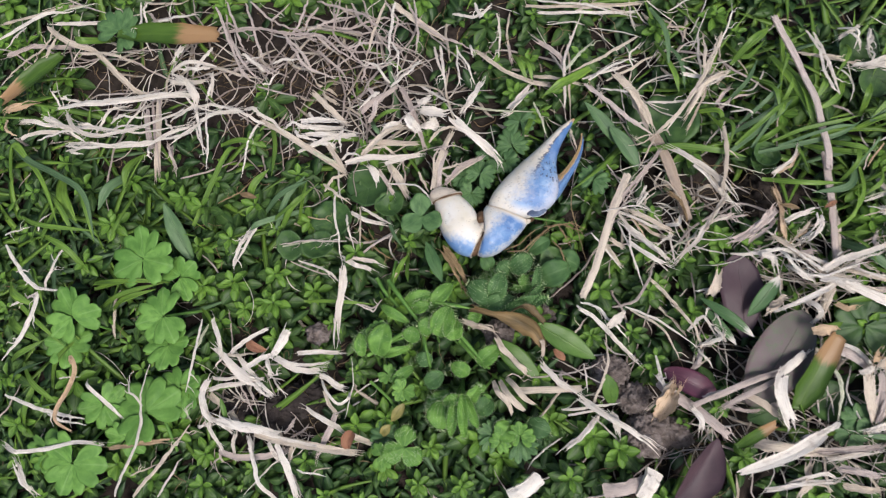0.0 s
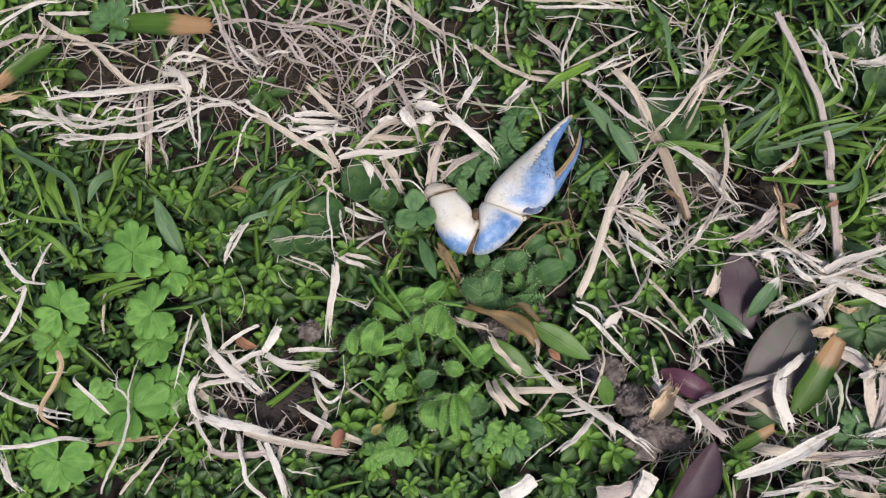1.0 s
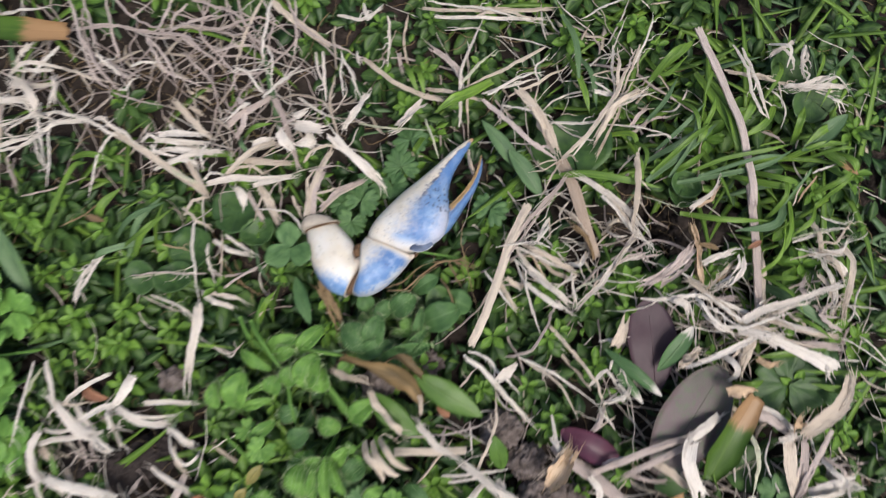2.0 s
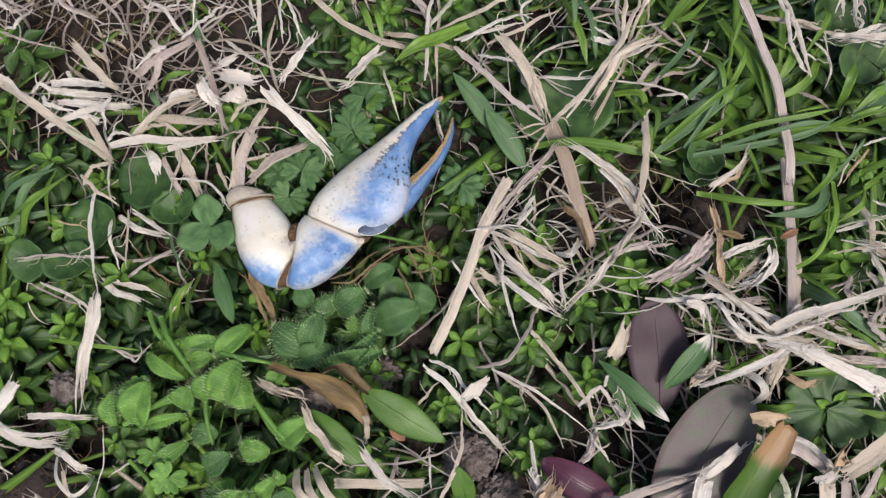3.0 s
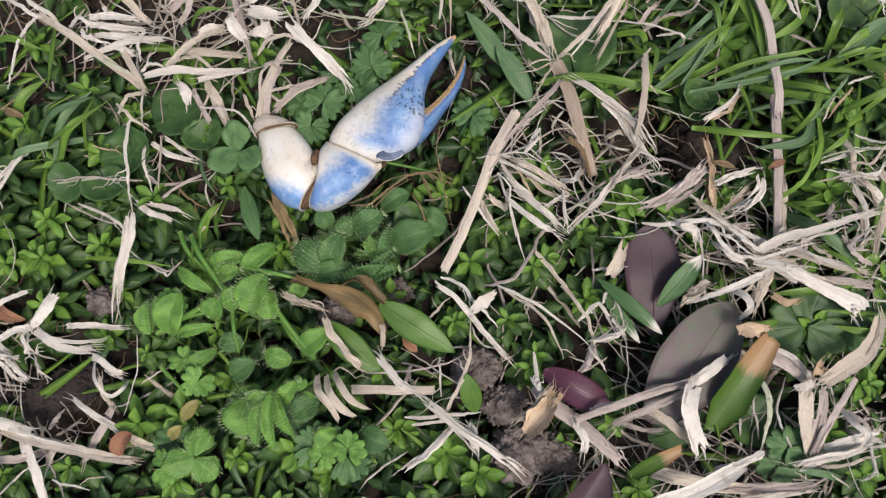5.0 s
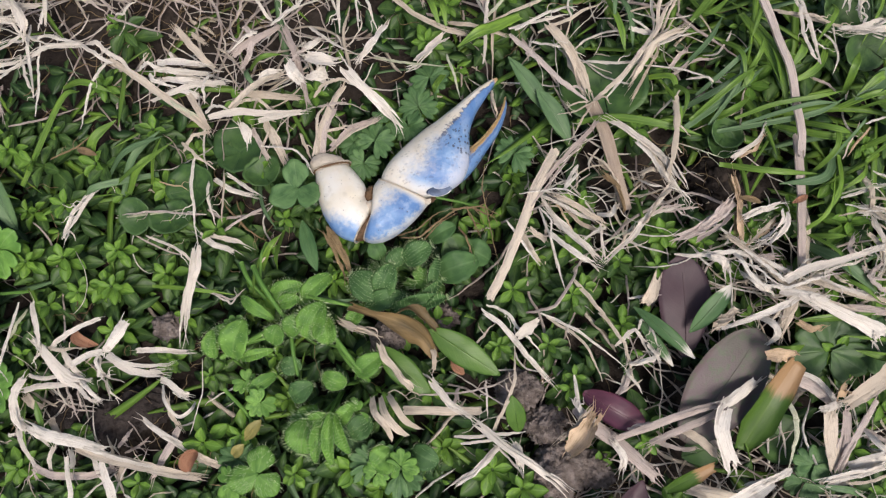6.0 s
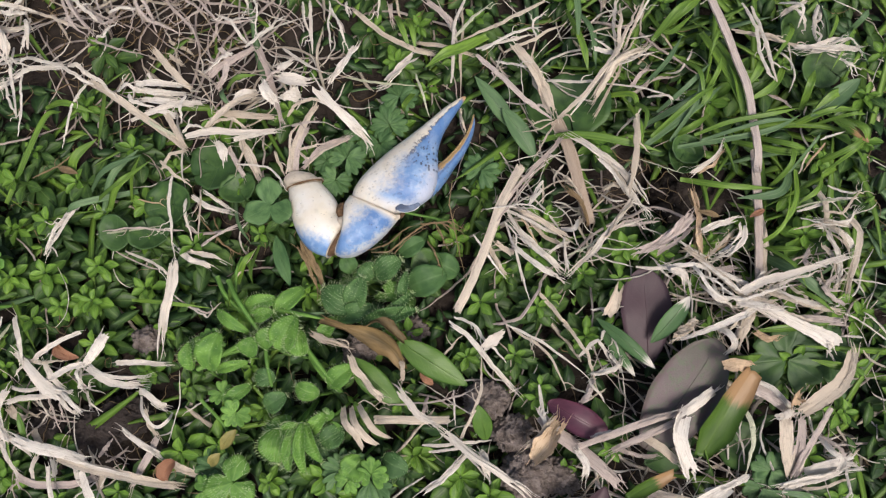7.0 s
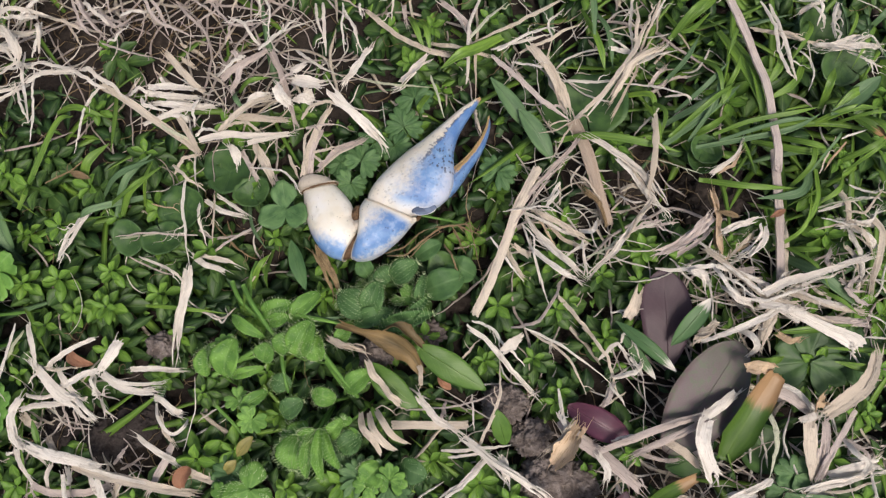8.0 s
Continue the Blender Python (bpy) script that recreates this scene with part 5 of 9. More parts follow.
dry_blade('tan', 7.0, 1.94, (-133.6, 70.8), (-121.8, 69.4), (-112.0, 66.1))
dry_stem('grey', 6.0, 1.13, (-81.8, 61.8), (-74.4, 65.4), (-63.0, 61.2))
dry_stem('grey', 8.0, 1.09, (-48.0, 73.2), (-38.7, 67.1), (-26.0, 65.8))
dry_stem('grey', 7.0, 1.28, (-41.1, 85.1), (-37.2, 77.2), (-28.0, 69.2), (-18.9, 67.0))
dry_stem('grey', 8.0, 1.25, (-22.5, 83.8), (-18.8, 76.0), (-9.8, 70.0), (0.9, 65.8))
dry_blade('tan', 8.0, 2.53, (-28.0, 84.1), (-18.8, 76.0), (-8.0, 68.9))
dry_stem('white', 9.0, 1.42, (-0.8, 82.4), (1.0, 76.6), (4.6, 82.2))
dry_stem('white', 9.0, 1.42, (-7.9, 78.9), (-0.8, 76.7), (4.6, 80.3))
dry_stem('white', 9.0, 1.06, (6.3, 78.3), (7.1, 70.7), (6.5, 63.3))
dry_blade('grey', 8.0, 1.74, (16.8, 70.9), (25.4, 63.1), (27.0, 59.4))
dry_stem('tan', 8.0, 1.40, (29.3, 78.0), (38.1, 79.5), (48.4, 77.3))
dry_stem('tan', 8.0, 1.38, (49.8, 69.7), (39.2, 62.7), (27.0, 57.5))
dry_stem('white', 9.0, 1.21, (26.5, 46.2), (27.3, 62.6), (32.6, 77.3))
dry_stem('white', 8.0, 0.84, (73.3, 63.4), (77.3, 72.5), (79.4, 79.8))
dry_stem('white', 8.0, 1.01, (56.9, 38.7), (67.7, 52.7), (79.6, 56.8))
dry_stem('grey', 9.0, 0.69, (52.0, 28.1), (45.9, 20.2), (39.9, 11.6), (36.5, 7.3))
dry_blade('tan', 9.0, 1.77, (43.9, 14.2), (49.5, 11.8), (54.3, 8.5), (57.7, 6.8))
dry_stem('white', 10.0, 0.68, (41.2, 10.7), (44.0, 7.4), (44.0, 3.2), (45.8, -3.8))
dry_blade('white', 10.0, 1.21, (44.6, 7.4), (48.1, 4.7), (51.5, 2.1), (55.5, -1.9))
dry_blade('white', 11.0, 1.60, (42.5, 5.5), (50.0, -0.5), (55.7, -2.9))
dry_stem('orange', 8.0, 0.69, (45.4, 11.9), (47.6, 8.4), (49.7, 5.7))
dry_stem('white', 11.0, 0.54, (36.3, 13.6), (41.7, 14.3), (47.1, 14.7), (52.8, 12.1))
stalk_piece('white', 11.0, 1.09, (46.9, 15.0), (50.2, 19.3))
curled_blade('white', 9.0, 1.09, (54.9, 9.7), (57.7, 9.0), (59.4, 12.4))
dry_blade('brown', 7.0, 1.66, (56.6, 20.1), (60.0, 16.9), (62.3, 10.2))
dry_stem('green', 8.0, 0.82, (56.9, 3.0), (62.6, 5.8), (65.3, 9.1))
dry_stem('white', 11.0, 0.80, (56.0, 6.2), (55.8, -2.2))
dry_stem('white', 12.0, 0.53, (51.6, 3.0), (56.1, 6.1))
dry_blade('tan', 7.0, 1.66, (38.7, 6.2), (44.3, 2.5))
dry_stem('white', 8.0, 0.83, (33.5, 7.6), (38.1, 1.2), (42.0, -3.2))
dry_stem('white', 8.0, 0.41, (58.6, -1.4), (57.5, -0.0), (54.5, 2.1))
dry_blade('tan', 11.0, 0.93, (72.3, 16.5), (68.6, 12.0), (65.7, 7.3))
dry_stem('grey', 10.0, 0.94, (65.5, 8.2), (70.2, 11.5), (75.1, 12.6))
dry_blade('white', 10.0, 1.08, (63.2, 28.5), (67.6, 23.5), (71.2, 18.3))
dry_blade('tan', 9.0, 1.22, (65.8, 26.8), (69.2, 22.4), (72.1, 18.5))
dry_stem('white', 10.0, 0.67, (65.9, 27.1), (71.6, 23.3), (75.0, 18.5), (76.4, 16.2))
dry_stem('white', 9.0, 0.54, (71.9, 16.9), (75.2, 15.3), (78.0, 13.1))
dry_stem('green', 9.0, 0.41, (74.0, 28.1), (80.0, 25.6), (84.9, 24.4))
dry_blade('tan', 8.0, 1.51, (65.0, 20.0), (67.8, 21.2), (71.1, 21.0))
curled_blade('white', 9.0, 0.54, (64.8, 18.6), (67.1, 16.3), (70.8, 17.2))
stalk_piece('tan', 11.0, 1.48, (73.2, 39.2), (73.3, 32.9), (72.7, 25.9), (71.3, 19.5))
dry_blade('grey', 9.0, 2.67, (78.2, 5.4), (83.2, 10.0), (87.0, 15.3))
dry_blade('grey', 9.0, 1.33, (78.2, 3.6), (83.9, 7.9), (87.7, 11.7))
dry_blade('orange', 8.0, 1.74, (87.4, 21.1), (88.6, 14.4), (88.3, 8.9), (89.8, 3.1))
dry_blade('white', 10.0, 1.98, (88.6, 9.7), (92.8, 12.0), (98.4, 13.8))
dry_blade('white', 10.0, 2.36, (98.7, 13.5), (98.8, 8.9), (95.6, 5.0), (92.4, 3.8))
dry_stem('orange', 8.0, 0.80, (90.6, 3.7), (94.9, 7.0), (97.9, 10.2))
dry_blade('white', 10.0, 2.24, (81.1, 0.5), (84.5, -0.7), (85.5, -3.9))
stalk_piece('tan', 10.0, 1.96, (116.7, 22.7), (117.9, 16.9), (119.3, 12.8))
dry_stem('green', 11.0, 0.65, (109.2, 15.8), (117.4, 18.0), (123.2, 18.8))
dry_stem('white', 12.0, 0.64, (111.5, 13.8), (116.6, 12.3), (121.9, 11.6))
dry_stem('tan', 11.0, 0.65, (110.4, 10.9), (117.2, 12.6), (123.8, 12.4))
dry_blade('tan', 10.0, 1.42, (118.8, 13.5), (122.1, 9.5), (124.8, 5.3))
dry_blade('white', 11.0, 1.28, (117.5, 12.2), (119.5, 6.6), (120.8, 0.3))
dry_stem('tan', 11.0, 0.90, (117.0, 15.7), (121.1, 15.4), (123.9, 18.8), (126.8, 21.4))
dry_blade('tan', 9.0, 1.81, (124.0, 15.4), (126.3, 11.1), (125.2, 4.3), (123.8, -4.4))
dry_blade('white', 10.0, 1.89, (99.8, -46.7), (95.4, -49.1), (88.5, -51.9))
dry_blade('white', 9.0, 2.76, (106.4, -50.3), (113.5, -47.3), (125.1, -43.5))
dry_stem('white', 9.0, 1.26, (68.0, 69.6), (67.1, 61.2), (67.5, 53.5))
dry_stem('tan', 9.0, 0.98, (75.1, 69.6), (72.0, 61.2), (68.9, 53.2))
dry_stem('tan', 8.0, 0.71, (59.3, 59.8), (65.3, 61.6), (74.3, 63.5))
dry_blade('white', 9.0, 1.53, (61.5, 56.6), (69.9, 54.4))
dry_blade('white', 10.0, 0.83, (76.9, 57.6), (71.7, 52.7), (64.5, 50.1))
dry_blade('tan', 9.0, 1.25, (68.9, 54.1), (65.3, 46.4), (62.0, 41.4))
dry_blade('tan', 8.0, 0.84, (70.3, 53.9), (67.4, 46.8), (63.1, 38.6))
dry_stem('white', 10.0, 0.83, (62.7, 58.6), (69.7, 53.7))
dry_blade('grey', 8.0, 1.25, (72.0, 46.6), (75.0, 49.9), (76.7, 52.6))
dry_blade('grey', 8.0, 0.97, (73.4, 46.6), (78.5, 48.5), (83.6, 50.0))
dry_blade('grey', 7.0, 1.12, (72.5, 45.1), (76.0, 47.3), (79.5, 51.8))
dry_stem('white', 11.0, 1.21, (99.3, 68.6), (101.8, 61.3), (102.7, 54.8), (104.6, 49.8), (106.8, 48.3))
dry_stem('tan', 9.0, 1.09, (97.3, 62.4), (106.5, 59.4), (115.3, 57.9))
dry_blade('white', 11.0, 1.47, (110.8, 56.9), (118.8, 55.6), (128.4, 56.8))
dry_stem('white', 11.0, 0.67, (115.9, 56.4), (122.2, 59.7))
dry_stem('white', 11.0, 0.67, (119.9, 56.2), (124.3, 58.7), (127.1, 57.1))
dry_stem('white', 10.0, 0.67, (120.5, 56.2), (124.6, 52.7), (126.7, 49.5))
dry_blade('white', 10.0, 1.61, (86.4, 24.0), (91.8, 28.0), (94.9, 32.5))
dry_blade('orange', 9.0, 1.08, (88.1, 24.5), (92.2, 26.8), (94.7, 30.8))
dry_blade('grey', 8.0, 0.95, (106.9, 46.0), (112.2, 42.3))
dry_stem('white', 10.0, 0.67, (110.6, 59.7), (112.0, 50.5))
curled_blade('white', 10.0, 1.77, (108.5, 69.1), (112.3, 66.3), (113.2, 62.4))
dry_blade('white', 10.0, 1.22, (118.8, 69.5), (116.3, 64.2), (117.1, 59.5))
dry_stem('tan', 9.0, 0.67, (113.2, 25.4), (117.3, 34.7))
dry_stem('white', 9.0, 0.80, (118.6, 34.2), (125.1, 36.8))
dry_stem('orange', 8.0, 0.80, (119.9, 33.6), (115.1, 25.9))
curled_blade('tan', 10.0, 1.74, (3.6, -35.7), (4.9, -38.9), (7.6, -41.8), (9.1, -45.9))
curled_blade('tan', 10.0, 2.01, (5.5, -35.6), (7.4, -39.0), (10.3, -42.2), (12.9, -44.6))
curled_blade('tan', 11.0, 1.73, (7.3, -34.9), (9.6, -36.9), (12.2, -40.1), (16.1, -42.9))
dry_stem('tan', 12.0, 0.40, (7.3, -34.8), (9.1, -33.7), (11.0, -34.4), (12.4, -36.1))
dry_stem('white', 10.0, 1.65, (-149.2, 5.8), (-142.2, -3.2), (-136.6, -8.1), (-127.4, -9.2))
dry_stem('white', 10.0, 2.00, (-136.6, -7.8), (-137.6, -16.8), (-140.6, -23.7), (-147.6, -30.2))
dry_stem('white', 9.0, 0.92, (-136.9, -8.4), (-147.1, -13.6))
dry_stem('white', 9.0, 1.11, (-135.2, -7.2), (-132.6, -1.0), (-131.2, 5.4))
dry_stem('grey', 5.0, 1.00, (-163.9, 91.1), (-150.9, 93.1), (-134.4, 88.3), (-120.2, 83.3))
dry_stem('grey', 6.0, 0.94, (-84.0, 88.4), (-81.5, 75.4), (-76.3, 65.5), (-69.4, 57.5))
dry_stem('grey', 6.0, 0.94, (-90.1, 75.7), (-74.9, 77.1), (-61.6, 74.7), (-48.5, 71.9))
dry_stem('grey', 5.0, 0.93, (-60.3, 83.1), (-47.0, 78.6), (-35.8, 80.2), (-26.5, 75.9))
dry_blade('tan', 7.0, 1.24, (15.3, 81.8), (27.7, 79.7), (38.3, 80.5))
dry_blade('white', 8.0, 1.22, (18.7, 78.4), (34.5, 77.0), (50.2, 77.9))
dry_stem('white', 8.0, 0.88, (17.1, 83.0), (29.4, 79.9), (50.1, 76.1))
dry_blade('tan', 7.0, 1.40, (29.5, 82.0), (41.8, 80.0), (52.3, 80.7))
stalk_piece('grey', 11.0, 2.95, (90.1, 73.7), (91.9, 67.8), (94.5, 60.8), (97.3, 53.3), (99.5, 46.2), (101.2, 37.7), (101.8, 30.7), (102.2, 24.3))
dry_blade('orange', 10.0, 2.61, (56.1, -35.5), (53.0, -39.9), (47.9, -46.0))
dry_blade('orange', 11.0, 1.68, (57.2, -36.0), (54.2, -40.5), (50.8, -44.9))
dry_blade('tan', 11.0, 1.56, (54.6, -35.4), (50.8, -40.1), (46.9, -43.5))
dry_stem('tan', 10.0, 1.00, (-9.6, 23.0), (-4.8, 27.1), (1.3, 30.8))
dry_stem('brown', 9.0, 0.64, (8.2, 2.1), (13.0, 2.3), (17.0, 6.0), (21.6, 9.3), (27.6, 10.1), (32.2, 8.2))
dry_stem('brown', 8.0, 0.37, (12.9, 2.3), (14.1, 1.9), (17.6, 6.0), (21.7, 8.9))
dry_stem('brown', 10.0, 0.45, (27.8, 20.8), (27.4, 15.3), (28.3, 10.6), (30.4, 2.2), (32.6, -5.0))
dry_stem('brown', 8.0, 0.37, (24.2, 9.0), (26.0, 5.9), (27.5, 3.5))
dry_stem('grey', 7.0, 0.87, (-38.1, 0.9), (-30.2, 6.0), (-25.7, 9.0))
dry_blade('white', 7.0, 1.59, (-41.0, 0.8), (-29.6, -1.7))
dry_stem('tan', 9.0, 0.72, (-36.8, 16.3), (-36.4, 3.6))
dry_blade('white', 8.0, 1.30, (-37.3, 16.8), (-27.7, 11.4))
dry_stem('grey', 8.0, 0.73, (-40.7, 6.2), (-53.1, 6.1), (-63.2, 4.8))
dry_stem('grey', 7.0, 0.58, (-59.2, 0.4), (-45.0, -4.4))
dry_stem('grey', 8.0, 0.71, (-42.0, -11.2), (-32.5, -14.9), (-29.5, -11.9))
dry_stem('white', 10.0, 1.16, (-68.2, 11.4), (-75.0, -1.9))
dry_stem('tan', 8.0, 0.71, (-26.4, -5.8), (-21.6, 2.0))
dry_stem('orange', 8.0, 0.58, (-53.2, 13.8), (-45.8, 11.5))
dry_stem('brown', 8.0, 0.60, (-82.2, 18.4), (-75.3, 21.1), (-69.9, 27.1))
dry_stem('brown', 3.0, 0.59, (-37.9, 9.0), (-31.5, 3.3), (-26.8, 0.5))
dry_stem('brown', 3.0, 0.59, (-35.0, 10.6), (-33.1, 4.7), (-36.3, -1.2))
dry_stem('brown', 4.0, 0.44, (-40.6, 11.8), (-35.0, 6.7), (-29.5, 1.8))
dry_stem('white', 13.0, 1.10, (-142.3, 44.6), (-123.4, 42.1), (-104.9, 39.8), (-88.4, 43.4))
dry_stem('white', 12.0, 0.94, (-140.6, 39.1), (-129.6, 41.4), (-113.7, 39.4))
dry_stem('white', 14.0, 1.27, (-129.7, 36.6), (-122.2, 34.9), (-111.3, 36.1), (-100.5, 36.8), (-89.8, 39.1), (-86.1, 43.0))
dry_stem('white', 13.0, 0.92, (-129.7, 34.9), (-124.7, 35.3), (-120.9, 38.0))
dry_stem('white', 13.0, 1.12, (-132.1, 52.0), (-124.1, 50.2), (-113.8, 49.2))
dry_stem('white', 15.0, 1.46, (-123.1, 49.4), (-104.6, 51.1), (-88.0, 52.9))
dry_blade('tan', 6.0, 2.46, (-104.6, 56.1), (-103.4, 41.3), (-103.2, 26.7))
dry_blade('grey', 5.0, 2.47, (-109.4, 51.8), (-107.2, 41.7), (-106.7, 36.4))
dry_blade('white', 12.0, 2.03, (-98.7, 57.4), (-91.8, 56.5), (-85.1, 57.6))
curled_blade('white', 13.0, 1.29, (-97.4, 59.9), (-89.8, 61.6), (-82.1, 61.7))
dry_stem('white', 11.0, 1.28, (-89.3, 52.7), (-88.0, 44.8), (-86.3, 33.4))
dry_stem('white', 11.0, 1.09, (-86.3, 47.9), (-84.8, 39.2), (-84.9, 28.7))
curled_blade('white', 13.0, 1.09, (-86.0, 59.2), (-81.9, 56.5), (-83.7, 51.0))
dry_stem('white', 13.0, 1.09, (-95.2, 53.5), (-91.0, 50.6), (-86.7, 45.5))
dry_stem('white', 12.0, 1.10, (-97.0, 44.3), (-88.6, 48.2), (-83.3, 47.3))
dry_stem('white', 10.0, 1.10, (-88.0, 44.5), (-92.6, 40.5), (-97.9, 37.3))
dry_blade('grey', 7.0, 2.05, (-99.9, 39.0), (-97.8, 34.3), (-96.0, 29.3))
dry_stem('white', 9.0, 1.58, (-159.0, 75.0), (-146.8, 81.2), (-134.6, 84.9))
dry_stem('tan', 8.0, 1.57, (-150.3, 64.6), (-142.5, 68.6), (-140.1, 76.9))
dry_stem('white', 9.0, 1.13, (-118.8, 45.4), (-114.2, 47.2), (-107.6, 46.4), (-98.4, 48.4))
dry_stem('white', 10.0, 0.93, (-114.1, 41.2), (-107.2, 49.4), (-105.3, 54.1))
dry_stem('white', 11.0, 0.93, (-119.1, 41.9), (-111.8, 43.2), (-102.5, 42.2))
dry_stem('grey', 8.0, 0.92, (-70.9, 56.8), (-64.9, 54.3), (-53.8, 52.5))
dry_stem('grey', 9.0, 1.30, (-85.7, 84.2), (-81.1, 73.9), (-75.1, 64.1), (-68.8, 56.8))
dry_stem('grey', 8.0, 0.92, (-74.1, 67.4), (-66.4, 60.0), (-62.1, 64.5))
dry_stem('grey', 9.0, 1.28, (-62.5, 73.6), (-54.8, 65.3), (-52.5, 58.8))
dry_stem('grey', 9.0, 1.11, (-55.1, 85.5), (-57.0, 76.9), (-61.0, 72.8))
dry_stem('grey', 9.0, 1.10, (-44.0, 85.1), (-45.9, 72.6), (-36.2, 62.4))
dry_stem('grey', 9.0, 1.08, (-37.0, 84.8), (-33.2, 74.1), (-27.6, 66.3), (-21.9, 70.3))
dry_stem('grey', 9.0, 0.90, (-29.7, 84.5), (-25.6, 75.7), (-27.7, 67.4))
dry_stem('grey', 9.0, 1.09, (-51.9, 76.7), (-40.4, 74.3), (-29.6, 77.8), (-18.0, 71.6))
dry_stem('grey', 9.0, 0.90, (-42.5, 68.7), (-34.8, 60.9), (-25.1, 62.8))
dry_stem('grey', 9.0, 1.08, (-20.2, 84.1), (-18.7, 71.7), (-19.7, 65.3))
dry_stem('grey', 8.0, 1.09, (-37.0, 72.8), (-40.5, 65.3), (-49.5, 59.9))
grass_blade(8.0, 1.98, (56.0, 69.1), (59.3, 57.1), (61.3, 50.4))
grass_blade(7.0, 1.99, (58.6, 69.7), (61.9, 60.6), (63.4, 51.6))
grass_blade(8.0, 2.19, (91.2, 63.4), (94.5, 54.6), (98.4, 44.4), (100.3, 36.9))
grass_blade(10.0, 2.16, (104.8, 55.6), (102.4, 50.9), (100.0, 46.3))
grass_blade(9.0, 1.48, (84.2, 32.0), (96.4, 33.6), (105.8, 35.6), (113.3, 40.0))
grass_blade(8.0, 2.01, (98.9, 34.3), (108.9, 30.3), (115.8, 31.1))
grass_blade(8.0, 1.65, (76.4, 37.9), (84.7, 42.0), (91.6, 47.2))
grass_blade(8.0, 2.06, (77.0, 32.8), (87.4, 41.0), (94.4, 47.2))
grass_blade(9.0, 1.50, (92.6, 50.0), (90.5, 44.6), (88.1, 40.3))
grass_blade(8.0, 1.65, (93.1, 52.3), (90.2, 44.3), (85.3, 37.7))
grass_blade(10.0, 1.90, (50.4, 33.1), (59.4, 33.3), (70.3, 31.1), (79.1, 29.4))
grass_blade(9.0, 1.60, (85.4, 23.9), (94.8, 21.3), (107.0, 21.2))
grass_blade(9.0, 1.85, (113.8, 27.3), (110.6, 17.5), (106.1, 8.9))
grass_blade(8.0, 1.59, (121.0, 26.3), (116.6, 21.3), (112.4, 17.5))
grass_blade(7.0, 2.90, (105.9, 5.3), (112.4, 0.1), (121.1, -6.7))
grass_blade(8.0, 1.45, (104.8, 6.8), (109.4, 6.4), (113.7, 6.8))
grass_blade(9.0, 1.49, (126.3, 62.1), (128.2, 64.8), (130.6, 67.7))
grass_blade(10.0, 2.84, (35.2, 60.3), (28.3, 55.0), (24.8, 52.8), (19.9, 49.7))
grass_blade(8.0, 1.60, (10.7, 66.4), (12.9, 61.1), (15.6, 54.7))
grass_blade(8.0, 1.60, (13.7, 65.7), (15.8, 60.3), (17.0, 54.3))
grass_blade(7.0, 1.69, (76.9, 69.8), (81.0, 60.8), (88.1, 66.9))
grass_blade(7.0, 1.97, (79.6, 63.0), (85.3, 66.9), (90.3, 71.5))
grass_blade(6.0, 1.68, (71.4, 46.2), (74.2, 37.4), (75.5, 31.6))
grass_blade(6.0, 1.94, (81.1, 34.6), (86.7, 36.2), (92.3, 40.6))
grass_blade(7.0, 1.40, (65.5, 45.7), (72.5, 44.3), (73.9, 38.5))
grass_blade(7.0, 1.92, (112.9, 56.7), (107.2, 47.8), (100.2, 43.3))
grass_blade(7.0, 2.20, (124.0, 61.3), (120.1, 65.7), (118.9, 71.7))
grass_blade(8.0, 2.16, (128.3, 47.8), (121.5, 45.5), (117.3, 41.8))
grass_blade(7.0, 1.91, (116.6, 43.6), (116.0, 48.0), (118.2, 52.4))
grass_blade(8.0, 1.60, (119.5, 29.1), (124.9, 32.0), (129.8, 35.7))
grass_blade(7.0, 1.62, (113.7, 39.2), (120.6, 41.5), (128.7, 42.4))
grass_blade(8.0, 2.40, (124.0, 41.2), (127.8, 37.0), (129.7, 33.5))
grass_blade(8.0, 1.78, (-55.5, 16.5), (-66.9, 11.8), (-71.1, 9.5))
grass_blade(8.0, 1.58, (17.1, 46.0), (15.1, 40.1), (14.5, 38.6))
grass_blade(6.0, 1.46, (-30.0, 19.0), (-26.4, 8.9), (-23.1, 3.2))
grass_blade(7.0, 1.15, (-54.8, -12.1), (-43.2, -12.5), (-31.6, -13.5))
grass_blade(8.0, 1.26, (-14.3, -11.5), (-7.2, -14.1), (-1.6, -13.2))
grass_blade(6.0, 1.44, (-25.8, 0.2), (-26.7, -6.9), (-27.6, -14.0))
grass_blade(7.0, 2.06, (127.2, -19.4), (122.0, -20.9), (115.6, -19.9))
grass_blade(7.0, 1.83, (96.1, -20.6), (100.0, -20.4), (103.9, -19.2))
grass_blade(7.0, 1.78, (118.2, -53.1), (112.0, -50.8), (104.4, -50.6))
grass_blade(9.0, 2.26, (-154.6, 41.5), (-146.2, 33.8), (-134.3, 28.0), (-124.4, 21.4), (-120.5, 7.8))
grass_blade(7.0, 3.00, (-112.8, 30.0), (-117.4, 23.6), (-121.2, 16.8))
grass_blade(7.0, 2.63, (-108.9, 35.9), (-111.3, 29.9), (-113.1, 23.5))
grass_blade(6.0, 3.80, (-137.5, 29.8), (-132.9, 21.3), (-128.5, 12.9))
grass_blade(7.0, 2.61, (-151.4, -5.1), (-145.4, -9.6), (-138.4, -14.1))
grass_blade(8.0, 2.00, (-122.8, -6.3), (-113.6, -6.4), (-102.4, -5.6))
grass_blade(8.0, 1.99, (-115.7, -14.6), (-108.7, -11.6), (-99.9, -8.5))
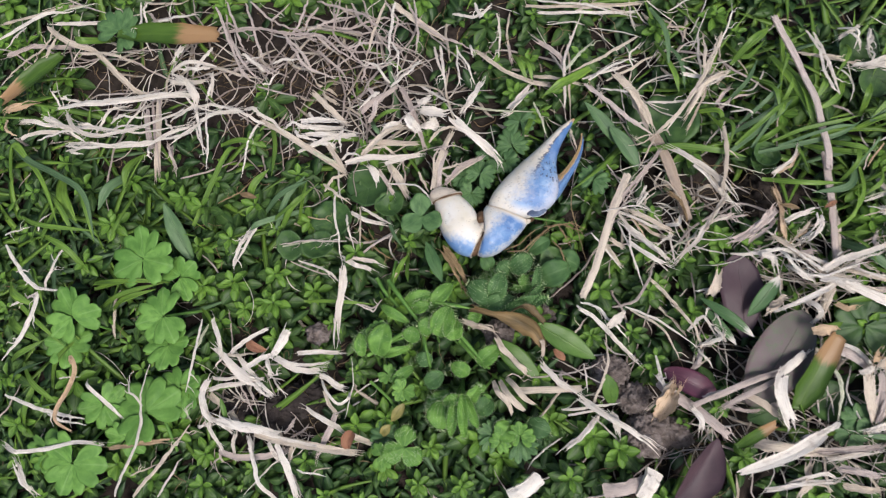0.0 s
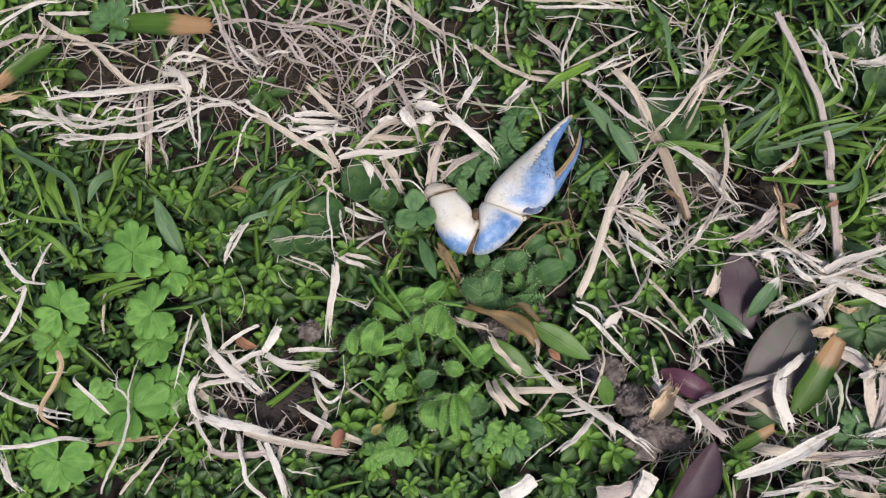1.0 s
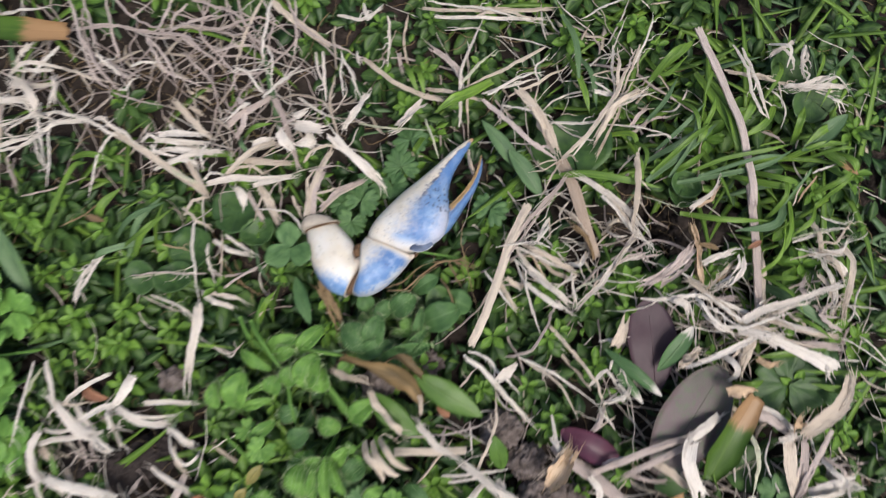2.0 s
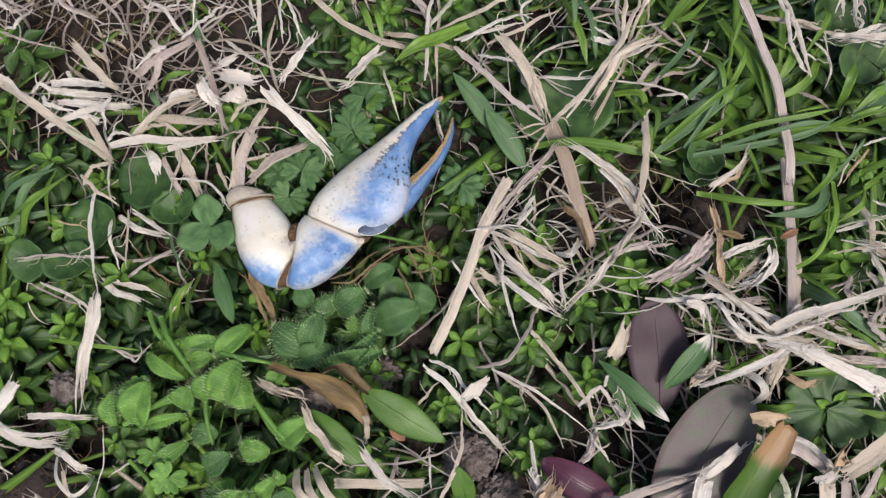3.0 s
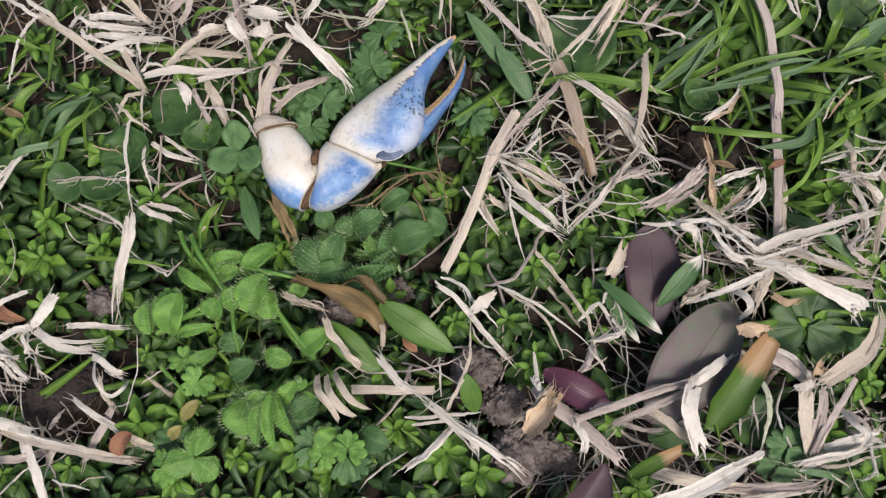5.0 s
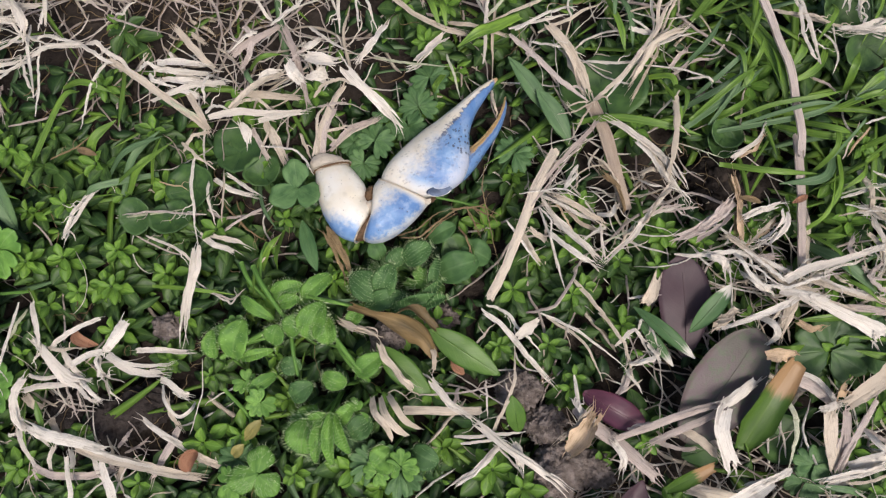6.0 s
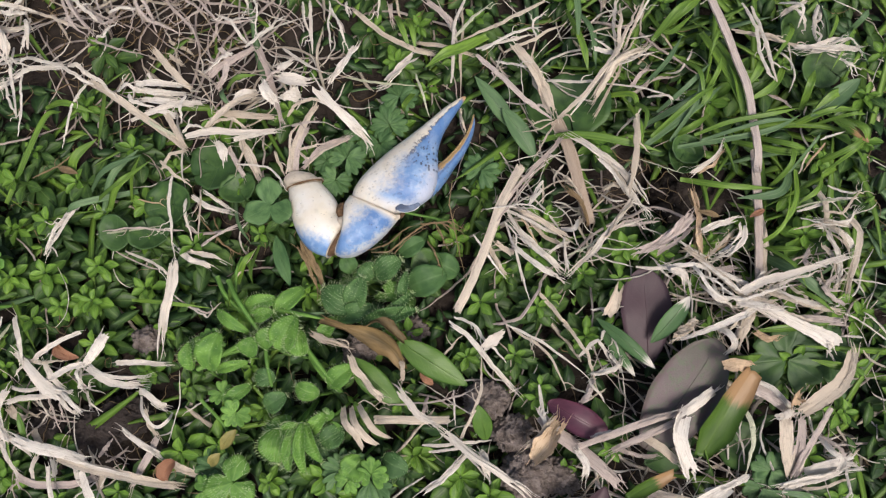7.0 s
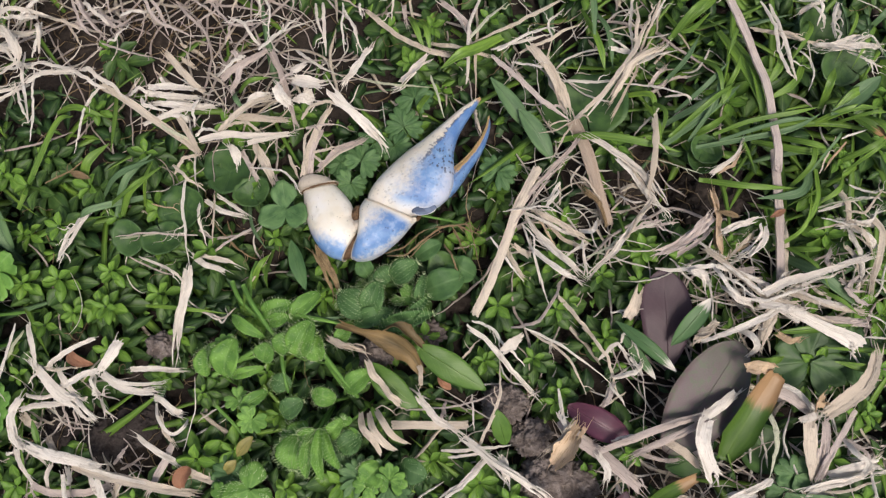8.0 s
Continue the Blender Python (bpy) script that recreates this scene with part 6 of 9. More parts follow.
grass_blade(6.0, 2.19, (-135.0, -39.2), (-130.3, -30.6), (-125.4, -23.7))
grass_blade(7.0, 2.59, (-150.2, -16.7), (-143.4, -20.2), (-136.5, -24.6))
grass_blade(7.0, 2.25, (-144.6, 2.0), (-142.3, -2.5), (-139.6, -7.0))
grass_blade(7.0, 2.18, (-73.8, 17.9), (-70.4, 23.7), (-66.1, 29.4))
grass_blade(9.0, 1.96, (-67.5, 15.6), (-60.6, 20.3), (-52.7, 25.0))
grass_blade(9.0, 1.95, (-62.0, 10.9), (-56.9, 16.7), (-51.8, 22.0))
grass_blade(8.0, 1.99, (-143.9, -31.4), (-135.5, -37.4), (-126.4, -44.4))
grass_blade(7.0, 1.83, (-148.1, -37.5), (-142.0, -34.0), (-135.1, -30.6))
grass_blade(7.0, 1.84, (-148.8, -30.6), (-141.7, -28.0), (-134.8, -23.7))
grass_blade(7.0, 2.17, (-142.0, -52.6), (-138.3, -44.2), (-135.7, -34.0))
grass_blade(7.0, 1.84, (-91.7, 12.2), (-80.0, 33.0), (-76.5, 36.6))
grass_blade(7.0, 2.26, (-135.4, 24.8), (-136.9, 10.1), (-139.4, 6.5))
grass_blade(7.0, 2.05, (-125.6, -2.6), (-129.9, 4.6), (-141.6, 10.2))
grass_blade(6.0, 2.34, (-155.7, 29.2), (-150.9, 38.6), (-144.3, 30.9))
grass_blade(8.0, 2.18, (-67.3, 47.2), (-63.3, 36.0), (-64.8, 26.9))
grass_blade(7.0, 1.66, (-83.9, 38.7), (-74.7, 38.5), (-67.3, 36.4))
grass_blade(7.0, 2.35, (-124.3, 76.4), (-129.9, 73.6), (-134.0, 75.8))
grass_blade(8.0, 2.05, (54.7, 80.8), (57.5, 69.5), (58.6, 56.6))
grass_blade(8.0, 1.96, (94.9, 60.9), (97.3, 50.0), (99.6, 37.6))
grass_blade(8.0, 2.22, (113.3, 28.7), (107.8, 20.3), (98.1, 18.7))
grass_blade(7.0, 1.55, (-22.1, 3.4), (-21.7, -3.5), (-21.7, -6.9))
grass_blade(7.0, 1.55, (-27.2, -6.9), (-23.8, -1.7), (-21.7, 1.7))
grass_blade(11.0, 1.35, (77.5, 34.1), (84.9, 40.7), (92.0, 46.8))
grass_blade(11.0, 1.21, (89.4, 42.9), (91.8, 48.9), (93.5, 53.8))
grass_blade(11.0, 1.79, (77.8, 59.6), (81.8, 64.5), (86.4, 68.7))
grass_blade(11.0, 1.20, (88.3, 34.9), (95.6, 37.3), (105.0, 38.9), (111.9, 41.0))
grass_blade(12.0, 1.06, (89.5, 33.2), (101.8, 36.4), (110.0, 37.8))
grass_blade(10.0, 1.59, (103.5, 35.0), (109.2, 31.7), (115.0, 30.7))
grass_blade(10.0, 1.23, (79.3, 40.8), (85.4, 46.3), (91.2, 52.5))
grass_blade(11.0, 1.08, (72.5, 43.2), (74.9, 38.6), (74.1, 32.4))
grass_blade(10.0, 0.92, (118.1, 38.6), (124.1, 39.6), (128.6, 40.2))
grass_blade(11.0, 0.91, (119.6, 26.1), (123.7, 30.1), (127.6, 33.2))
grass_blade(11.0, 0.79, (111.4, 25.9), (114.6, 32.1), (117.0, 34.9))
grass_blade(11.0, 1.08, (85.1, 54.6), (87.8, 48.8), (89.0, 41.0))
grass_blade(10.0, 0.96, (95.3, 65.4), (92.4, 59.5), (90.9, 53.6))
grass_blade(10.0, 1.23, (74.4, 46.2), (80.0, 52.0), (84.2, 59.4))
grass_blade(10.0, 1.08, (82.5, 33.4), (87.3, 42.0), (88.8, 50.7))
grass_blade(10.0, 1.19, (106.3, 21.4), (109.7, 27.0), (110.6, 34.0))
grass_blade(10.0, 1.18, (101.9, 6.3), (107.3, 11.8), (110.2, 21.5))
grass_blade(9.0, 1.23, (113.5, 66.1), (110.6, 60.2), (106.3, 52.8))
grass_blade(9.0, 1.22, (124.6, 69.9), (121.6, 63.2), (117.2, 53.0))
grass_blade(9.0, 1.08, (129.5, 64.8), (125.5, 60.4), (121.1, 51.6))
grass_blade(10.0, 1.41, (109.5, -1.6), (114.5, -5.4), (119.5, -8.5))
grass_blade(10.0, 1.30, (104.6, 7.7), (109.6, 2.4), (113.3, -2.8))
grass_blade(8.0, 1.70, (-155.2, 40.0), (-142.8, 30.3), (-136.2, 20.9), (-133.5, 11.7))
grass_blade(8.0, 1.68, (-133.3, 30.1), (-125.0, 20.7), (-121.0, 6.1))
grass_blade(8.0, 1.69, (-142.3, 24.7), (-132.1, 17.2), (-127.6, 8.0))
grass_blade(8.0, 1.48, (-110.3, 24.1), (-112.3, 13.2), (-116.4, 6.1))
grass_blade(8.0, 1.47, (-150.2, -9.6), (-138.4, -16.7), (-126.5, -27.1))
grass_blade(8.0, 1.45, (-122.6, -8.0), (-108.2, -6.0), (-95.5, -6.5))
grass_blade(9.0, 1.62, (-119.6, -14.2), (-109.1, -10.0), (-96.8, -6.6))
grass_blade(8.0, 1.50, (-149.0, 15.6), (-137.3, 11.8), (-118.5, 9.7))
grass_blade(8.0, 1.48, (-144.5, -0.8), (-137.5, -6.2), (-134.7, -16.7))
grass_blade(8.0, 1.79, (-64.1, 10.8), (-59.1, 19.6), (-54.0, 26.7))
grass_blade(9.0, 1.32, (-33.4, 44.6), (-28.6, 45.5), (-24.1, 47.1))
grass_blade(9.0, 1.47, (-33.7, 44.9), (-32.0, 41.1), (-29.7, 37.7))
grass_blade(9.0, 1.32, (-67.9, 10.8), (-58.1, 16.1), (-49.4, 24.0))
grass_blade(8.0, 1.33, (-56.7, 13.6), (-54.0, 19.5), (-53.5, 24.7))


ribbon_piece('tan', 10.0, (1.6, 1.9, 1.5), (85.1, 6.0), (89.3, 2.4), (94.1, -1.5), (98.1, -5.3), (100.9, -8.1))
dry_stem('white', 9.0, 1.70, (79.5, 0.7), (86.5, 1.8), (93.4, 0.1), (99.1, -2.3), (104.8, -4.4))
dry_stem('white', 9.0, 1.60, (104.8, -4.4), (112.7, -5.8), (116.1, -7.4), (121.9, -7.7))
curled_blade('white', 9.0, 1.00, (86.4, 2.4), (87.6, -0.5), (89.4, -3.4), (92.2, -6.1), (96.8, -6.5))
curled_blade('white', 9.0, 0.90, (88.6, -2.5), (89.7, -4.7), (91.7, -6.7), (96.8, -7.4))
ribbon_piece('white', 12.0, (2.6, 2.4, 1.8, 1.2), (97.2, -4.9), (102.2, -1.8), (107.8, -0.2), (114.5, 2.2), (122.8, 5.0))
ribbon_piece('white', 11.0, (2.2, 1.9, 1.5, 0.9), (103.2, -6.0), (98.2, -9.7), (91.4, -13.0), (87.0, -14.9), (83.0, -16.5))
ribbon_piece('tan', 9.0, (2.6, 3.0, 2.2), (102.3, -6.3), (99.7, -11.2), (97.5, -17.1), torn=0.2)
ribbon_piece('grey', 8.0, (2.0, 1.6), (101.3, -6.3), (99.0, -11.6), (97.3, -16.0), torn=0.2)
ribbon_piece('white', 9.0, (2.0, 2.6, 3.6, 5.0, 3.4), (99.1, -5.0), (107.0, -9.5), (113.8, -12.6), (118.8, -14.9), (120.6, -16.6))
ribbon_piece('tan', 9.0, (2.0, 1.6, 1.2), (104.2, -3.6), (110.5, -5.9), (117.2, -7.7), (122.3, -8.0))
ribbon_piece('grey', 8.0, (1.6, 2.8, 2.2), (110.7, -10.0), (116.6, -10.2), (123.6, -10.6))
curled_blade('white', 9.0, 1.60, (92.0, -12.8), (94.3, -14.5), (95.4, -17.2), (94.3, -19.8))
ribbon_piece('tan', 7.0, (2.6, 3.2), (83.1, -16.0), (87.9, -12.5))
ribbon_piece('white', 12.0, (2.0, 2.6, 1.6), (95.5, -6.6), (101.6, -7.5), (107.9, -8.5), torn=0.2)
ribbon_piece('tan', 11.5, (1.6, 2.2, 1.2), (96.8, -3.1), (101.3, -6.4), (106.3, -6.7), torn=0.2)
dry_stem('white', 11.0, 1.00, (99.3, -3.6), (102.1, -0.6), (104.0, 0.9))
dry_stem('white', 11.0, 0.90, (100.4, -4.3), (103.8, -1.9), (108.8, -1.4))
ribbon_piece('grey', 8.0, (1.6, 2.2), (91.7, 0.6), (97.5, 1.5))
ribbon_piece('white', 9.0, (2.0, 2.8, 2.2), (80.7, 1.2), (84.2, -0.5), (85.6, -3.5))
ribbon_piece('tan', 10.0, (1.2, 1.8, 1.4), (117.4, 7.7), (119.1, 4.8), (120.8, 1.2))
ribbon_piece('grey', 9.0, (1.6, 1.2), (115.1, 6.5), (113.3, 3.8), (115.3, 1.7))
dry_stem('grey', 9.0, 1.40, (121.3, 0.6), (117.3, -2.7), (120.1, -5.5), (122.9, -6.5))
dry_stem('grey', 9.0, 1.20, (116.8, -0.1), (118.6, -3.0), (122.9, -3.3))
ribbon_piece('orange', 8.0, (1.6, 2.2, 1.2), (102.0, -13.7), (105.0, -15.6), (108.0, -14.6))
dry_stem('tan', 9.0, 1.20, (110.3, -2.4), (112.7, -4.6), (115.0, -6.6))
dry_stem('white', 10.0, 0.90, (96.9, -8.6), (93.0, -5.6), (91.3, -3.1))
ribbon_piece('white', (9.0, 11.0, 11.0), (2.4, 3.4, 3.0), (92.1, -27.5), (87.3, -31.0), (83.1, -33.9))
ribbon_piece('white', (11.0, 12.0, 11.0, 9.0), (3.8, 4.3, 3.7, 5.0), (84.0, -33.4), (82.7, -38.5), (84.1, -43.0), (86.8, -48.6), curl=0.2)
ribbon_piece('grey', 9.0, (3.0, 3.8, 3.2), (98.5, -26.3), (103.8, -28.0), (107.4, -30.4), (110.7, -33.0))
ribbon_piece('white', 10.5, (1.0, 1.5, 1.0), (100.0, -24.5), (105.2, -27.3), (109.2, -31.7))
ribbon_piece('tan', (10.0, 9.0, 7.0), (4.0, 4.5, 4.2), (107.6, -32.8), (107.9, -38.9), (110.0, -47.9), curl=0.2)
ribbon_piece('grey', (9.0, 9.0, 6.0), (2.0, 2.4, 4.2), (111.7, -33.2), (111.4, -38.7), (111.0, -47.3))
ribbon_piece('white', 11.5, (1.6, 2.2, 1.6), (104.9, -33.5), (107.3, -32.5), (109.5, -31.5))
ribbon_piece('tan', (10.0, 11.0, 10.0, 9.0, 8.0), (2.6, 4.4, 4.6, 3.8, 3.0), (110.7, -32.4), (114.6, -28.9), (119.6, -25.5), (122.6, -21.5), (124.7, -16.3), curl=0.25)
paper_piece("dead_leaf", "small ochre curled flake on dry strips", STRAW["orange"], 4.0, 12, 0.15, 0.5, (108.8, -30.6), (108.3, -28.5), (110.6, -26.6))
dry_stem('green', 10.0, 2.00, (97.3, -30.0), (99.5, -34.5), (100.2, -39.1), (98.8, -46.8))
ribbon_piece('grey', 9.0, (1.6, 2.0, 2.4), (119.3, -30.6), (115.7, -36.1), (112.5, -41.5), (110.0, -47.9))
curled_blade('white', 10.0, 1.50, (115.5, -37.2), (116.6, -40.0), (118.9, -41.8), (119.5, -45.6))
dry_stem('grey', 8.0, 1.20, (117.6, -37.5), (121.2, -40.4), (122.8, -43.9))
ribbon_piece('white', 8.0, (3.0, 4.2, 4.0), (112.8, -46.6), (118.4, -44.5), (125.0, -43.3))
paper_piece("dead_leaf", "tan folded cap of a dying grass leaf", STRAW["orange"], 3.4, 13, 0.15, 0.5, (92.4, -21.7), (95.5, -21.1), (99.4, -21.8))
ribbon_piece('grey', 10.0, (1.8, 2.2, 1.7), (59.9, -42.6), (67.9, -39.1), (77.4, -35.2), (85.0, -33.1))
ribbon_piece('grey', 9.5, (1.6, 2.0, 1.8), (67.8, -43.2), (76.5, -38.7), (85.2, -34.5))
dry_stem('white', 9.0, 1.00, (63.1, -40.2), (68.7, -38.1), (72.3, -37.3))
ribbon_piece('grey', 7.0, (3.4, 4.2, 4.0, 4.0), (50.8, -35.9), (55.6, -39.9), (61.2, -43.5), (67.3, -48.3), (70.8, -51.0), curl=0.2)
ribbon_piece('white', 9.0, (1.8, 2.4, 2.0), (59.5, -42.9), (61.9, -46.5), (61.5, -50.0))
paper_piece("dead_leaf", "short ochre curl of a dead leaf beside the plum leaf", STRAW["orange"], 5.0, 10.5, 0.14, 0.7, (54.6, -38.5), (52.0, -42.6), (49.4, -46.5), crease=0.4)
ribbon_piece('tan', 7.0, (2.0, 2.6, 1.8), (74.9, -39.4), (80.1, -42.2), (84.8, -46.2), torn=0.2)
ribbon_piece('grey', 6.0, (1.2, 1.8), (77.5, -38.8), (82.1, -41.5), (85.1, -44.0))
ribbon_piece('grey', 8.0, (1.4, 1.0), (69.6, -42.8), (74.7, -44.1), (79.3, -44.0))
ribbon_piece('tan', 7.0, (4.0, 4.2, 3.6), (76.7, -52.7), (89.6, -54.7), (101.7, -55.2))
ribbon_piece('white', 9.0, (1.3, 2.5, 3.8, 3.4), (-80.6, -25.9), (-76.1, -29.8), (-70.8, -34.8), (-66.3, -36.7), torn=0.1)
ribbon_piece('white', 9.0, (1.6, 1.3, 0.8), (-67.4, -35.8), (-64.1, -38.1), (-61.3, -40.6))
ribbon_piece('white', 8.5, (1.5, 1.1, 0.7), (-68.1, -36.4), (-65.0, -39.4), (-62.7, -40.9))
ribbon_piece('white', 8.0, (3.0, 3.4, 2.8, 2.0), (-58.2, -20.7), (-59.2, -23.8), (-61.1, -27.0), (-62.7, -29.1))
ribbon_piece('white', 8.0, (1.8, 2.1, 1.3), (-62.5, -28.8), (-65.6, -29.5), (-69.9, -32.2), (-73.1, -33.6))
ribbon_piece('white', 8.0, (2.0, 2.5, 2.0, 1.5), (-62.4, -29.1), (-59.0, -30.6), (-55.2, -32.7), (-50.9, -33.2), (-47.2, -32.9), torn=0.12)
ribbon_piece('white', 8.6, (1.1, 1.3, 0.8), (-61.3, -28.8), (-57.2, -30.9), (-52.1, -31.5), (-45.4, -31.0), torn=0.15)
dry_stem('white', 7.5, 1.30, (-64.2, -29.2), (-63.7, -31.3), (-62.2, -34.6))
dry_stem('white', 7.0, 1.00, (-64.7, -29.6), (-63.3, -32.7), (-63.5, -34.7), (-60.0, -34.2))
ribbon_piece('white', 7.0, (1.5, 1.8, 1.3), (-55.5, -28.2), (-49.8, -27.6), (-41.9, -27.9), torn=0.12)
ribbon_piece('white', 9.0, (1.1, 1.6, 1.3), (-63.7, -20.6), (-68.5, -23.1), (-72.8, -26.1), (-75.1, -28.1))
ribbon_piece('white', 10.0, (1.3, 2.1, 1.6, 1.1), (-81.0, -17.3), (-79.2, -21.4), (-77.9, -25.4), (-77.9, -28.9))
dry_stem('green', 9.0, 1.20, (-82.6, -19.4), (-84.3, -24.3), (-86.2, -29.9))
dry_stem('white', 8.0, 0.90, (-75.9, -28.0), (-78.5, -30.3), (-80.9, -32.6))
dry_stem('tan', 8.0, 1.30, (-78.7, -28.1), (-72.9, -28.8), (-67.1, -28.2))
ribbon_piece('white', 8.0, (1.3, 2.0, 1.1), (-73.7, -28.2), (-70.8, -31.5), (-67.1, -35.5))
ribbon_piece('white', 8.0, (1.1, 1.8, 1.5), (-64.7, -35.4), (-70.6, -36.8), (-77.7, -37.7), (-82.1, -39.2))
ribbon_piece('white', 8.0, (1.0, 1.3, 1.0), (-70.8, -34.7), (-76.4, -35.7), (-81.1, -35.3))
ribbon_piece('white', 8.0, (2.1, 2.3, 2.6, 1.8), (-82.0, -35.6), (-83.5, -40.2), (-82.3, -44.9), (-79.6, -48.8))
ribbon_piece('white', 8.0, (2.0, 1.5, 1.1), (-81.7, -48.3), (-79.2, -52.2), (-76.3, -56.4))
ribbon_piece('white', 7.5, (1.5, 1.6, 1.0), (-81.3, -47.0), (-77.5, -48.8), (-73.9, -51.4))
dry_stem('white', 7.0, 1.10, (-85.7, -49.7), (-83.7, -49.7), (-82.2, -49.1))
ribbon_piece('white', 9.0, (2.3, 3.3, 3.1, 2.3), (-78.7, -47.3), (-72.1, -49.1), (-65.7, -50.0), (-58.7, -52.0), torn=0.08)
ribbon_piece('tan', 8.0, (2.1, 3.0, 2.8, 2.6, 1.8), (-67.6, -51.3), (-60.3, -53.1), (-51.8, -54.5), (-43.2, -56.0), (-35.5, -57.2), torn=0.08)
ribbon_piece('white', 8.6, (1.0, 1.3, 0.8), (-64.4, -51.5), (-55.7, -53.2), (-45.8, -55.2))
ribbon_piece('tan', 6.0, (2.0, 1.8, 1.1), (-75.6, -45.5), (-73.6, -47.6), (-71.9, -50.0))
ribbon_piece('tan', 6.0, (2.5, 2.1), (-82.4, -40.4), (-79.8, -42.1), (-77.6, -43.4))
ribbon_piece('white', 6.0, (1.5, 1.1), (-73.7, -52.0), (-74.0, -55.1), (-73.0, -60.0))
ribbon_piece('white', 6.0, (1.3, 1.6, 1.1), (-70.0, -52.3), (-68.2, -55.5), (-69.5, -56.9))
ribbon_piece('grey', 6.0, (2.0, 2.3, 2.1), (-79.1, -57.0), (-72.4, -58.6), (-63.9, -58.2), (-57.7, -56.3))
ribbon_piece('white', 6.0, (1.5, 1.6), (-63.6, -54.2), (-61.8, -56.8), (-60.1, -59.6))
ribbon_piece('tan', 6.0, (1.5, 1.8), (-56.6, -55.6), (-56.9, -59.6))
dry_stem('grey', 6.0, 0.90, (-78.3, -57.5), (-77.7, -60.6))
ribbon_piece('white', 8.0, (1.8, 2.1, 2.5, 2.1), (-48.2, -34.7), (-45.7, -35.3), (-42.7, -37.6), (-40.3, -38.4), torn=0.14)
curled_blade('white', 8.0, 1.00, (-47.6, -35.6), (-44.7, -39.3), (-41.3, -42.5), (-38.4, -40.7), (-39.1, -39.1))
ribbon_piece('tan', 6.0, (1.1, 1.8, 1.5), (-47.1, -39.0), (-45.1, -43.0), (-43.3, -45.6))
ribbon_piece('grey', 6.0, (1.3, 2.5, 2.0, 1.3), (-43.3, -45.6), (-44.5, -49.7), (-46.9, -54.5), (-48.9, -58.9), torn=0.15)
ribbon_piece('white', 7.0, (1.3, 2.0, 1.8), (-52.6, -44.1), (-46.6, -47.6), (-40.0, -51.0), torn=0.12)
ribbon_piece('tan', 6.5, (1.5, 2.1, 1.8), (-40.9, -50.8), (-36.5, -52.6), (-31.8, -54.4))
dry_stem('grey', 5.0, 0.90, (-73.7, -37.5), (-70.8, -42.2), (-68.7, -46.2))
dry_stem('grey', 5.0, 0.70, (-70.7, -37.3), (-69.5, -40.8), (-68.9, -43.5))
dry_stem('grey', 4.0, 0.70, (-76.0, -41.2), (-71.1, -42.6), (-64.4, -44.1))
dry_stem('white', 6.0, 0.90, (-63.0, -35.5), (-60.9, -38.2), (-58.2, -40.4))
dry_stem('grey', 3.0, 1.40, (-59.8, -52.4), (-57.2, -49.5), (-56.4, -47.4))
dry_stem('grey', 3.0, 1.00, (-58.2, -53.7), (-54.1, -51.5), (-52.4, -49.3))
ribbon_piece('white', 10.0, (1.1, 1.6, 1.3), (-68.1, -53.1), (-65.8, -59.8), (-64.2, -65.1), (-58.4, -70.3))
ribbon_piece('white', 9.0, (1.6, 2.6, 1.8), (-60.3, -53.7), (-56.4, -60.8), (-53.4, -69.7))
dry_stem('white', 9.0, 0.90, (-53.9, -61.4), (-45.0, -63.5))
stalk_piece('grey', 9.0, 3.0, (102.7, 31.5), (103.0, 15.5), (103.4, -1.8))
ribbon_piece('tan', 9.0, (1.8, 2.4, 2.2, 1.6), (-69.2, 44.9), (-61.0, 40.2), (-54.1, 35.7), (-47.2, 31.3), (-41.5, 27.2))
ribbon_piece('tan', 9.0, (2.0, 2.2, 1.6), (-52.8, 54.1), (-47.0, 48.4), (-43.4, 44.6), (-41.0, 43.1))
ribbon_piece('tan', 8.0, (1.2, 1.6), (-48.7, 52.5), (-44.5, 50.0))
ribbon_piece('white', 10.0, (1.8, 2.4, 1.4), (-55.8, 43.6), (-49.8, 43.7), (-43.0, 43.4))
ribbon_piece('white', 9.0, (1.6, 2.0, 1.2), (-57.1, 42.6), (-50.2, 41.8), (-42.4, 41.6))
ribbon_piece('white', 9.0, (1.4, 2.2, 1.6), (-54.7, 39.8), (-48.0, 39.3), (-39.7, 38.8))
dry_stem('white', 10.0, 1.50, (-57.5, 41.1), (-55.8, 38.9), (-50.4, 37.8))
ribbon_piece('white', 9.0, (1.0, 1.8, 1.4), (-56.7, 34.1), (-51.5, 35.9), (-46.6, 38.0), (-37.6, 39.6))
dry_stem('white', 9.0, 1.30, (-61.5, 42.5), (-57.4, 43.1), (-53.4, 41.7))
dry_stem('white', 9.0, 1.20, (-53.7, 47.4), (-51.4, 44.4))
ribbon_piece('white', 8.0, (1.6, 1.2), (-51.7, 41.4), (-44.7, 40.6))
dry_stem('white', 10.0, 1.10, (-42.3, 41.4), (-42.7, 37.8), (-43.1, 33.9))
ribbon_piece('tan', 9.0, (1.6, 2.0, 1.2), (-48.6, 38.2), (-45.6, 34.2), (-42.6, 29.8), (-40.9, 26.7))
dry_stem('green', 9.0, 1.40, (-54.0, 35.2), (-48.6, 32.2), (-42.0, 29.9))
ribbon_piece('white', 9.0, (1.4, 2.0), (-51.9, 37.1), (-47.8, 36.7), (-44.3, 35.5))
ribbon_piece('grey', 9.0, (1.6, 2.4, 1.8), (-25.2, 54.9), (-30.0, 51.3), (-34.2, 48.5), (-37.2, 46.1))
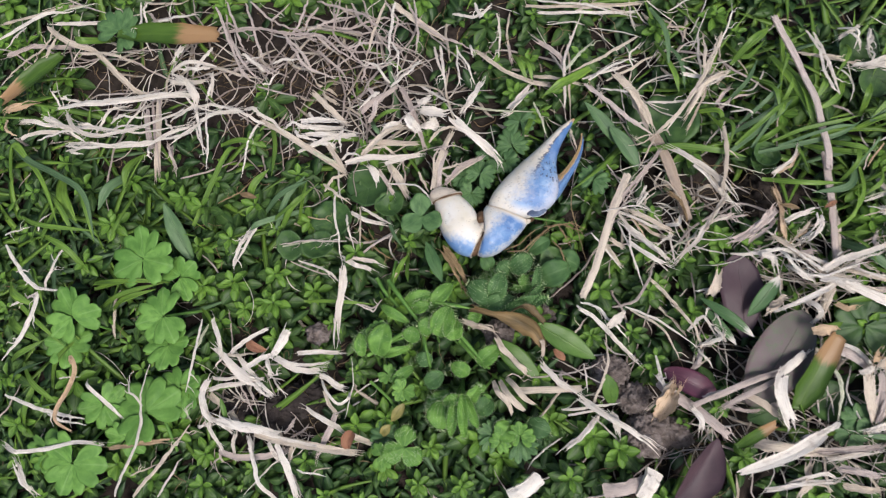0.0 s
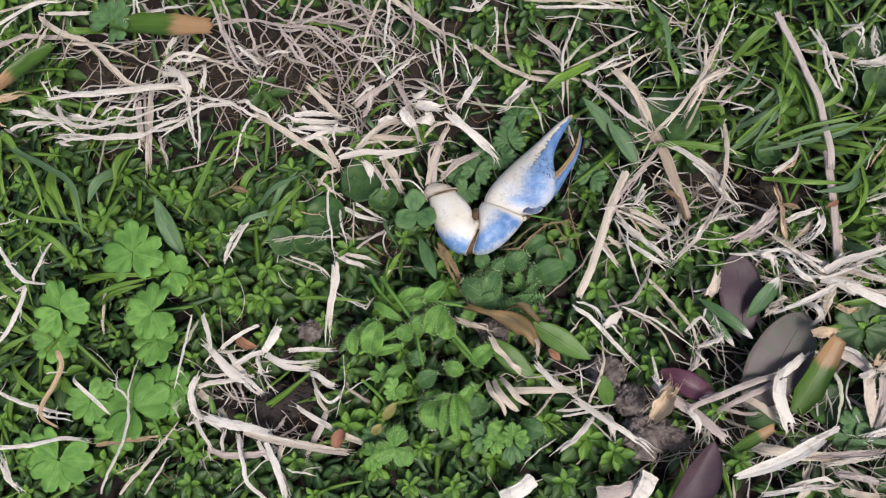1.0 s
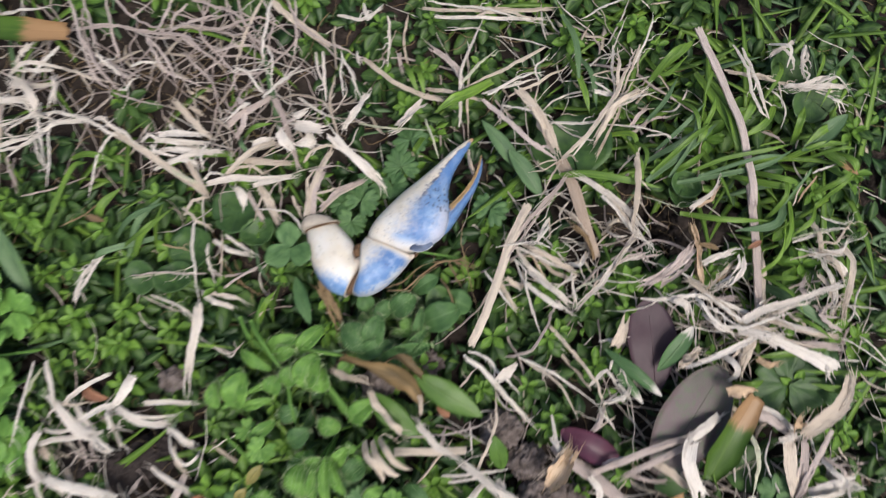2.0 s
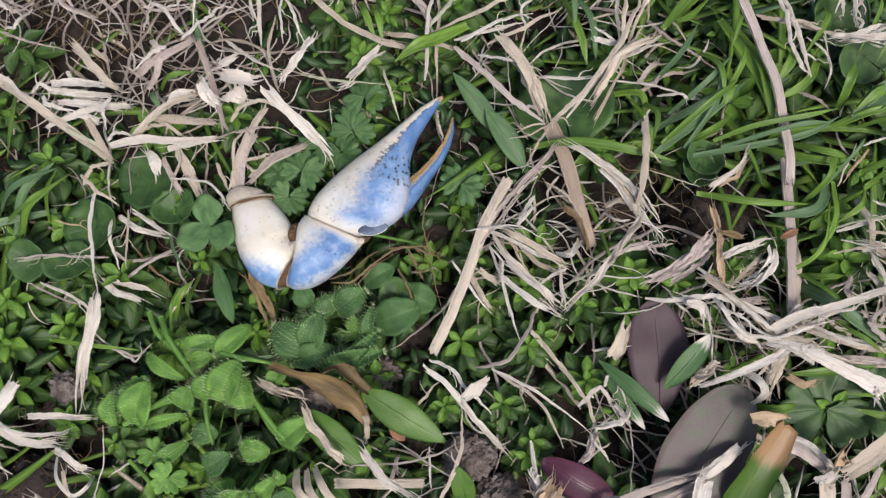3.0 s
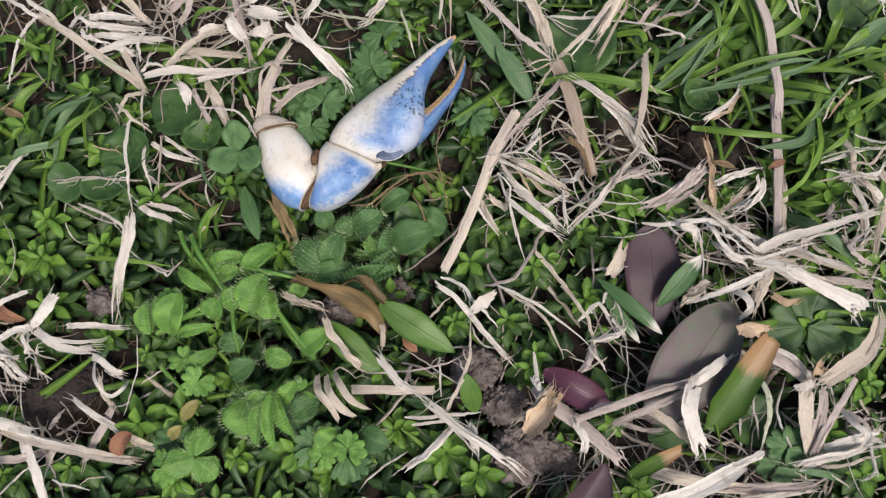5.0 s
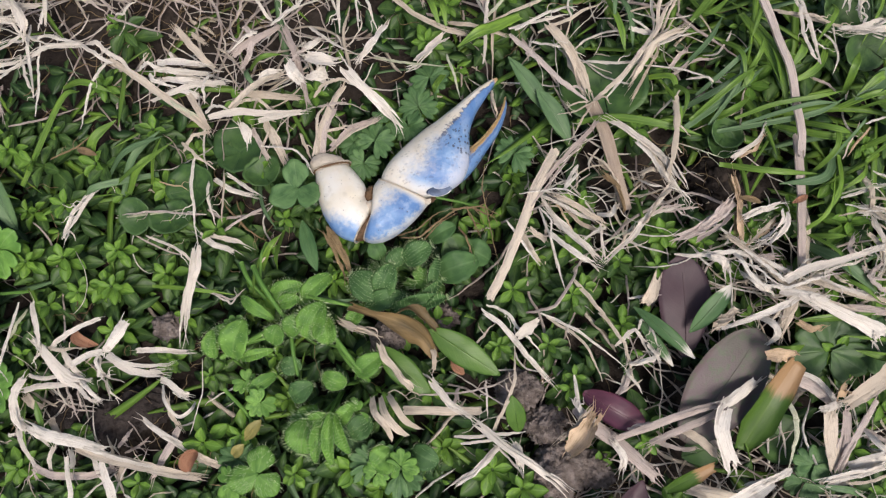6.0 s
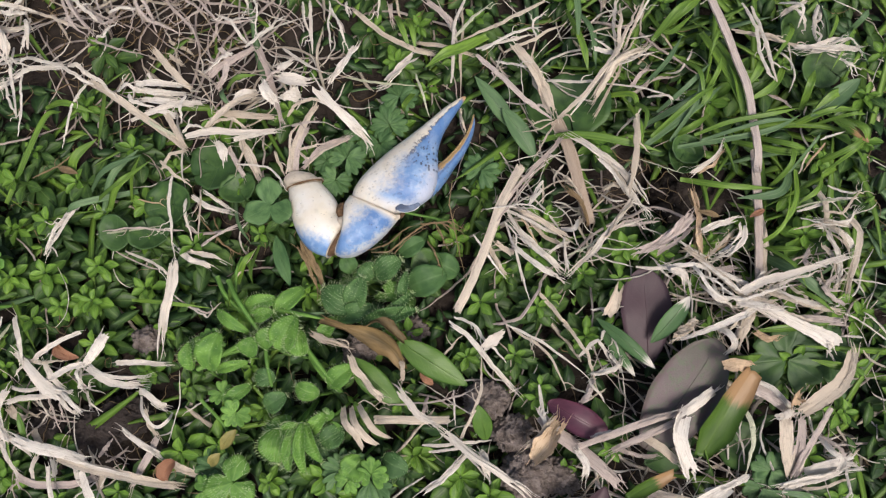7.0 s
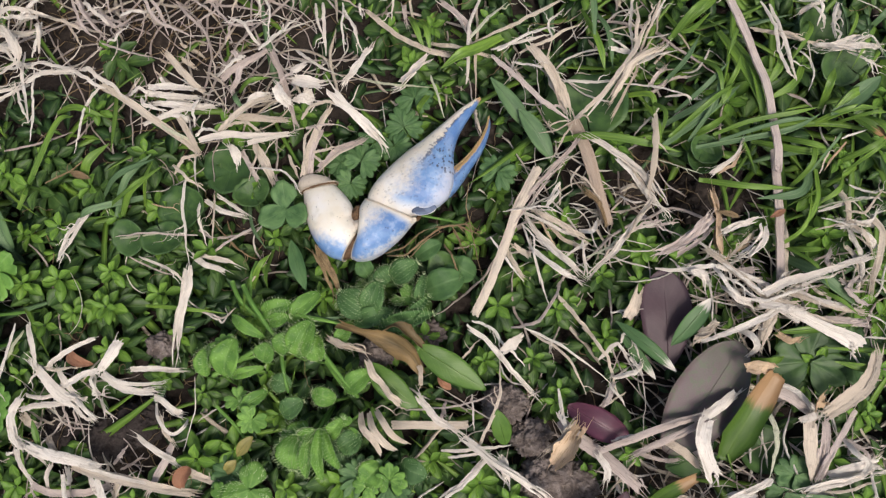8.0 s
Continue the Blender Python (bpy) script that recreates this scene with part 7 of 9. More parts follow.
ribbon_piece('grey', 9.0, (1.4, 2.0, 1.2), (-34.8, 54.7), (-32.2, 51.4), (-32.4, 46.2), (-34.6, 42.9))
dry_stem('white', 10.0, 1.40, (-31.0, 52.9), (-33.5, 50.7), (-38.1, 47.5))
ribbon_piece('grey', 9.0, (1.8, 2.2, 1.4), (-24.2, 54.9), (-21.4, 49.2), (-18.5, 41.5), (-16.4, 34.2))
ribbon_piece('white', 10.0, (2.6, 4.2, 3.0), (-22.4, 45.1), (-20.4, 42.0), (-18.0, 39.6))
dry_stem('grey', 10.0, 1.30, (-23.2, 44.1), (-19.1, 47.2), (-15.4, 51.4))
ribbon_piece('white', 10.0, (1.8, 3.0, 1.4), (-19.0, 48.5), (-16.8, 49.3), (-14.4, 51.2))
ribbon_piece('white', 10.0, (3.0, 4.6, 3.6), (-18.3, 46.5), (-14.2, 45.3), (-9.5, 44.7))
ribbon_piece('white', 9.0, (1.2, 3.2, 3.0), (-18.0, 41.3), (-15.0, 41.6), (-12.2, 41.2))
ribbon_piece('white', 9.0, (3.0, 2.0), (-14.2, 44.5), (-12.7, 41.2))
dry_stem('tan', 10.0, 1.20, (-15.2, 36.1), (-12.8, 39.0), (-8.8, 40.4), (-5.4, 40.0))
dry_stem('white', 9.0, 1.40, (-17.8, 54.7), (-14.3, 52.0), (-10.2, 49.5), (-5.1, 48.1))
ribbon_piece('tan', 10.0, (1.6, 2.8, 2.2), (-36.3, 31.9), (-32.2, 35.8), (-27.9, 39.3), (-22.7, 41.8))
ribbon_piece('white', 9.0, (1.8, 3.0, 1.8), (-30.1, 40.6), (-26.6, 41.8), (-23.5, 42.4))
ribbon_piece('tan', 9.0, (1.8, 2.6, 1.4), (-34.4, 36.9), (-27.4, 36.3), (-18.4, 36.1))
ribbon_piece('white', 10.0, (1.6, 2.4, 1.8, 1.0), (-41.4, 29.9), (-34.0, 31.4), (-26.5, 31.2), (-17.4, 32.3))
ribbon_piece('white', 9.0, (1.6, 1.4), (-29.1, 29.9), (-23.2, 30.9), (-17.8, 32.6))
dry_stem('tan', 9.0, 1.20, (-36.1, 34.5), (-28.5, 34.5), (-25.2, 32.3))
dry_stem('tan', 8.0, 1.00, (-34.0, 33.0), (-28.8, 32.3), (-24.8, 30.1))
dry_stem('white', 9.0, 1.20, (-42.8, 31.5), (-39.8, 32.9), (-35.3, 32.3))
ribbon_piece('tan', 6.0, (2.2, 3.4, 2.0), (-28.6, 30.7), (-25.1, 25.6), (-22.0, 19.6))
ribbon_piece('white', 7.0, (1.4, 3.4, 1.0), (-34.4, 29.9), (-32.2, 27.4), (-31.3, 23.6))
ribbon_piece('grey', 6.0, (1.6, 1.4), (-31.5, 28.6), (-28.8, 24.7), (-26.4, 20.5))
dry_stem('tan', 8.0, 1.20, (-18.8, 27.6), (-15.5, 21.1))
dry_stem('white', 9.0, 0.80, (-28.1, 23.6), (-19.3, 22.7), (-15.8, 19.8), (-14.1, 16.7))
dry_stem('tan', 8.0, 1.40, (-48.2, 21.9), (-45.3, 25.3), (-41.0, 27.0))
dry_stem('tan', 8.0, 1.20, (-48.4, 24.0), (-44.5, 21.2), (-39.5, 17.6))
ribbon_piece('tan', 9.0, (2.4, 2.2, 1.8), (-13.9, 20.9), (-12.9, 27.5), (-10.9, 33.8), (-7.9, 40.3))
ribbon_piece('grey', 9.0, (1.8, 1.6, 1.2), (-12.2, 21.7), (-11.7, 27.7), (-9.7, 34.1))
dry_stem('tan', 10.0, 1.00, (-11.4, 28.2), (-8.3, 27.8), (-5.0, 29.2))
dry_stem('tan', 9.0, 1.00, (-11.9, 27.0), (-8.8, 25.1), (-6.7, 27.9))
ribbon_piece('grey', 9.0, (1.2, 1.6, 1.2), (-10.6, 22.8), (-5.7, 27.5), (1.4, 31.5))
dry_stem('grey', 10.0, 0.90, (-13.7, 33.6), (-10.6, 34.0), (-7.0, 35.4))
dry_stem('tan', 10.0, 1.00, (-13.2, 22.4), (-13.6, 28.6), (-11.7, 35.2))
green_stem(11.0, 1.5, (-13.2, -13.3), (-7.8, -14.0), (-2.5, -15.0))
green_stem(10.0, 2.0, (-27.4, -6.4), (-24.1, -10.8), (-19.3, -17.1), (-17.0, -19.7))
green_stem(9.0, 1.9, (-33.6, -28.7), (-27.9, -25.2), (-21.8, -21.6), (-18.3, -20.0))
green_stem(9.0, 1.9, (-8.7, -19.6), (-2.8, -26.3), (2.6, -32.5))
green_stem(8.0, 1.6, (-17.4, -20.6), (-16.2, -25.9), (-14.7, -32.2))
green_stem(9.0, 1.4, (-18.3, -20.0), (-13.5, -19.6), (-9.3, -19.6))
dry_stem('white', 11.0, 1.12, (88.2, 3.4), (92.5, -0.8), (97.1, -4.3), (102.1, -6.3))
dry_stem('white', 12.0, 1.00, (92.1, -5.6), (97.7, -6.3), (103.3, -4.2), (109.4, -2.4))
dry_stem('tan', 11.0, 1.00, (94.8, -14.6), (97.6, -9.9), (100.6, -4.7), (102.9, -0.3))
dry_stem('white', 12.0, 1.00, (96.0, -7.7), (102.1, -8.8), (107.7, -7.8))
dry_stem('white', 11.0, 1.00, (104.4, -2.8), (108.3, -4.9), (113.8, -6.9), (118.2, -7.3))
dry_stem('tan', 11.0, 0.88, (97.6, -16.1), (99.3, -11.5), (102.1, -7.4))
dry_stem('white', 12.0, 0.88, (86.5, -0.2), (91.0, -2.5), (94.4, -5.0), (98.8, -6.5))
dry_stem('white', 11.0, 0.88, (101.5, -5.2), (106.0, -2.7), (111.7, 0.1), (117.3, 1.4))
dry_stem('tan', 10.0, 0.88, (105.4, -7.3), (109.9, -9.4), (115.4, -10.8))
dry_stem('white', 10.0, 0.75, (92.4, -13.6), (96.4, -11.7), (99.8, -8.9))
dry_stem('grey', 9.0, 1.00, (107.7, 0.9), (108.4, -2.5), (108.9, -4.8))


# ---- single leaves ----
def leaf_blade(path, half, cup, roll=0.0, fold=0.0, thick=0.12, across=10, wavy=0.0, seed=0.0):
    """A thin leaf along a path. cup: how far the edges bend up; fold: a crease along the midrib; wavy: unevenness of the edges."""
    verts, faces, uvs = [], [], []
    n = len(path)
    for layer in (0, 1):
        for i, c in enumerate(path):
            s = i / (n - 1)
            d = (path[min(i + 1, n - 1)] - path[max(i - 1, 0)]).normalized()
            side = d.cross(Vector((0, 0, 1)))
            side = side.normalized() if side.length > 1e-4 else Vector((1, 0, 0))
            up = side.cross(d)
            q = Matrix.Rotation(roll, 3, d)
            side, up = q @ side, q @ up
            h = half(s)
            for j in range(across + 1):
                x = 2 * j / across - 1
                lift = cup * h * x * x + fold * h * abs(x) + wavy * h * abs(x) * noise.noise(Vector((s * 5, x * 1.3, seed)))
                verts.append(c + side * (h * x) + up * (lift - thick * layer))
                uvs.append((s, 0.5 + 0.5 * x))
        off = layer * n * (across + 1)
        for i in range(n - 1):
            for j in range(across):
                p = off + i * (across + 1) + j
                f = (p, p + across + 1, p + across + 2, p + 1)
                faces.append(f[::-1] if layer else f)
    m, w = n * (across + 1), across + 1
    rim = [j for j in range(across)] + [i * w + across for i in range(n - 1)] + [(n - 1) * w + j for j in range(across, 0, -1)] + [i * w for i in range(n - 1, 0, -1)]
    for p, r in zip(rim, rim[1:] + rim[:1]):
        faces.append((p, p + m, r + m, r))
    return verts, faces, uvs


def simple_leaf(name, label, mat, x0, y0, x1, y1, width, z0, z1, arch=1.5, belly=0.45, cup=0.18, roll=0.0, bend=0.0, full=0.75):
    """A whole-edged leaf from its base (x0, y0) to its tip."""
    a0, b0 = Vector((x0, y0, z0)), Vector((x1, y1, z1))
    side = Vector((y1 - y0, x0 - x1, 0)).normalized()
    path = []
    for i in range(19):
        s = i / 18
        path.append(a0.lerp(b0, s) + Vector((0, 0, arch * math.sin(math.pi * s))) + side * (bend * math.sin(math.pi * s)))
    ex = math.log(0.5) / math.log(belly)
    seed = rnd.random() * 50
    half = lambda s: width * 0.5 * max(0.03, math.sin(math.pi * min(0.999, max(0.001, s)) ** ex)) ** full * (1 + 0.05 * noise.noise(Vector((s * 6, seed, 0))))
    verts, faces, uvs = leaf_blade(path, half, 0.6 * cup, roll, 0.45 * cup, wavy=0.10, seed=seed)
    wave = [v + Vector((0, 0, 0.5 * noise.noise(Vector((v.x * 0.15, v.y * 0.15, seed))))) for v in verts]
    verts, base = centred(wave)
    ob = thing(name, None, label, "leaf", "", base)
    part("blade", mesh_of("blade", verts, faces, uvs, mat), ob)
    rib = [p + Vector((0, 0, 0.02 + 0.5 * noise.noise(Vector((p.x * 0.15, p.y * 0.15, seed))))) - base for p in path[:16]]
    part("midrib", mesh_of("midrib", *ribbon(rib, lambda s: 0.17 * (1.1 - s), 0.10, ring=6), mat), ob)
    return ob


def polar_leaf(radius, outline, notch, cup, seed, mat, name, fold=0.12):
    """A leaf round its stalk's top: outline(angle) times radius; the gap lies at the back."""
    na, nr = 60, 7
    verts, uvs, faces = [Vector((0, 0, 1.1 * noise.noise(Vector((0, 0, seed)))))], [(0.0, 0.5)], []
    span = math.pi - notch
    for layer in (0, 1):
        for i in range(1, nr + 1):
            for j in range(na + 1):
                g = -span + 2 * span * j / na
                r = radius * outline(g) * i / nr
                x, y = r * math.cos(g), r * math.sin(g)
                z = cup * (r / radius) ** 2 + 1.1 * noise.noise(Vector((x * 0.13, y * 0.13, seed))) + fold * radius * math.cos(3 * g) * (r / radius) + 0.35 * fold * radius * math.cos(10 * g) * (r / radius) ** 2
                verts.append(Vector((x, y, z - 0.22 * layer)))
                uvs.append((i / nr, 0.5 + 0.5 * math.sin(g * 1.5)))
        off = 1 + layer * nr * (na + 1)
        for i in range(nr):
            for j in range(na):
                if i == 0:
                    f = (0, off + j, off + j + 1)
                else:
                    p = off + (i - 1) * (na + 1) + j
                    f = (p, p + na + 1, p + na + 2, p + 1)
                faces.append(f if layer == 0 else f[::-1])
    rim0, rim1 = 1 + (nr - 1) * (na + 1), 1 + (2 * nr - 1) * (na + 1)
    for j in range(na):
        faces.append((rim0 + j, rim1 + j, rim1 + j + 1, rim0 + j + 1))
    return mesh_of(name, verts, faces, uvs, mat)


def lobes3(g):
    """Three lobes with rounded teeth."""
    k = abs(math.cos(1.5 * g)) ** 0.6
    return (0.3 + 0.72 * k) * (0.93 + 0.09 * abs(math.cos(4.5 * g)) ** 0.6) * (1.0 - 0.06 * abs(g) / math.pi)


def lobes5(g):
    k = abs(math.cos(2.5 * g)) ** 0.5
    return (0.42 + 0.58 * k) * (1 + 0.09 * math.cos(15 * g))


def whole(g):
    return 1.0 - 0.10 * math.cos(2 * g) + 0.02 * math.cos(9 * g)


def leaflet_mesh(radius, lobes, seed, mat, reach):
    """A fan-shaped leaflet, narrow at its base, with rounded lobes along the outer edge."""
    na, nr, verts, uvs, faces = 44, 7, [], [], []
    for layer in (0, 1):
        for i in range(nr + 1):
            for j in range(na + 1):
                q = 2 * j / na - 1
                lobe = abs(math.cos(math.pi * 0.5 * lobes * q)) if lobes % 2 else abs(math.sin(math.pi * 0.5 * lobes * q))
                fine = abs(math.cos(math.pi * 1.5 * lobes * q + 0.4))
                r = radius * ((0.64 + 0.31 * lobe ** 0.5 if reach > 0.7 else 0.46 + 0.48 * lobe ** 0.7) + 0.05 * fine ** 0.6) * (1 - 0.42 * abs(q) ** 5) * (1 - 0.10 * q * q)
                r *= 0.06 + 0.94 * i / nr
                g = reach * q * (0.75 + 0.25 * i / nr)
                x, y = r * math.cos(g), r * math.sin(g)
                z = 0.9 * noise.noise(Vector((x * 0.2, y * 0.2, seed))) - 0.10 * radius * (r / radius) ** 2 + 0.07 * radius * abs(q) * i / nr + 0.025 * radius * math.cos(math.pi * lobes * q) * i / nr
                verts.append(Vector((x, y, z - 0.18 * layer)))
                uvs.append((i / nr, 0.5 + 0.5 * q))
        off = layer * (nr + 1) * (na + 1)
        for i in range(nr):
            for j in range(na):
                p = off + i * (na + 1) + j
                f = (p, p + na + 1, p + na + 2, p + 1)
                faces.append(f if layer == 0 else f[::-1])
    m = (nr + 1) * (na + 1)
    rim = [nr * (na + 1) + j for j in range(na + 1)]
    ring = [i * (na + 1) for i in range(nr)] + rim + [i * (na + 1) + na for i in range(nr - 1, -1, -1)]
    for a0, b0 in zip(ring, ring[1:]):
        faces.append((a0, a0 + m, b0 + m, b0))
    return mesh_of("leaflet", verts, faces, uvs, mat)


def trefoil(name, label, mat, x, y, z, radius, turn, tilt=10.0, stem_mat=None, swings=(0, 108, -108), reach=1.08):
    """A leaf of three lobed leaflets on one stalk."""
    ob = tagged(new(name), label, "leaf", name.replace("_", " ") + "s")
    ob.matrix_world = pose(x * MM, y * MM, z * MM, rnd.uniform(-tilt, tilt), rnd.uniform(-tilt, tilt), turn)
    seed = rnd.random() * 70
    for k, swing in enumerate(swings):
        lf = part("leaflet", leaflet_mesh(radius * rnd.uniform(0.88, 1.06), 3, seed + 9 * k, mat, reach), ob)
        lf.matrix_basis = pose(0, 0, 0.25 * k * MM, rnd.uniform(-10, 10), rnd.uniform(-14, 4), swing + rnd.uniform(-9, 9))
    part("stalk", stalk("stalk", (0, 0, -0.3), (-radius * 0.8, rnd.uniform(-2, 2), -z - 6), 0.9, stem_mat or mat), ob)
    return ob


def stalk(name, p0, p1, width, mat, sag=1.0):
    path = [Vector(p0).lerp(Vector(p1), i / 8) + Vector((0, 0, sag * math.sin(math.pi * i / 8))) for i in range(9)]
    return mesh_of(name, *ribbon(path, lambda s: width * 0.5, width * 0.45, ring=6), mat)


def stalked_leaf(name, label, mat, shape, x, y, z, radius, turn, tilt=8.0, notch=0.25, cup=1.6, hairy=0, stem_mat=None, fold=0.12):
    """A lobed or round leaf on its own stalk from the ground."""
    ob = tagged(new(name), label, "leaf", name.replace("_", " ") + "s")
    ob.matrix_world = pose(x * MM, y * MM, z * MM, rnd.uniform(-tilt, tilt), rnd.uniform(-tilt, tilt), turn)
    seed = rnd.random() * 70
    blade = part("blade", polar_leaf(radius, shape, notch, cup, seed, mat, "blade", fold), ob)
    part("stalk", stalk("stalk", (0, 0, -0.3), (-radius * 0.9, rnd.uniform(-2, 2), -z - 6), 0.9, stem_mat or mat), ob)
    if hairy:
        part("hairs", hairs(blade.data, hairy, seed), blade, "fine pale bristles")
    return ob


def hairs(me, count, seed, all_round=False):
    r = random.Random(int(seed * 100))
    verts, faces, uvs = [], [], []
    n = len(me.vertices) // 2
    for _ in range(count):
        v = me.vertices[r.randrange(2 * n) if all_round else r.randrange(n // 3, n)]
        c = v.co / MM
        out = Vector((c.x, c.y, 0)).normalized() * 0.8 + Vector((r.uniform(-0.4, 0.4), r.uniform(-0.4, 0.4), r.uniform(0.3, 1.0)))
        tip = c + out.normalized() * r.uniform(0.8, 1.6)
        s = out.orthogonal().normalized() * 0.036
        q = out.normalized().cross(s)
        k = len(verts)
        verts += [c + s, c - s * 0.5 + q, c - s * 0.5 - q, tip]
        uvs += [(0, 0)] * 4
        faces += [(k, k + 1, k + 3), (k + 1, k + 2, k + 3), (k + 2, k, k + 3)]
    return mesh_of("hairs", verts, faces, uvs, HAIR, False)


# broad purple and greyish leaves
simple_leaf("purple_leaf", "dull purple oval leaf among dry straw", PURPLE, 78.1, -23.5, 75.9, 0.8, 12.8, 2, 5, 1.2, 0.58, 0.08, full=0.55)
simple_leaf("grey_leaf", "large greyish purple leaf speckled green", DUSK, 76.5, -42.8, 93.7, -16.4, 15.6, 6, 7, 1.0, 0.52, 0.05, full=0.5)
simple_leaf("plum_leaf", "small folded plum red leaf", PLUM, 53.3, -32.8, 67.7, -40.1, 7.0, 5, 5, 2.0, 0.5, 0.35, full=0.55)
simple_leaf("purple_leaf", "long purple leaf between clods and straw", PURPLE, 54.6, -70.6, 67.1, -51.9, 12.0, 4, 6, 1.5, 0.5, 0.6, roll=0.35)
# narrow green leaves
simple_leaf("narrow_leaf", "bright green pointed leaf with a brown base", WILLOW, 16.6, -19.6, 33.4, -29.6, 6.8, 10, 7, 1.0, 0.45, 0.15)
simple_leaf("narrow_leaf", "green pointed leaf under a dry blade", WILLOW, 3.8, -23.9, 17.4, -35.4, 6.3, 8, 6, 1.0, 0.5, 0.12)
simple_leaf("narrow_leaf", "small upright green leaf beside a clod", WILLOW, 38.6, -43.2, 36.1, -33.9, 4.8, 3, 9, 0.8, 0.5, 0.2)
simple_leaf("thin_leaf", "narrow green leaf beside the claw", CLOVER, -16.1, 5.3, -11.1, -7.1, 3.8, 8, 10, 0.8, 0.5, 0.2)
simple_leaf("frost_leaf", "blue-green leaf with a dry white tip", FROST, 64.3, -12.1, 77.6, -23.4, 3.3, 7, 10, 1.5, 0.5, 0.3)
simple_leaf("frost_leaf", "short blue-green leaf with a frayed dry tip", FROST, 64.9, -14.3, 73.9, -25.7, 2.7, 6, 6, 1.0, 0.5, 0.3)
simple_leaf("narrow_leaf", "green leaf with a white streak over a purple leaf", FROST, 77.6, -17.5, 86.1, -6.0, 4.5, 6, 9, 1.0, 0.5, 0.25)
dying_leaf("broad green grass leaf with a tan dead tip", 5, 11, 7.4, 89.6, -44.3, 97.7, -21.6, 2.0)
dying_leaf("curled leaf turning from green to orange", 5, 8, 3.4, 72.4, -54.5, 81.6, -45.9, 1.5)
simple_leaf("grass_leaf", "grey-green broad grass leaf", BLUE_GRASS, 32.5, 47.7, 43.2, 34.6, 4.3, 9, 6, 1.5, 0.55, 0.3)
simple_leaf("grass_leaf", "grey-green broad grass leaf", BLUE_GRASS, 39.7, 39.8, 48.7, 27.4, 4.8, 9, 6, 1.5, 0.5, 0.3)
simple_leaf("grass_leaf", "grey-green broad grass leaf", BLUE_GRASS, -90.1, 0.5, -98.3, 18.2, 5.5, 4, 9, 1.0, 0.45, 0.3)
dying_leaf("broad green grass leaf with a frayed tan end", 6, 7, 6.5, -137.7, 70.2, -154.4, 50.7, 2.5)
dying_leaf("broad dull green grass leaf with a torn brown end", 6, 8, 6.8, -120.0, 76.4, -82.9, 72.1, -1.5)
simple_leaf("grass_leaf", "broad bluish grass leaf", BLUE_GRASS, 117.0, 40.4, 127.8, 49.5, 4.6, 6, 9, 1.0, 0.5, 0.25)
simple_leaf("grass_leaf", "yellowing narrow grass leaf over straw", TIPPED, 120.5, 40.8, 129.7, 33.5, 2.7, 7, 8, 1.0, 0.5, 0.25)
simple_leaf("grass_leaf", "pale green grass leaf among straw", GRASS, 101.9, -13.7, 119.3, -11.1, 1.8, 6, 8, 1.0, 0.5, 0.2)
simple_leaf("dark_leaf", "dark green leaf low under straw", ROUND, 96.0, -37.4, 106.5, -46.3, 12.1, -1, 0, 1.0, 0.5, 0.15)
simple_leaf("dark_leaf", "dark green leaf low under straw", ROUND, 77.6, -47.2, 86.7, -42.6, 8.0, 1, 3, 1.0, 0.5, 0.15)
# papery flakes and curled dead pieces
paper_piece("papery_flake", "pale papery seed flake standing among straw", STRAW["tan"], 3.5, 9, 0.36, 0.7, (66.1, -11.7), (67.3, -7.9), (69.7, -2.0))
paper_piece("papery_flake", "small white papery flake on a dry stem", STRAW["white"], 2.9, 11, 0.2, 0.3, (36.6, -20.7), (39.0, -18.2), (42.3, -15.7))
withered = lambda s: min(1.0, 0.42 + 1.5 * s) * (1.0 if s < 0.45 else 0.30 + 0.70 * max(0.0, 1 - (s - 0.45) / 0.3) ** 1.2)
paper_piece("dead_leaf", "tan and brown withered leaf bent over the weeds", OLIVE, 5.4, 12, 0.08, 0.45, (18.4, -26.4), (15.2, -21.2), (9.3, -18.2), (3.3, -16.6), (-3.2, -14.9), shape=withered, crease=0.9, roll=-0.5)
paper_piece("dead_leaf", "ochre lip of a withered leaf folded over a clod", OLIVE, 3.4, 14.5, 0.12, 0.9, (18.4, -19.8), (14.8, -16.9), (11.8, -15.1), (8.5, -16.5), shape=withered, crease=0.8, roll=0.6)
# pale lobed leaves
for x, y, z, r, turn in (
        (-103.6, 0.8, 9, 11.0, 100), (-124.9, -16.8, 9, 10.2, 120), (-95.6, -17.0, 10, 9.6, 200), (-92.5, -4.7, 7, 7.6, 40), (-94.3, -25.4, 8, 8.4, 260),
        (-100.6, -45.7, 7, 11.5, 140), (-121.2, -60.3, 9, 11.5, 250), (-115.4, -43.5, 5, 8.8, 300), (-91.0, -39.0, 6, 8.8, 30), (-128.0, -25.4, 6, 7.6, 280), (-107.4, -53.5, 5, 7.5, 60), (-132.2, -57.9, 5, 7.5, 160)):
    trefoil("lobed_leaf", "pale green leaf of three lobed leaflets", LOBED, x, y, z, 1.0 * r, turn, 14)
stalked_leaf("clover_leaf", "soft green three-lobed leaf touching the claw", CLOVER, lobes3, -17.1, 12.6, 11, 6.7, 215, 5, fold=0.06)
trefoil("clover_leaf", "small dark lobed leaf", ROUND, 110.7, -20.2, 4, 9.5, 80)
trefoil("clover_leaf", "small dark lobed leaf", ROUND, 120.6, -17.9, 3, 8.0, 20)
trefoil("clover_leaf", "small bright lobed leaf", CLOVER, 105.6, -46.3, 6, 5.2, 60)
trefoil("clover_leaf", "small bright lobed leaf", CLOVER, 104.0, -50.5, 5, 5.0, 200)
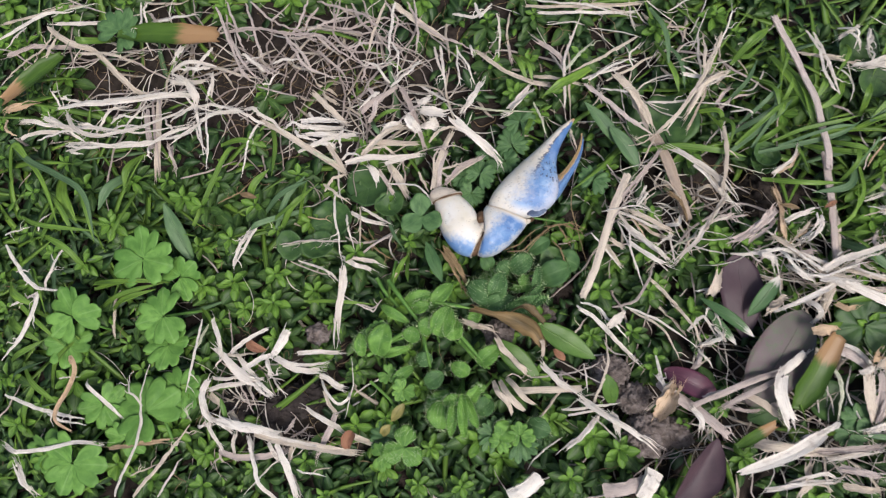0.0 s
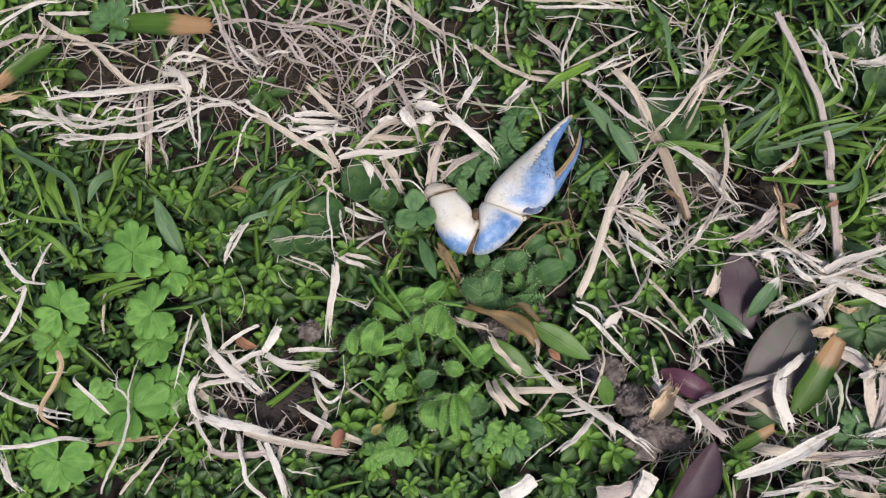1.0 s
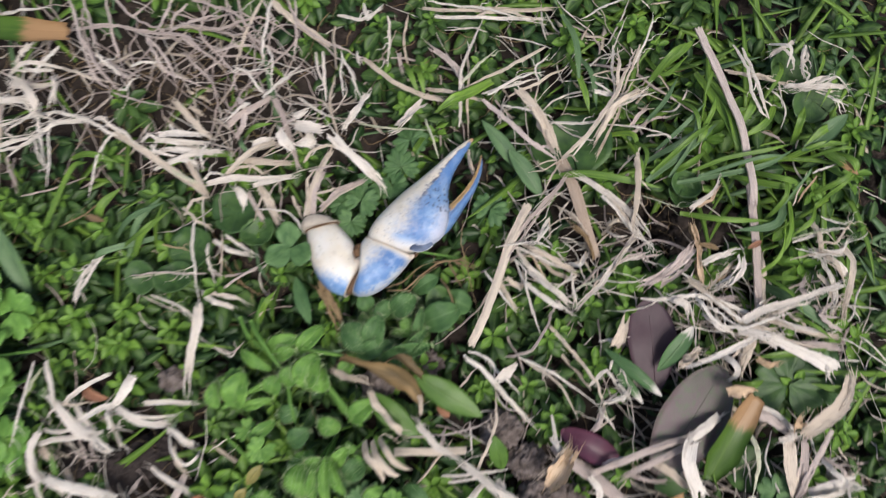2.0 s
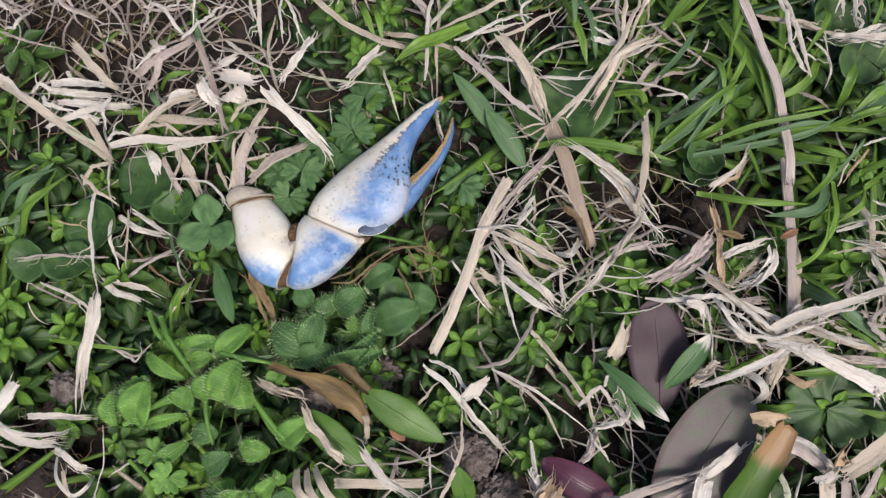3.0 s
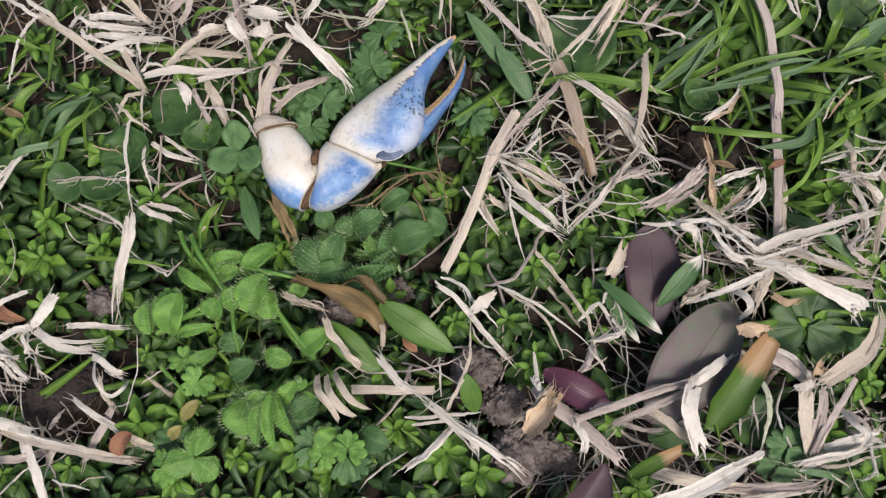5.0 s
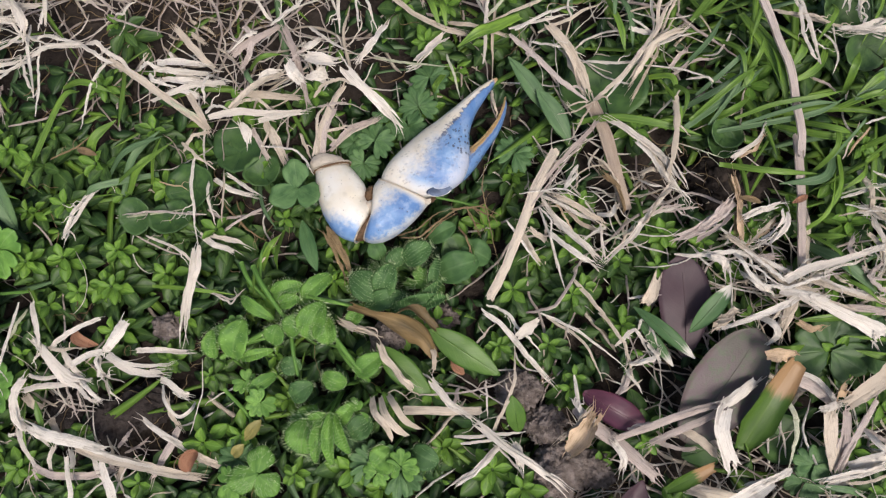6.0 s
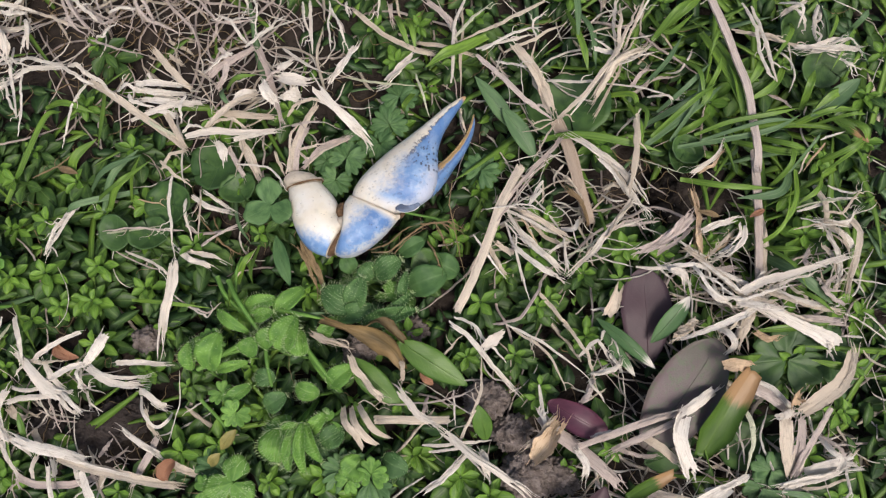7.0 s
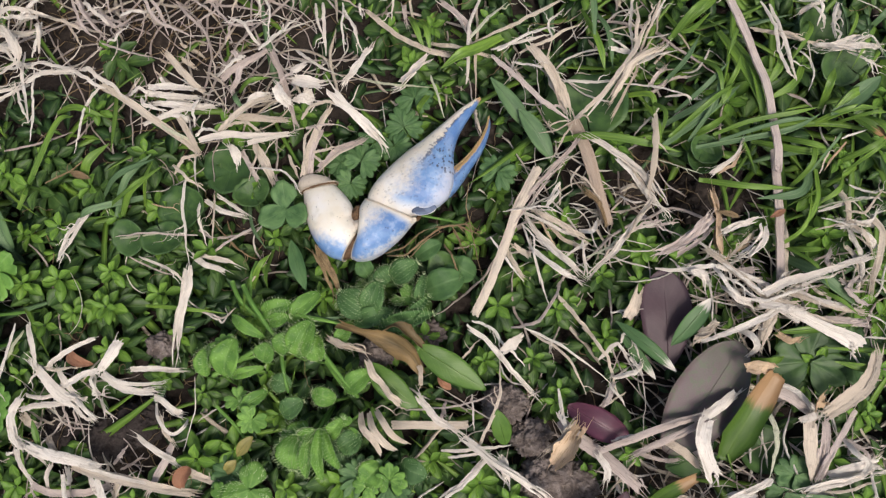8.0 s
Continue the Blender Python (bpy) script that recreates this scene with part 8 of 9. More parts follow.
trefoil("clover_leaf", "bluish lobed leaf under straw", CLOVER, -118.2, 77.7, 6, 8.5, 60)
# round leaves
for x, y, z, r, turn in ((-35.0, 23.5, 2, 7.2, 30), (-45.4, 13.3, 4, 6.7, 80), (-58.7, 5.2, 5, 4.6, 200), (-50.2, 4.8, 4, 5.0, 300), (57.2, 42.1, 2, 10.5, 100), (22.8, -1.4, 4, 4.8, 20),
                         (87.0, 31.9, 3, 4.2, 60), (86.6, 29.3, 2, 4.0, 200), (-27.9, 17.3, 4, 4.6, 130), (115.2, 63.1, 3, 6.0, 40), (122.5, 56.0, 2, 6.5, 140)):
    stalked_leaf("round_leaf", "dark green smooth round leaf low in the grass", ROUND, whole, x, y, z, 0.95 * r, turn, 14, 0.04, 2.2, fold=0.05)
# finely cut leaves round the claw
for x, y, z, r, turn in ((13.2, 43.7, 4, 5.6, 80), (10.4, 36.4, 3, 5.6, 120), (34.9, 24.4, 5, 5.4, 60), (0.3, 26.3, 6, 5.2, 70), (-5.0, 25.7, 5, 4.6, 160), (-2.5, 20.6, 5, 4.6, 250),
                         (2.6, 31.4, 4, 4.8, 30), (8.4, 31.1, 3, 4.6, 300), (4.1, -51.5, 6, 6.2, 100), (11.0, -53.2, 6, 6.0, 30), (-2.1, -46.2, 4, 5.0, 200), (-28.1, -52.5, 5, 5.5, 150)):
    trefoil("cut_leaf", "green finely cut leaf close to the ground", CLOVER, x, y, z, r, turn, 14, None, (0, 64, -64, 124, -124), 0.74)
# bristly leaves
for x, y, z, r, turn, sh in ((14.0, -9.9, 6, 5.0, 30, lobes5), (-33.5, -24.2, 8, 4.6, 90, whole), (-22.2, -55.0, 9, 6.6, 200, lobes3), (-12.3, -43.9, 8, 4.8, 150, whole), (3.8, -5.9, 5, 4.2, 60, lobes3)):
    stalked_leaf("hairy_leaf", "light green lobed leaf covered in fine bristles", HAIRY, sh, x, y, z, r, turn, 24, 0.25, -0.75 * r if r <= 4.0 else -1.4, 260)


def downy_leaf(x0, y0, x1, y1, width, z0, z1, fold, mat, bristles):
    """A broad soft leaf with a scalloped, bristly edge, folded up along its midrib, on a stalk from the ground."""
    base, tip = Vector((x0, y0, z0)), Vector((x1, y1, z1))
    ahead = tip - base
    side = Vector((-ahead.y, ahead.x, 0)).normalized()
    seed, na, nl = rnd.random() * 60, 8, 14
    verts, faces, uvs = [], [], []
    for layer in (0, 1):
        for i in range(nl + 1):
            s = i / nl
            half = 0.5 * width * max(0.03, math.sin(math.pi * (0.05 + 0.93 * s ** 0.9))) ** 0.6 * (1 + 0.07 * abs(math.sin(s * 13)))
            for j in range(na + 1):
                q = 2 * j / na - 1
                bow = ahead.length * (0.22 * math.sin(math.pi * s) - 0.10 * s * s)
                wave = 0.30 * noise.noise(Vector((s * 5, q * 2, seed))) * half * 0.4
                verts.append(base + ahead * s + side * (half * q * (1 - 0.3 * fold)) + Vector((0, 0, bow + fold * half * abs(q) ** 1.4 + wave - 0.16 * layer)))
                uvs.append((s, 0.5 + 0.5 * q))
        off = layer * (nl + 1) * (na + 1)
        for i in range(nl):
            for j in range(na):
                p = off + i * (na + 1) + j
                f = (p, p + 1, p + na + 2, p + na + 1)
                faces.append(f if layer else f[::-1])
    m = (nl + 1) * (na + 1)
    rim = [j for j in range(na)] + [i * (na + 1) + na for i in range(nl)] + [nl * (na + 1) + j for j in range(na, 0, -1)] + [i * (na + 1) for i in range(nl, 0, -1)]
    for p, r in zip(rim, rim[1:] + rim[:1]):
        faces.append((p, r, r + m, p + m))
    local = [v - base for v in verts]
    ob = thing("downy_leaf", None, "soft green leaf with a bristly edge" if bristles else "plain green oval leaf low in the weeds, shade in its colour", "leaf", "downy leaves", base)
    blade = part("blade", mesh_of("blade", local, faces, uvs, mat), ob)
    part("stalk", stalk("stalk", (0, 0, 0), (-0.35 * ahead.x + rnd.uniform(-1, 1), -0.35 * ahead.y + rnd.uniform(-1, 1), -z0 - 6), 0.8, mat, 0.6), ob)
    if bristles:
        hv, hf = [], []
        for _ in range(int(2.4 * bristles)):
            on_rim = rnd.random() < 0.5
            p = local[rnd.choice(rim) if on_rim else rnd.randrange(m)]
            mid = ahead * ((p.dot(ahead)) / ahead.length_squared)
            out = (p - mid).normalized() * (1.0 if on_rim else 0.25) + ahead.normalized() * 0.35 + Vector((rnd.uniform(-0.3, 0.3), rnd.uniform(-0.3, 0.3), rnd.uniform(0.1, 0.6) if on_rim else 0.9))
            out = out.normalized() * rnd.uniform(0.8, 1.7)
            w = out.orthogonal().normalized() * 0.02
            q = out.normalized().cross(w)
            k = len(hv)
            hv += [p + w, p - w * 0.5 + q, p - w * 0.5 - q, p + out]
            hf += [(k, k + 1, k + 3), (k + 1, k + 2, k + 3), (k + 2, k, k + 3)]
        part("hairs", mesh_of("hairs", hv, hf, [(0, 0)] * len(hv), HAIR, False), blade, "fine pale bristles")


downy_leaf(-35.0, -28.9, -35.0, -22.1, 4.1, 8, 11, 0.50, HAIRY, 60)
downy_leaf(-30.4, -28.7, -27.4, -19.4, 7.6, 8, 12, 0.35, HAIRY, 70)
downy_leaf(-20.7, -24.8, -19.2, -20.2, 5.4, 9, 11, 0.20, HAIRY, 60)
downy_leaf(-17.0, -22.5, -14.0, -17.6, 5.1, 10, 12, 0.25, HAIRY, 110)
downy_leaf(-12.5, -23.0, -8.8, -14.4, 7.6, 10, 12, 0.45, HAIRY, 330)
downy_leaf(-7.5, -24.2, -8.1, -17.7, 6.3, 9, 11, 0.50, HAIRY, 300)
downy_leaf(-29.4, -14.0, -21.2, -19.0, 3.2, 8, 9, 0.35, HAIRY, 20)
downy_leaf(-29.1, -28.7, -21.0, -26.3, 2.9, 7, 8, 0.30, HAIRY, 70)
downy_leaf(-22.6, -13.3, -14.2, -10.4, 4.9, 8, 10, 0.40, HAIRY, 160)
downy_leaf(-19.9, -15.4, -14.7, -13.7, 4.1, 9, 11, 0.40, HAIRY, 160)
downy_leaf(-8.5, -7.6, -15.4, -15.2, 4.9, 7, 9, 0.30, HAIRY, 40)
downy_leaf(-10.9, -41.7, -11.8, -49.4, 8.5, 9, 11, 0.25, HAIRY, 300)
downy_leaf(-7.0, -39.9, -8.9, -51.8, 3.9, 11, 9, 0.70, HAIRY, 150)
downy_leaf(-5.3, -39.4, -4.9, -52.2, 3.7, 12, 9, 0.80, HAIRY, 150)
downy_leaf(-4.7, -39.8, -0.9, -49.3, 3.7, 11, 9, 0.70, HAIRY, 170)
downy_leaf(-6.0, -40.2, -10.9, -41.8, 3.7, 12, 11, 0.60, HAIRY, 120)
downy_leaf(-4.2, -42.5, -0.4, -37.3, 4.1, 9, 11, 0.40, HAIRY, 120)
downy_leaf(4.5, -12.5, -3.5, -7.4, 7.6, 6, 8, 0.25, SHADED_HAIRY, 260)
downy_leaf(3.9, -12.8, 6.5, -4.4, 6.3, 6, 9, 0.30, SHADED_HAIRY, 160)
downy_leaf(8.6, -4.3, 5.8, -1.1, 6.3, 5, 7, 0.20, SHADED_HAIRY, 50)
downy_leaf(9.4, -3.7, 15.6, 0.6, 6.3, 6, 8, 0.30, SHADED_HAIRY, 220)
downy_leaf(6.8, -15.9, 19.9, -11.8, 5.4, 7, 9, 0.75, SHADED_HAIRY, 330)
downy_leaf(11.5, -16.9, 18.7, -7.7, 3.7, 6, 9, 0.60, SHADED_HAIRY, 160)
downy_leaf(16.0, -10.7, 17.4, -2.4, 2.9, 6, 9, 0.50, SHADED_HAIRY, 120)
downy_leaf(17.4, -6.4, 27.2, -2.4, 8.0, 5, 7, 0.20, SHADED_HAIRY, 0)
downy_leaf(30.0, -2.0, 22.5, 1.2, 6.8, 3, 5, 0.20, SHADED_HAIRY, 0)
downy_leaf(0.0, -14.5, 10.1, -11.6, 5.4, 5, 7, 0.30, SHADED_HAIRY, 60)
downy_leaf(14.9, 2.2, 21.2, 6.0, 5.4, 4, 6, 0.30, SHADED_HAIRY, 0)
downy_leaf(3.4, -3.2, 1.1, 1.4, 4.9, 4, 6, 0.30, SHADED_HAIRY, 0)
downy_leaf(-0.7, -31.1, 5.5, -25.9, 5.6, 7, 9, 0.35, HAIRY, 90)
downy_leaf(-0.0, -14.5, -3.2, -20.5, 4.1, 7, 9, 0.40, HAIRY, 120)
downy_leaf(3.4, -41.6, -1.7, -44.8, 6.1, 6, 8, 0.30, SHADED_HAIRY, 80)
downy_leaf(13.4, -47.9, 19.8, -50.4, 6.1, 6, 8, 0.20, SHADED_HAIRY, 40)
downy_leaf(8.6, -48.2, 4.7, -52.4, 7.3, 6, 8, 0.30, HAIRY, 60)
downy_leaf(-3.2, -33.7, -8.7, -31.4, 4.9, 6, 8, 0.30, HAIRY, 80)
downy_leaf(-20.0, -32.1, -25.9, -36.1, 3.7, 7, 9, 0.35, HAIRY, 40)
downy_leaf(-16.3, -37.3, -10.9, -33.8, 5.6, 6, 8, 0.30, SHADED_HAIRY, 60)
downy_leaf(-14.4, -30.7, -19.0, -28.7, 4.9, 6, 7, 0.30, SHADED_HAIRY, 40)
for x, y, z, r, turn in ((-22.7, -38.5, 9, 4.2, 240), (-30.2, -22.1, 9, 4.0, 60), (-0.2, -39.6, 7, 3.8, 200), (11.2, -51.4, 8, 4.6, 100), (5.7, -53.2, 7, 4.0, 60), (-27.6, -34.1, 6, 3.4, 330), (-28.6, -57.1, 8, 4.6, 20)):
    trefoil("lobed_leaf", "small bright green leaf of three lobed leaflets", HAIRY, x, y, z, r, turn, 18)


# ---- clods and crumbs ----
def clod(x, y, z, r, seed, mat, label, squash=(1.15, 1.0, 0.7)):
    thing("soil_clod", pebble("soil_clod", mat, r, 0.5, seed, squash, 5), label, "soil clod", "soil clods", (x, y, z))


clod(-63.2, -45.9, -1.5, 5.6, 1, CLOD, "smooth dark damp clod of soil")
clod(-55.1, -41.9, -3.0, 5.6, 2, CLOD, "smooth dark damp clod of soil")
clod(-76.4, -44.2, -3.5, 5.0, 12, CLOD, "smooth dark damp clod of soil")
clod(38.2, -33.4, 2, 4.4, 3, CRUMB, "crumbly brown round clod")
clod(45.0, -41.4, 1, 4.3, 4, CRUMB, "crumbly brown round clod")
clod(47.9, -51.4, 1, 5.6, 5, CRUMB, "broad crumbly greyish clod")
clod(56.3, -51.3, 0, 4.2, 6, CRUMB, "broad crumbly greyish clod")
clod(5.6, -22.1, 2, 3.6, 7, CRUMB, "small crumbly brown clod under a dead leaf")
clod(18.7, -16.7, -1, 3.2, 8, CRUMB, "small crumbly brown clod")
clod(-50.5, -22.0, 1, 3.0, 9, CRUMB, "small crumbly brown clod")
clod(90.8, 21.4, -6, 8.0, 10, SOIL, "loose dark earth in a small hollow")
clod(96.7, 24.6, -6, 6.0, 11, SOIL, "loose dark earth in a small hollow")
simple_leaf("seed_flake", "small reddish orange dry flake", FLAKE, -37.7, -50.9, -38.9, -55.8, 3.6, 7, 7.5, 1.2, 0.42, 0.9, bend=0.6)
simple_leaf("seed_flake", "small orange dry flake", FLAKE, -70.2, -24.2, -64.4, -27.2, 2.9, 7, 7, 1.0, 0.42, 0.9, bend=0.6)
simple_leaf("seed_flake", "small orange dead leaf piece", FLAKE, 21.6, -26.9, 24.9, -30.1, 2.4, 5, 5, 0.6, 0.5, 0.4)
simple_leaf("seed_flake", "reddish stub on a dry stem", FLAKE, 100.7, 14.0, 104.2, 15.9, 1.5, 8, 8.5, 0.6, 0.5, 0.4)
simple_leaf("seed_flake", "small reddish brown dead leaf on a stem", STRAW["brown"], -74.5, 21.1, -69.1, 19.7, 1.9, 8, 8, 0.6, 0.5, 0.4)
simple_leaf("yellow_leaf", "small yellowing weed leaf", YELLOW, -26.3, -47.8, -22.2, -42.5, 3.0, 7, 9, 0.8, 0.55, 0.3)
simple_leaf("yellow_leaf", "small ochre dying weed leaf", YELLOW, -29.8, -52.4, -26.8, -48.9, 2.8, 5, 6, 0.8, 0.55, 0.3)
simple_leaf("narrow_leaf", "narrow green leaf among bleached straw", WILLOW, -76.3, -48.6, -77.7, -41.1, 1.7, 6, 8, 0.8, 0.5, 0.3, bend=0.5)
simple_leaf("seed_flake", "brown dry leaf piece", STRAW["brown"], 88.4, 15.1, 93.7, 13.8, 1.5, 8, 8, 0.6, 0.5, 0.4)


# ---- small weed plants ----
def weed_leaf(length, width, rise, mat):
    """A small pointed leaf, broadest past its middle, arching over at the tip."""
    path = [Vector((length * s, 0, length * (rise * s - 0.34 * s * s))) for s in (0, 0.12, 0.26, 0.4, 0.54, 0.68, 0.8, 0.91, 1)]
    shape = lambda s: width * 0.5 * (0.22 + 0.78 * min(1.0, s / 0.5) ** 1.3) * (1.0 if s < 0.5 else max(0.015, 1 - ((s - 0.5) / 0.5) ** 1.55))
    return mesh_of("leaf", *leaf_blade(path, shape, 0.10, 0.0, 0.30, 0.08, 4, 0.14, length), mat)


def weed_plant(tiers, size, bright):
    """Whorls of four or five leaves, each turned against the one below, closing to an upright tuft at the top."""
    ob = tagged(new("weed_plant"), "small bright green weed with whorls of pointed leaves", "weed", "small weeds")
    part("stem", stalk("stem", (0, 0, -8 * size), (0.3, 0, 3.0 * size), 0.8, WEED, 0), ob)
    turn = rnd.uniform(0, 360)
    for k in range(tiers):
        s = k / max(1, tiers - 1)
        n = 6 if s < 0.3 else 5 if s < 0.9 else 4
        for i in range(n):
            big = size * (8.2 - 4.4 * s ** 1.3) * rnd.uniform(0.8, 1.12)
            me = weed_leaf(big, big * rnd.uniform(0.48, 0.60), rnd.uniform(0.06, 0.22) + 0.25 * s * s, WEED_TIP if s > 0.95 - bright else WEED)
            lf = part("leaf", me, ob)
            lf.matrix_basis = pose(0.3 * MM * s, 0, size * (-4.6 + 7.0 * s) * MM, rnd.uniform(-12, 12), rnd.uniform(-10, 8) - 14 * s * s, turn + 360 * i / n + rnd.uniform(-10, 10))
        turn += 180 / n + rnd.uniform(-8, 8)
    return ob


def near_claw(x, y, gap):
    best = 1e9
    for x0, y0, x1, y1 in ((-11, 21, -1, 4), (-1, 4, 8, 14), (8, 14, 18, 25), (18, 25, 30, 42), (23, 19, 32, 36)):
        dx, dy = x1 - x0, y1 - y0
        s = min(1, max(0, ((x - x0) * dx + (y - y0) * dy) / (dx * dx + dy * dy)))
        best = min(best, math.hypot(x - x0 - s * dx, y - y0 - s * dy))
    return best < gap


KINDS = [weed_plant(4, 1.0, 0.1), weed_plant(4, 1.05, 0.4), weed_plant(3, 1.0, 0.0), weed_plant(4, 0.85, 0.45), weed_plant(3, 0.9, 0.1), weed_plant(4, 0.95, 0.3)]
KEEP = [(77.2, -10.5, 10), (85.2, -27.9, 15), (60.9, -36.9, 6), (25.0, -24.7, 8), (-105.8, 1.0, 8), (-98.1, -18.5, 8), (-18.5, 13.3, 6), (-35.8, 22.4, 7), (-44.8, 13.0, 6), (96.6, -33.9, 10), (56.7, 40.3, 8)]
taken = []


def plant(x, y, z, turn=None, kind=None):
    """Puts a weed at x, y; the first of each kind is moved there, later ones are copies."""
    k = rnd.randrange(len(KINDS)) if kind is None else kind
    m = pose(x * MM, y * MM, z * MM, rnd.uniform(-16, 16), rnd.uniform(-16, 16), rnd.uniform(0, 360))
    if KINDS[k].get("used"):
        ob = copy_thing(KINDS[k], m)
        ob.matrix_basis = m
    else:
        ob = KINDS[k]
        ob["used"] = 1
        ob.matrix_basis = m
    ob.scale = [rnd.uniform(0.8, 1.25)] * 3
    taken.append((x, y))


for x, y, kind in ((50.4, -9.7, 0), (62.2, -16.2, 1), (45.0, -22.6, 0), (50.7, -31.7, 1), (71.3, 6.0, 5), (70.9, -2.2, 4), (-67.0, -12.5, 3), (-76.5, -6.9, 1), (-86.3, -7.2, 3), (-63.4, -12.6, 3),
                   (-73.5, -14.2, 1), (-78.7, 7.9, 0), (-145.6, 24.3, 0), (-95.0, 20.9, 5), (-63.2, -3.7, 1), (-82.9, -67.1, 0), (52.3, -8.0, 1), (51.1, -29.6, 0), (-86.8, 18.1, 0), (11.9, 54.1, 5), (33.3, -23.1, 3),
                   (123.4, -32.1, 3), (112.9, 21.0, 3), (115.1, 10.0, 5), (38.3, 8.3, 4), (-11.7, 18.6, 2), (35.8, -9.1, 2), (25.5, -64.1, 0), (40.2, -56.1, 5), (-18.4, -66.0, 3), (-69.4, 54.9, 4), (-84.6, 26.5, 0)):
    plant(x, y, 2.0 + rnd.uniform(-1, 1.5), kind=kind)
tries = 0
while len(taken) < 250 and tries < 20000:
    tries += 1
    x, y = rnd.uniform(-175, 140), rnd.uniform(-80, 100)
    g = 1 - 0.9 * strawy(x, y) - bare(x, y) - 0.5 * blob(x, y, 110, 62, 55, 35) - 0.5 * blob(x, y, -115, 22, 42, 16) - 0.6 * blob(x, y, 50, -22, 26, 18) - 0.6 * blob(x, y, -60, 66, 60, 24)
    if rnd.random() > g or hollow(x, y, 1.3) or near_claw(x, y, 6.5) or any(math.hypot(x - k, y - j) < r for k, j, r in KEEP):
        continue
    if any(abs(x - p) < 8.6 and abs(y - q) < 8.6 and math.hypot(x - p, y - q) < 8.6 for p, q in taken):
        continue
    plant(x, y, (rnd.uniform(-2.0, 3.0) if not near_claw(x, y, 13) else -3.5))


# ---- what nobody could count: matted leaves, thatch and turf ----
def many(name, label, category, mat, x, y, z, heading, length, width, rise, droop, curl, profile, cup=0.3, thick=0.07, wob=0.0):
    """One mesh of many blades. Arrays: base, heading, length and width; rise: slope at the base; droop: how far the end sinks; curl: turn of the heading along it."""
    n, m = len(x), len(profile)
    s = np.linspace(0, 1, m)
    head = heading[:, None] + curl[:, None] * s[None, :]
    if wob:
        head = head + wob * np.cumsum(npr.normal(0, 1, (n, m)), axis=1)
    step = length[:, None] / (m - 1)
    px = x[:, None] + np.cumsum(np.cos(head) * step, axis=1)
    py = y[:, None] + np.cumsum(np.sin(head) * step, axis=1)
    pz = z[:, None] + length[:, None] * (rise[:, None] * s - droop[:, None] * s * s)
    w = width[:, None] * 0.5 * np.asarray(profile)[None, :]
    sx, sy = -np.sin(head), np.cos(head)
    tilt = npr.normal(0, 0.25, (n, 1))
    rows = []
    for off, up in ((1, cup), (0, thick), (-1, cup), (0, -thick)):
        lift = (up * w if off else up) + tilt * w * off
        rows.append(np.stack([px + sx * w * off, py + sy * w * off, pz + lift], axis=-1))
    v = np.stack(rows, axis=2)                       # n, m, 4, 3
    verts = v.reshape(-1, 3) * MM
    uv = np.stack([np.broadcast_to(s[None, :, None], (n, m, 4)), np.broadcast_to(np.array([0.0, 0.5, 1.0, 0.5])[None, None, :], (n, m, 4))], axis=-1).reshape(-1, 2)
    i, j, k = np.meshgrid(np.arange(n), np.arange(m - 1), np.arange(4), indexing="ij")
    at = lambda a, b, c: (a * m + b) * 4 + c % 4
    faces = np.stack([at(i, j, k), at(i, j, k + 1), at(i, j + 1, k + 1), at(i, j + 1, k)], axis=-1).reshape(-1, 4)
    me = bpy.data.meshes.new(name)
    me.vertices.add(len(verts))
    me.vertices.foreach_set("co", verts.ravel())
    me.loops.add(faces.size)
    me.loops.foreach_set("vertex_index", faces.ravel().astype(np.int32))
    me.polygons.add(len(faces))
    me.polygons.foreach_set("loop_start", np.arange(0, faces.size, 4, dtype=np.int32))
    me.polygons.foreach_set("loop_total", np.full(len(faces), 4, dtype=np.int32))
    me.polygons.foreach_set("use_smooth", np.ones(len(faces), dtype=bool))
    layer = me.uv_layers.new(name="UVMap")
    layer.data.foreach_set("uv", uv[faces.ravel()].astype(np.float32).ravel())
    me.materials.append(mat)
    me.update(calc_edges=True)
    return tagged(new(name, me), label, category, kind="stuff")


def spread(n, keep, box=(-185, 160, -95, 115), open_soil=False, room=1.0):
    """Seeded places in the plan, kept by a chance that the plan gives."""
    xs, ys = [], []
    while len(xs) < n:
        x, y = rnd.uniform(box[0], box[1]), rnd.uniform(box[2], box[3])
        if rnd.random() < keep(x, y) and (open_soil or not hollow(x, y, room)):
            xs.append(x)
            ys.append(y)
    return np.array(xs), np.array(ys)


OVAL = [0.08, 0.65, 1.0, 0.95, 0.6, 0.04]
BLADE = [0.8, 1.0, 1.0, 0.9, 0.7, 0.45, 0.03]
STEM = [0.3, 0.7, 0.9, 1.0, 0.8, 0.9, 1.1, 0.85, 0.9, 0.95, 0.7, 0.5, 0.4, 0.15]


def leaf_mat(name, label, n, mat, zlo, zhi, lo, hi, keep):
    x, y = spread(n, keep)
    z = npr.uniform(zlo, zhi, n)
    z = np.where([near_claw(p, q, 8) for p, q in zip(x, y)], np.minimum(z, -2.5), z)
    ln = npr.uniform(lo, hi, n)
    many(name, label, "weeds", mat, x, y, z, npr.uniform(0, math.tau, n), ln, ln * npr.uniform(0.38, 0.62, n), npr.uniform(-0.2, 0.9, n), npr.uniform(0.0, 0.7, n), npr.normal(0, 0.3, n), OVAL, 0.3)


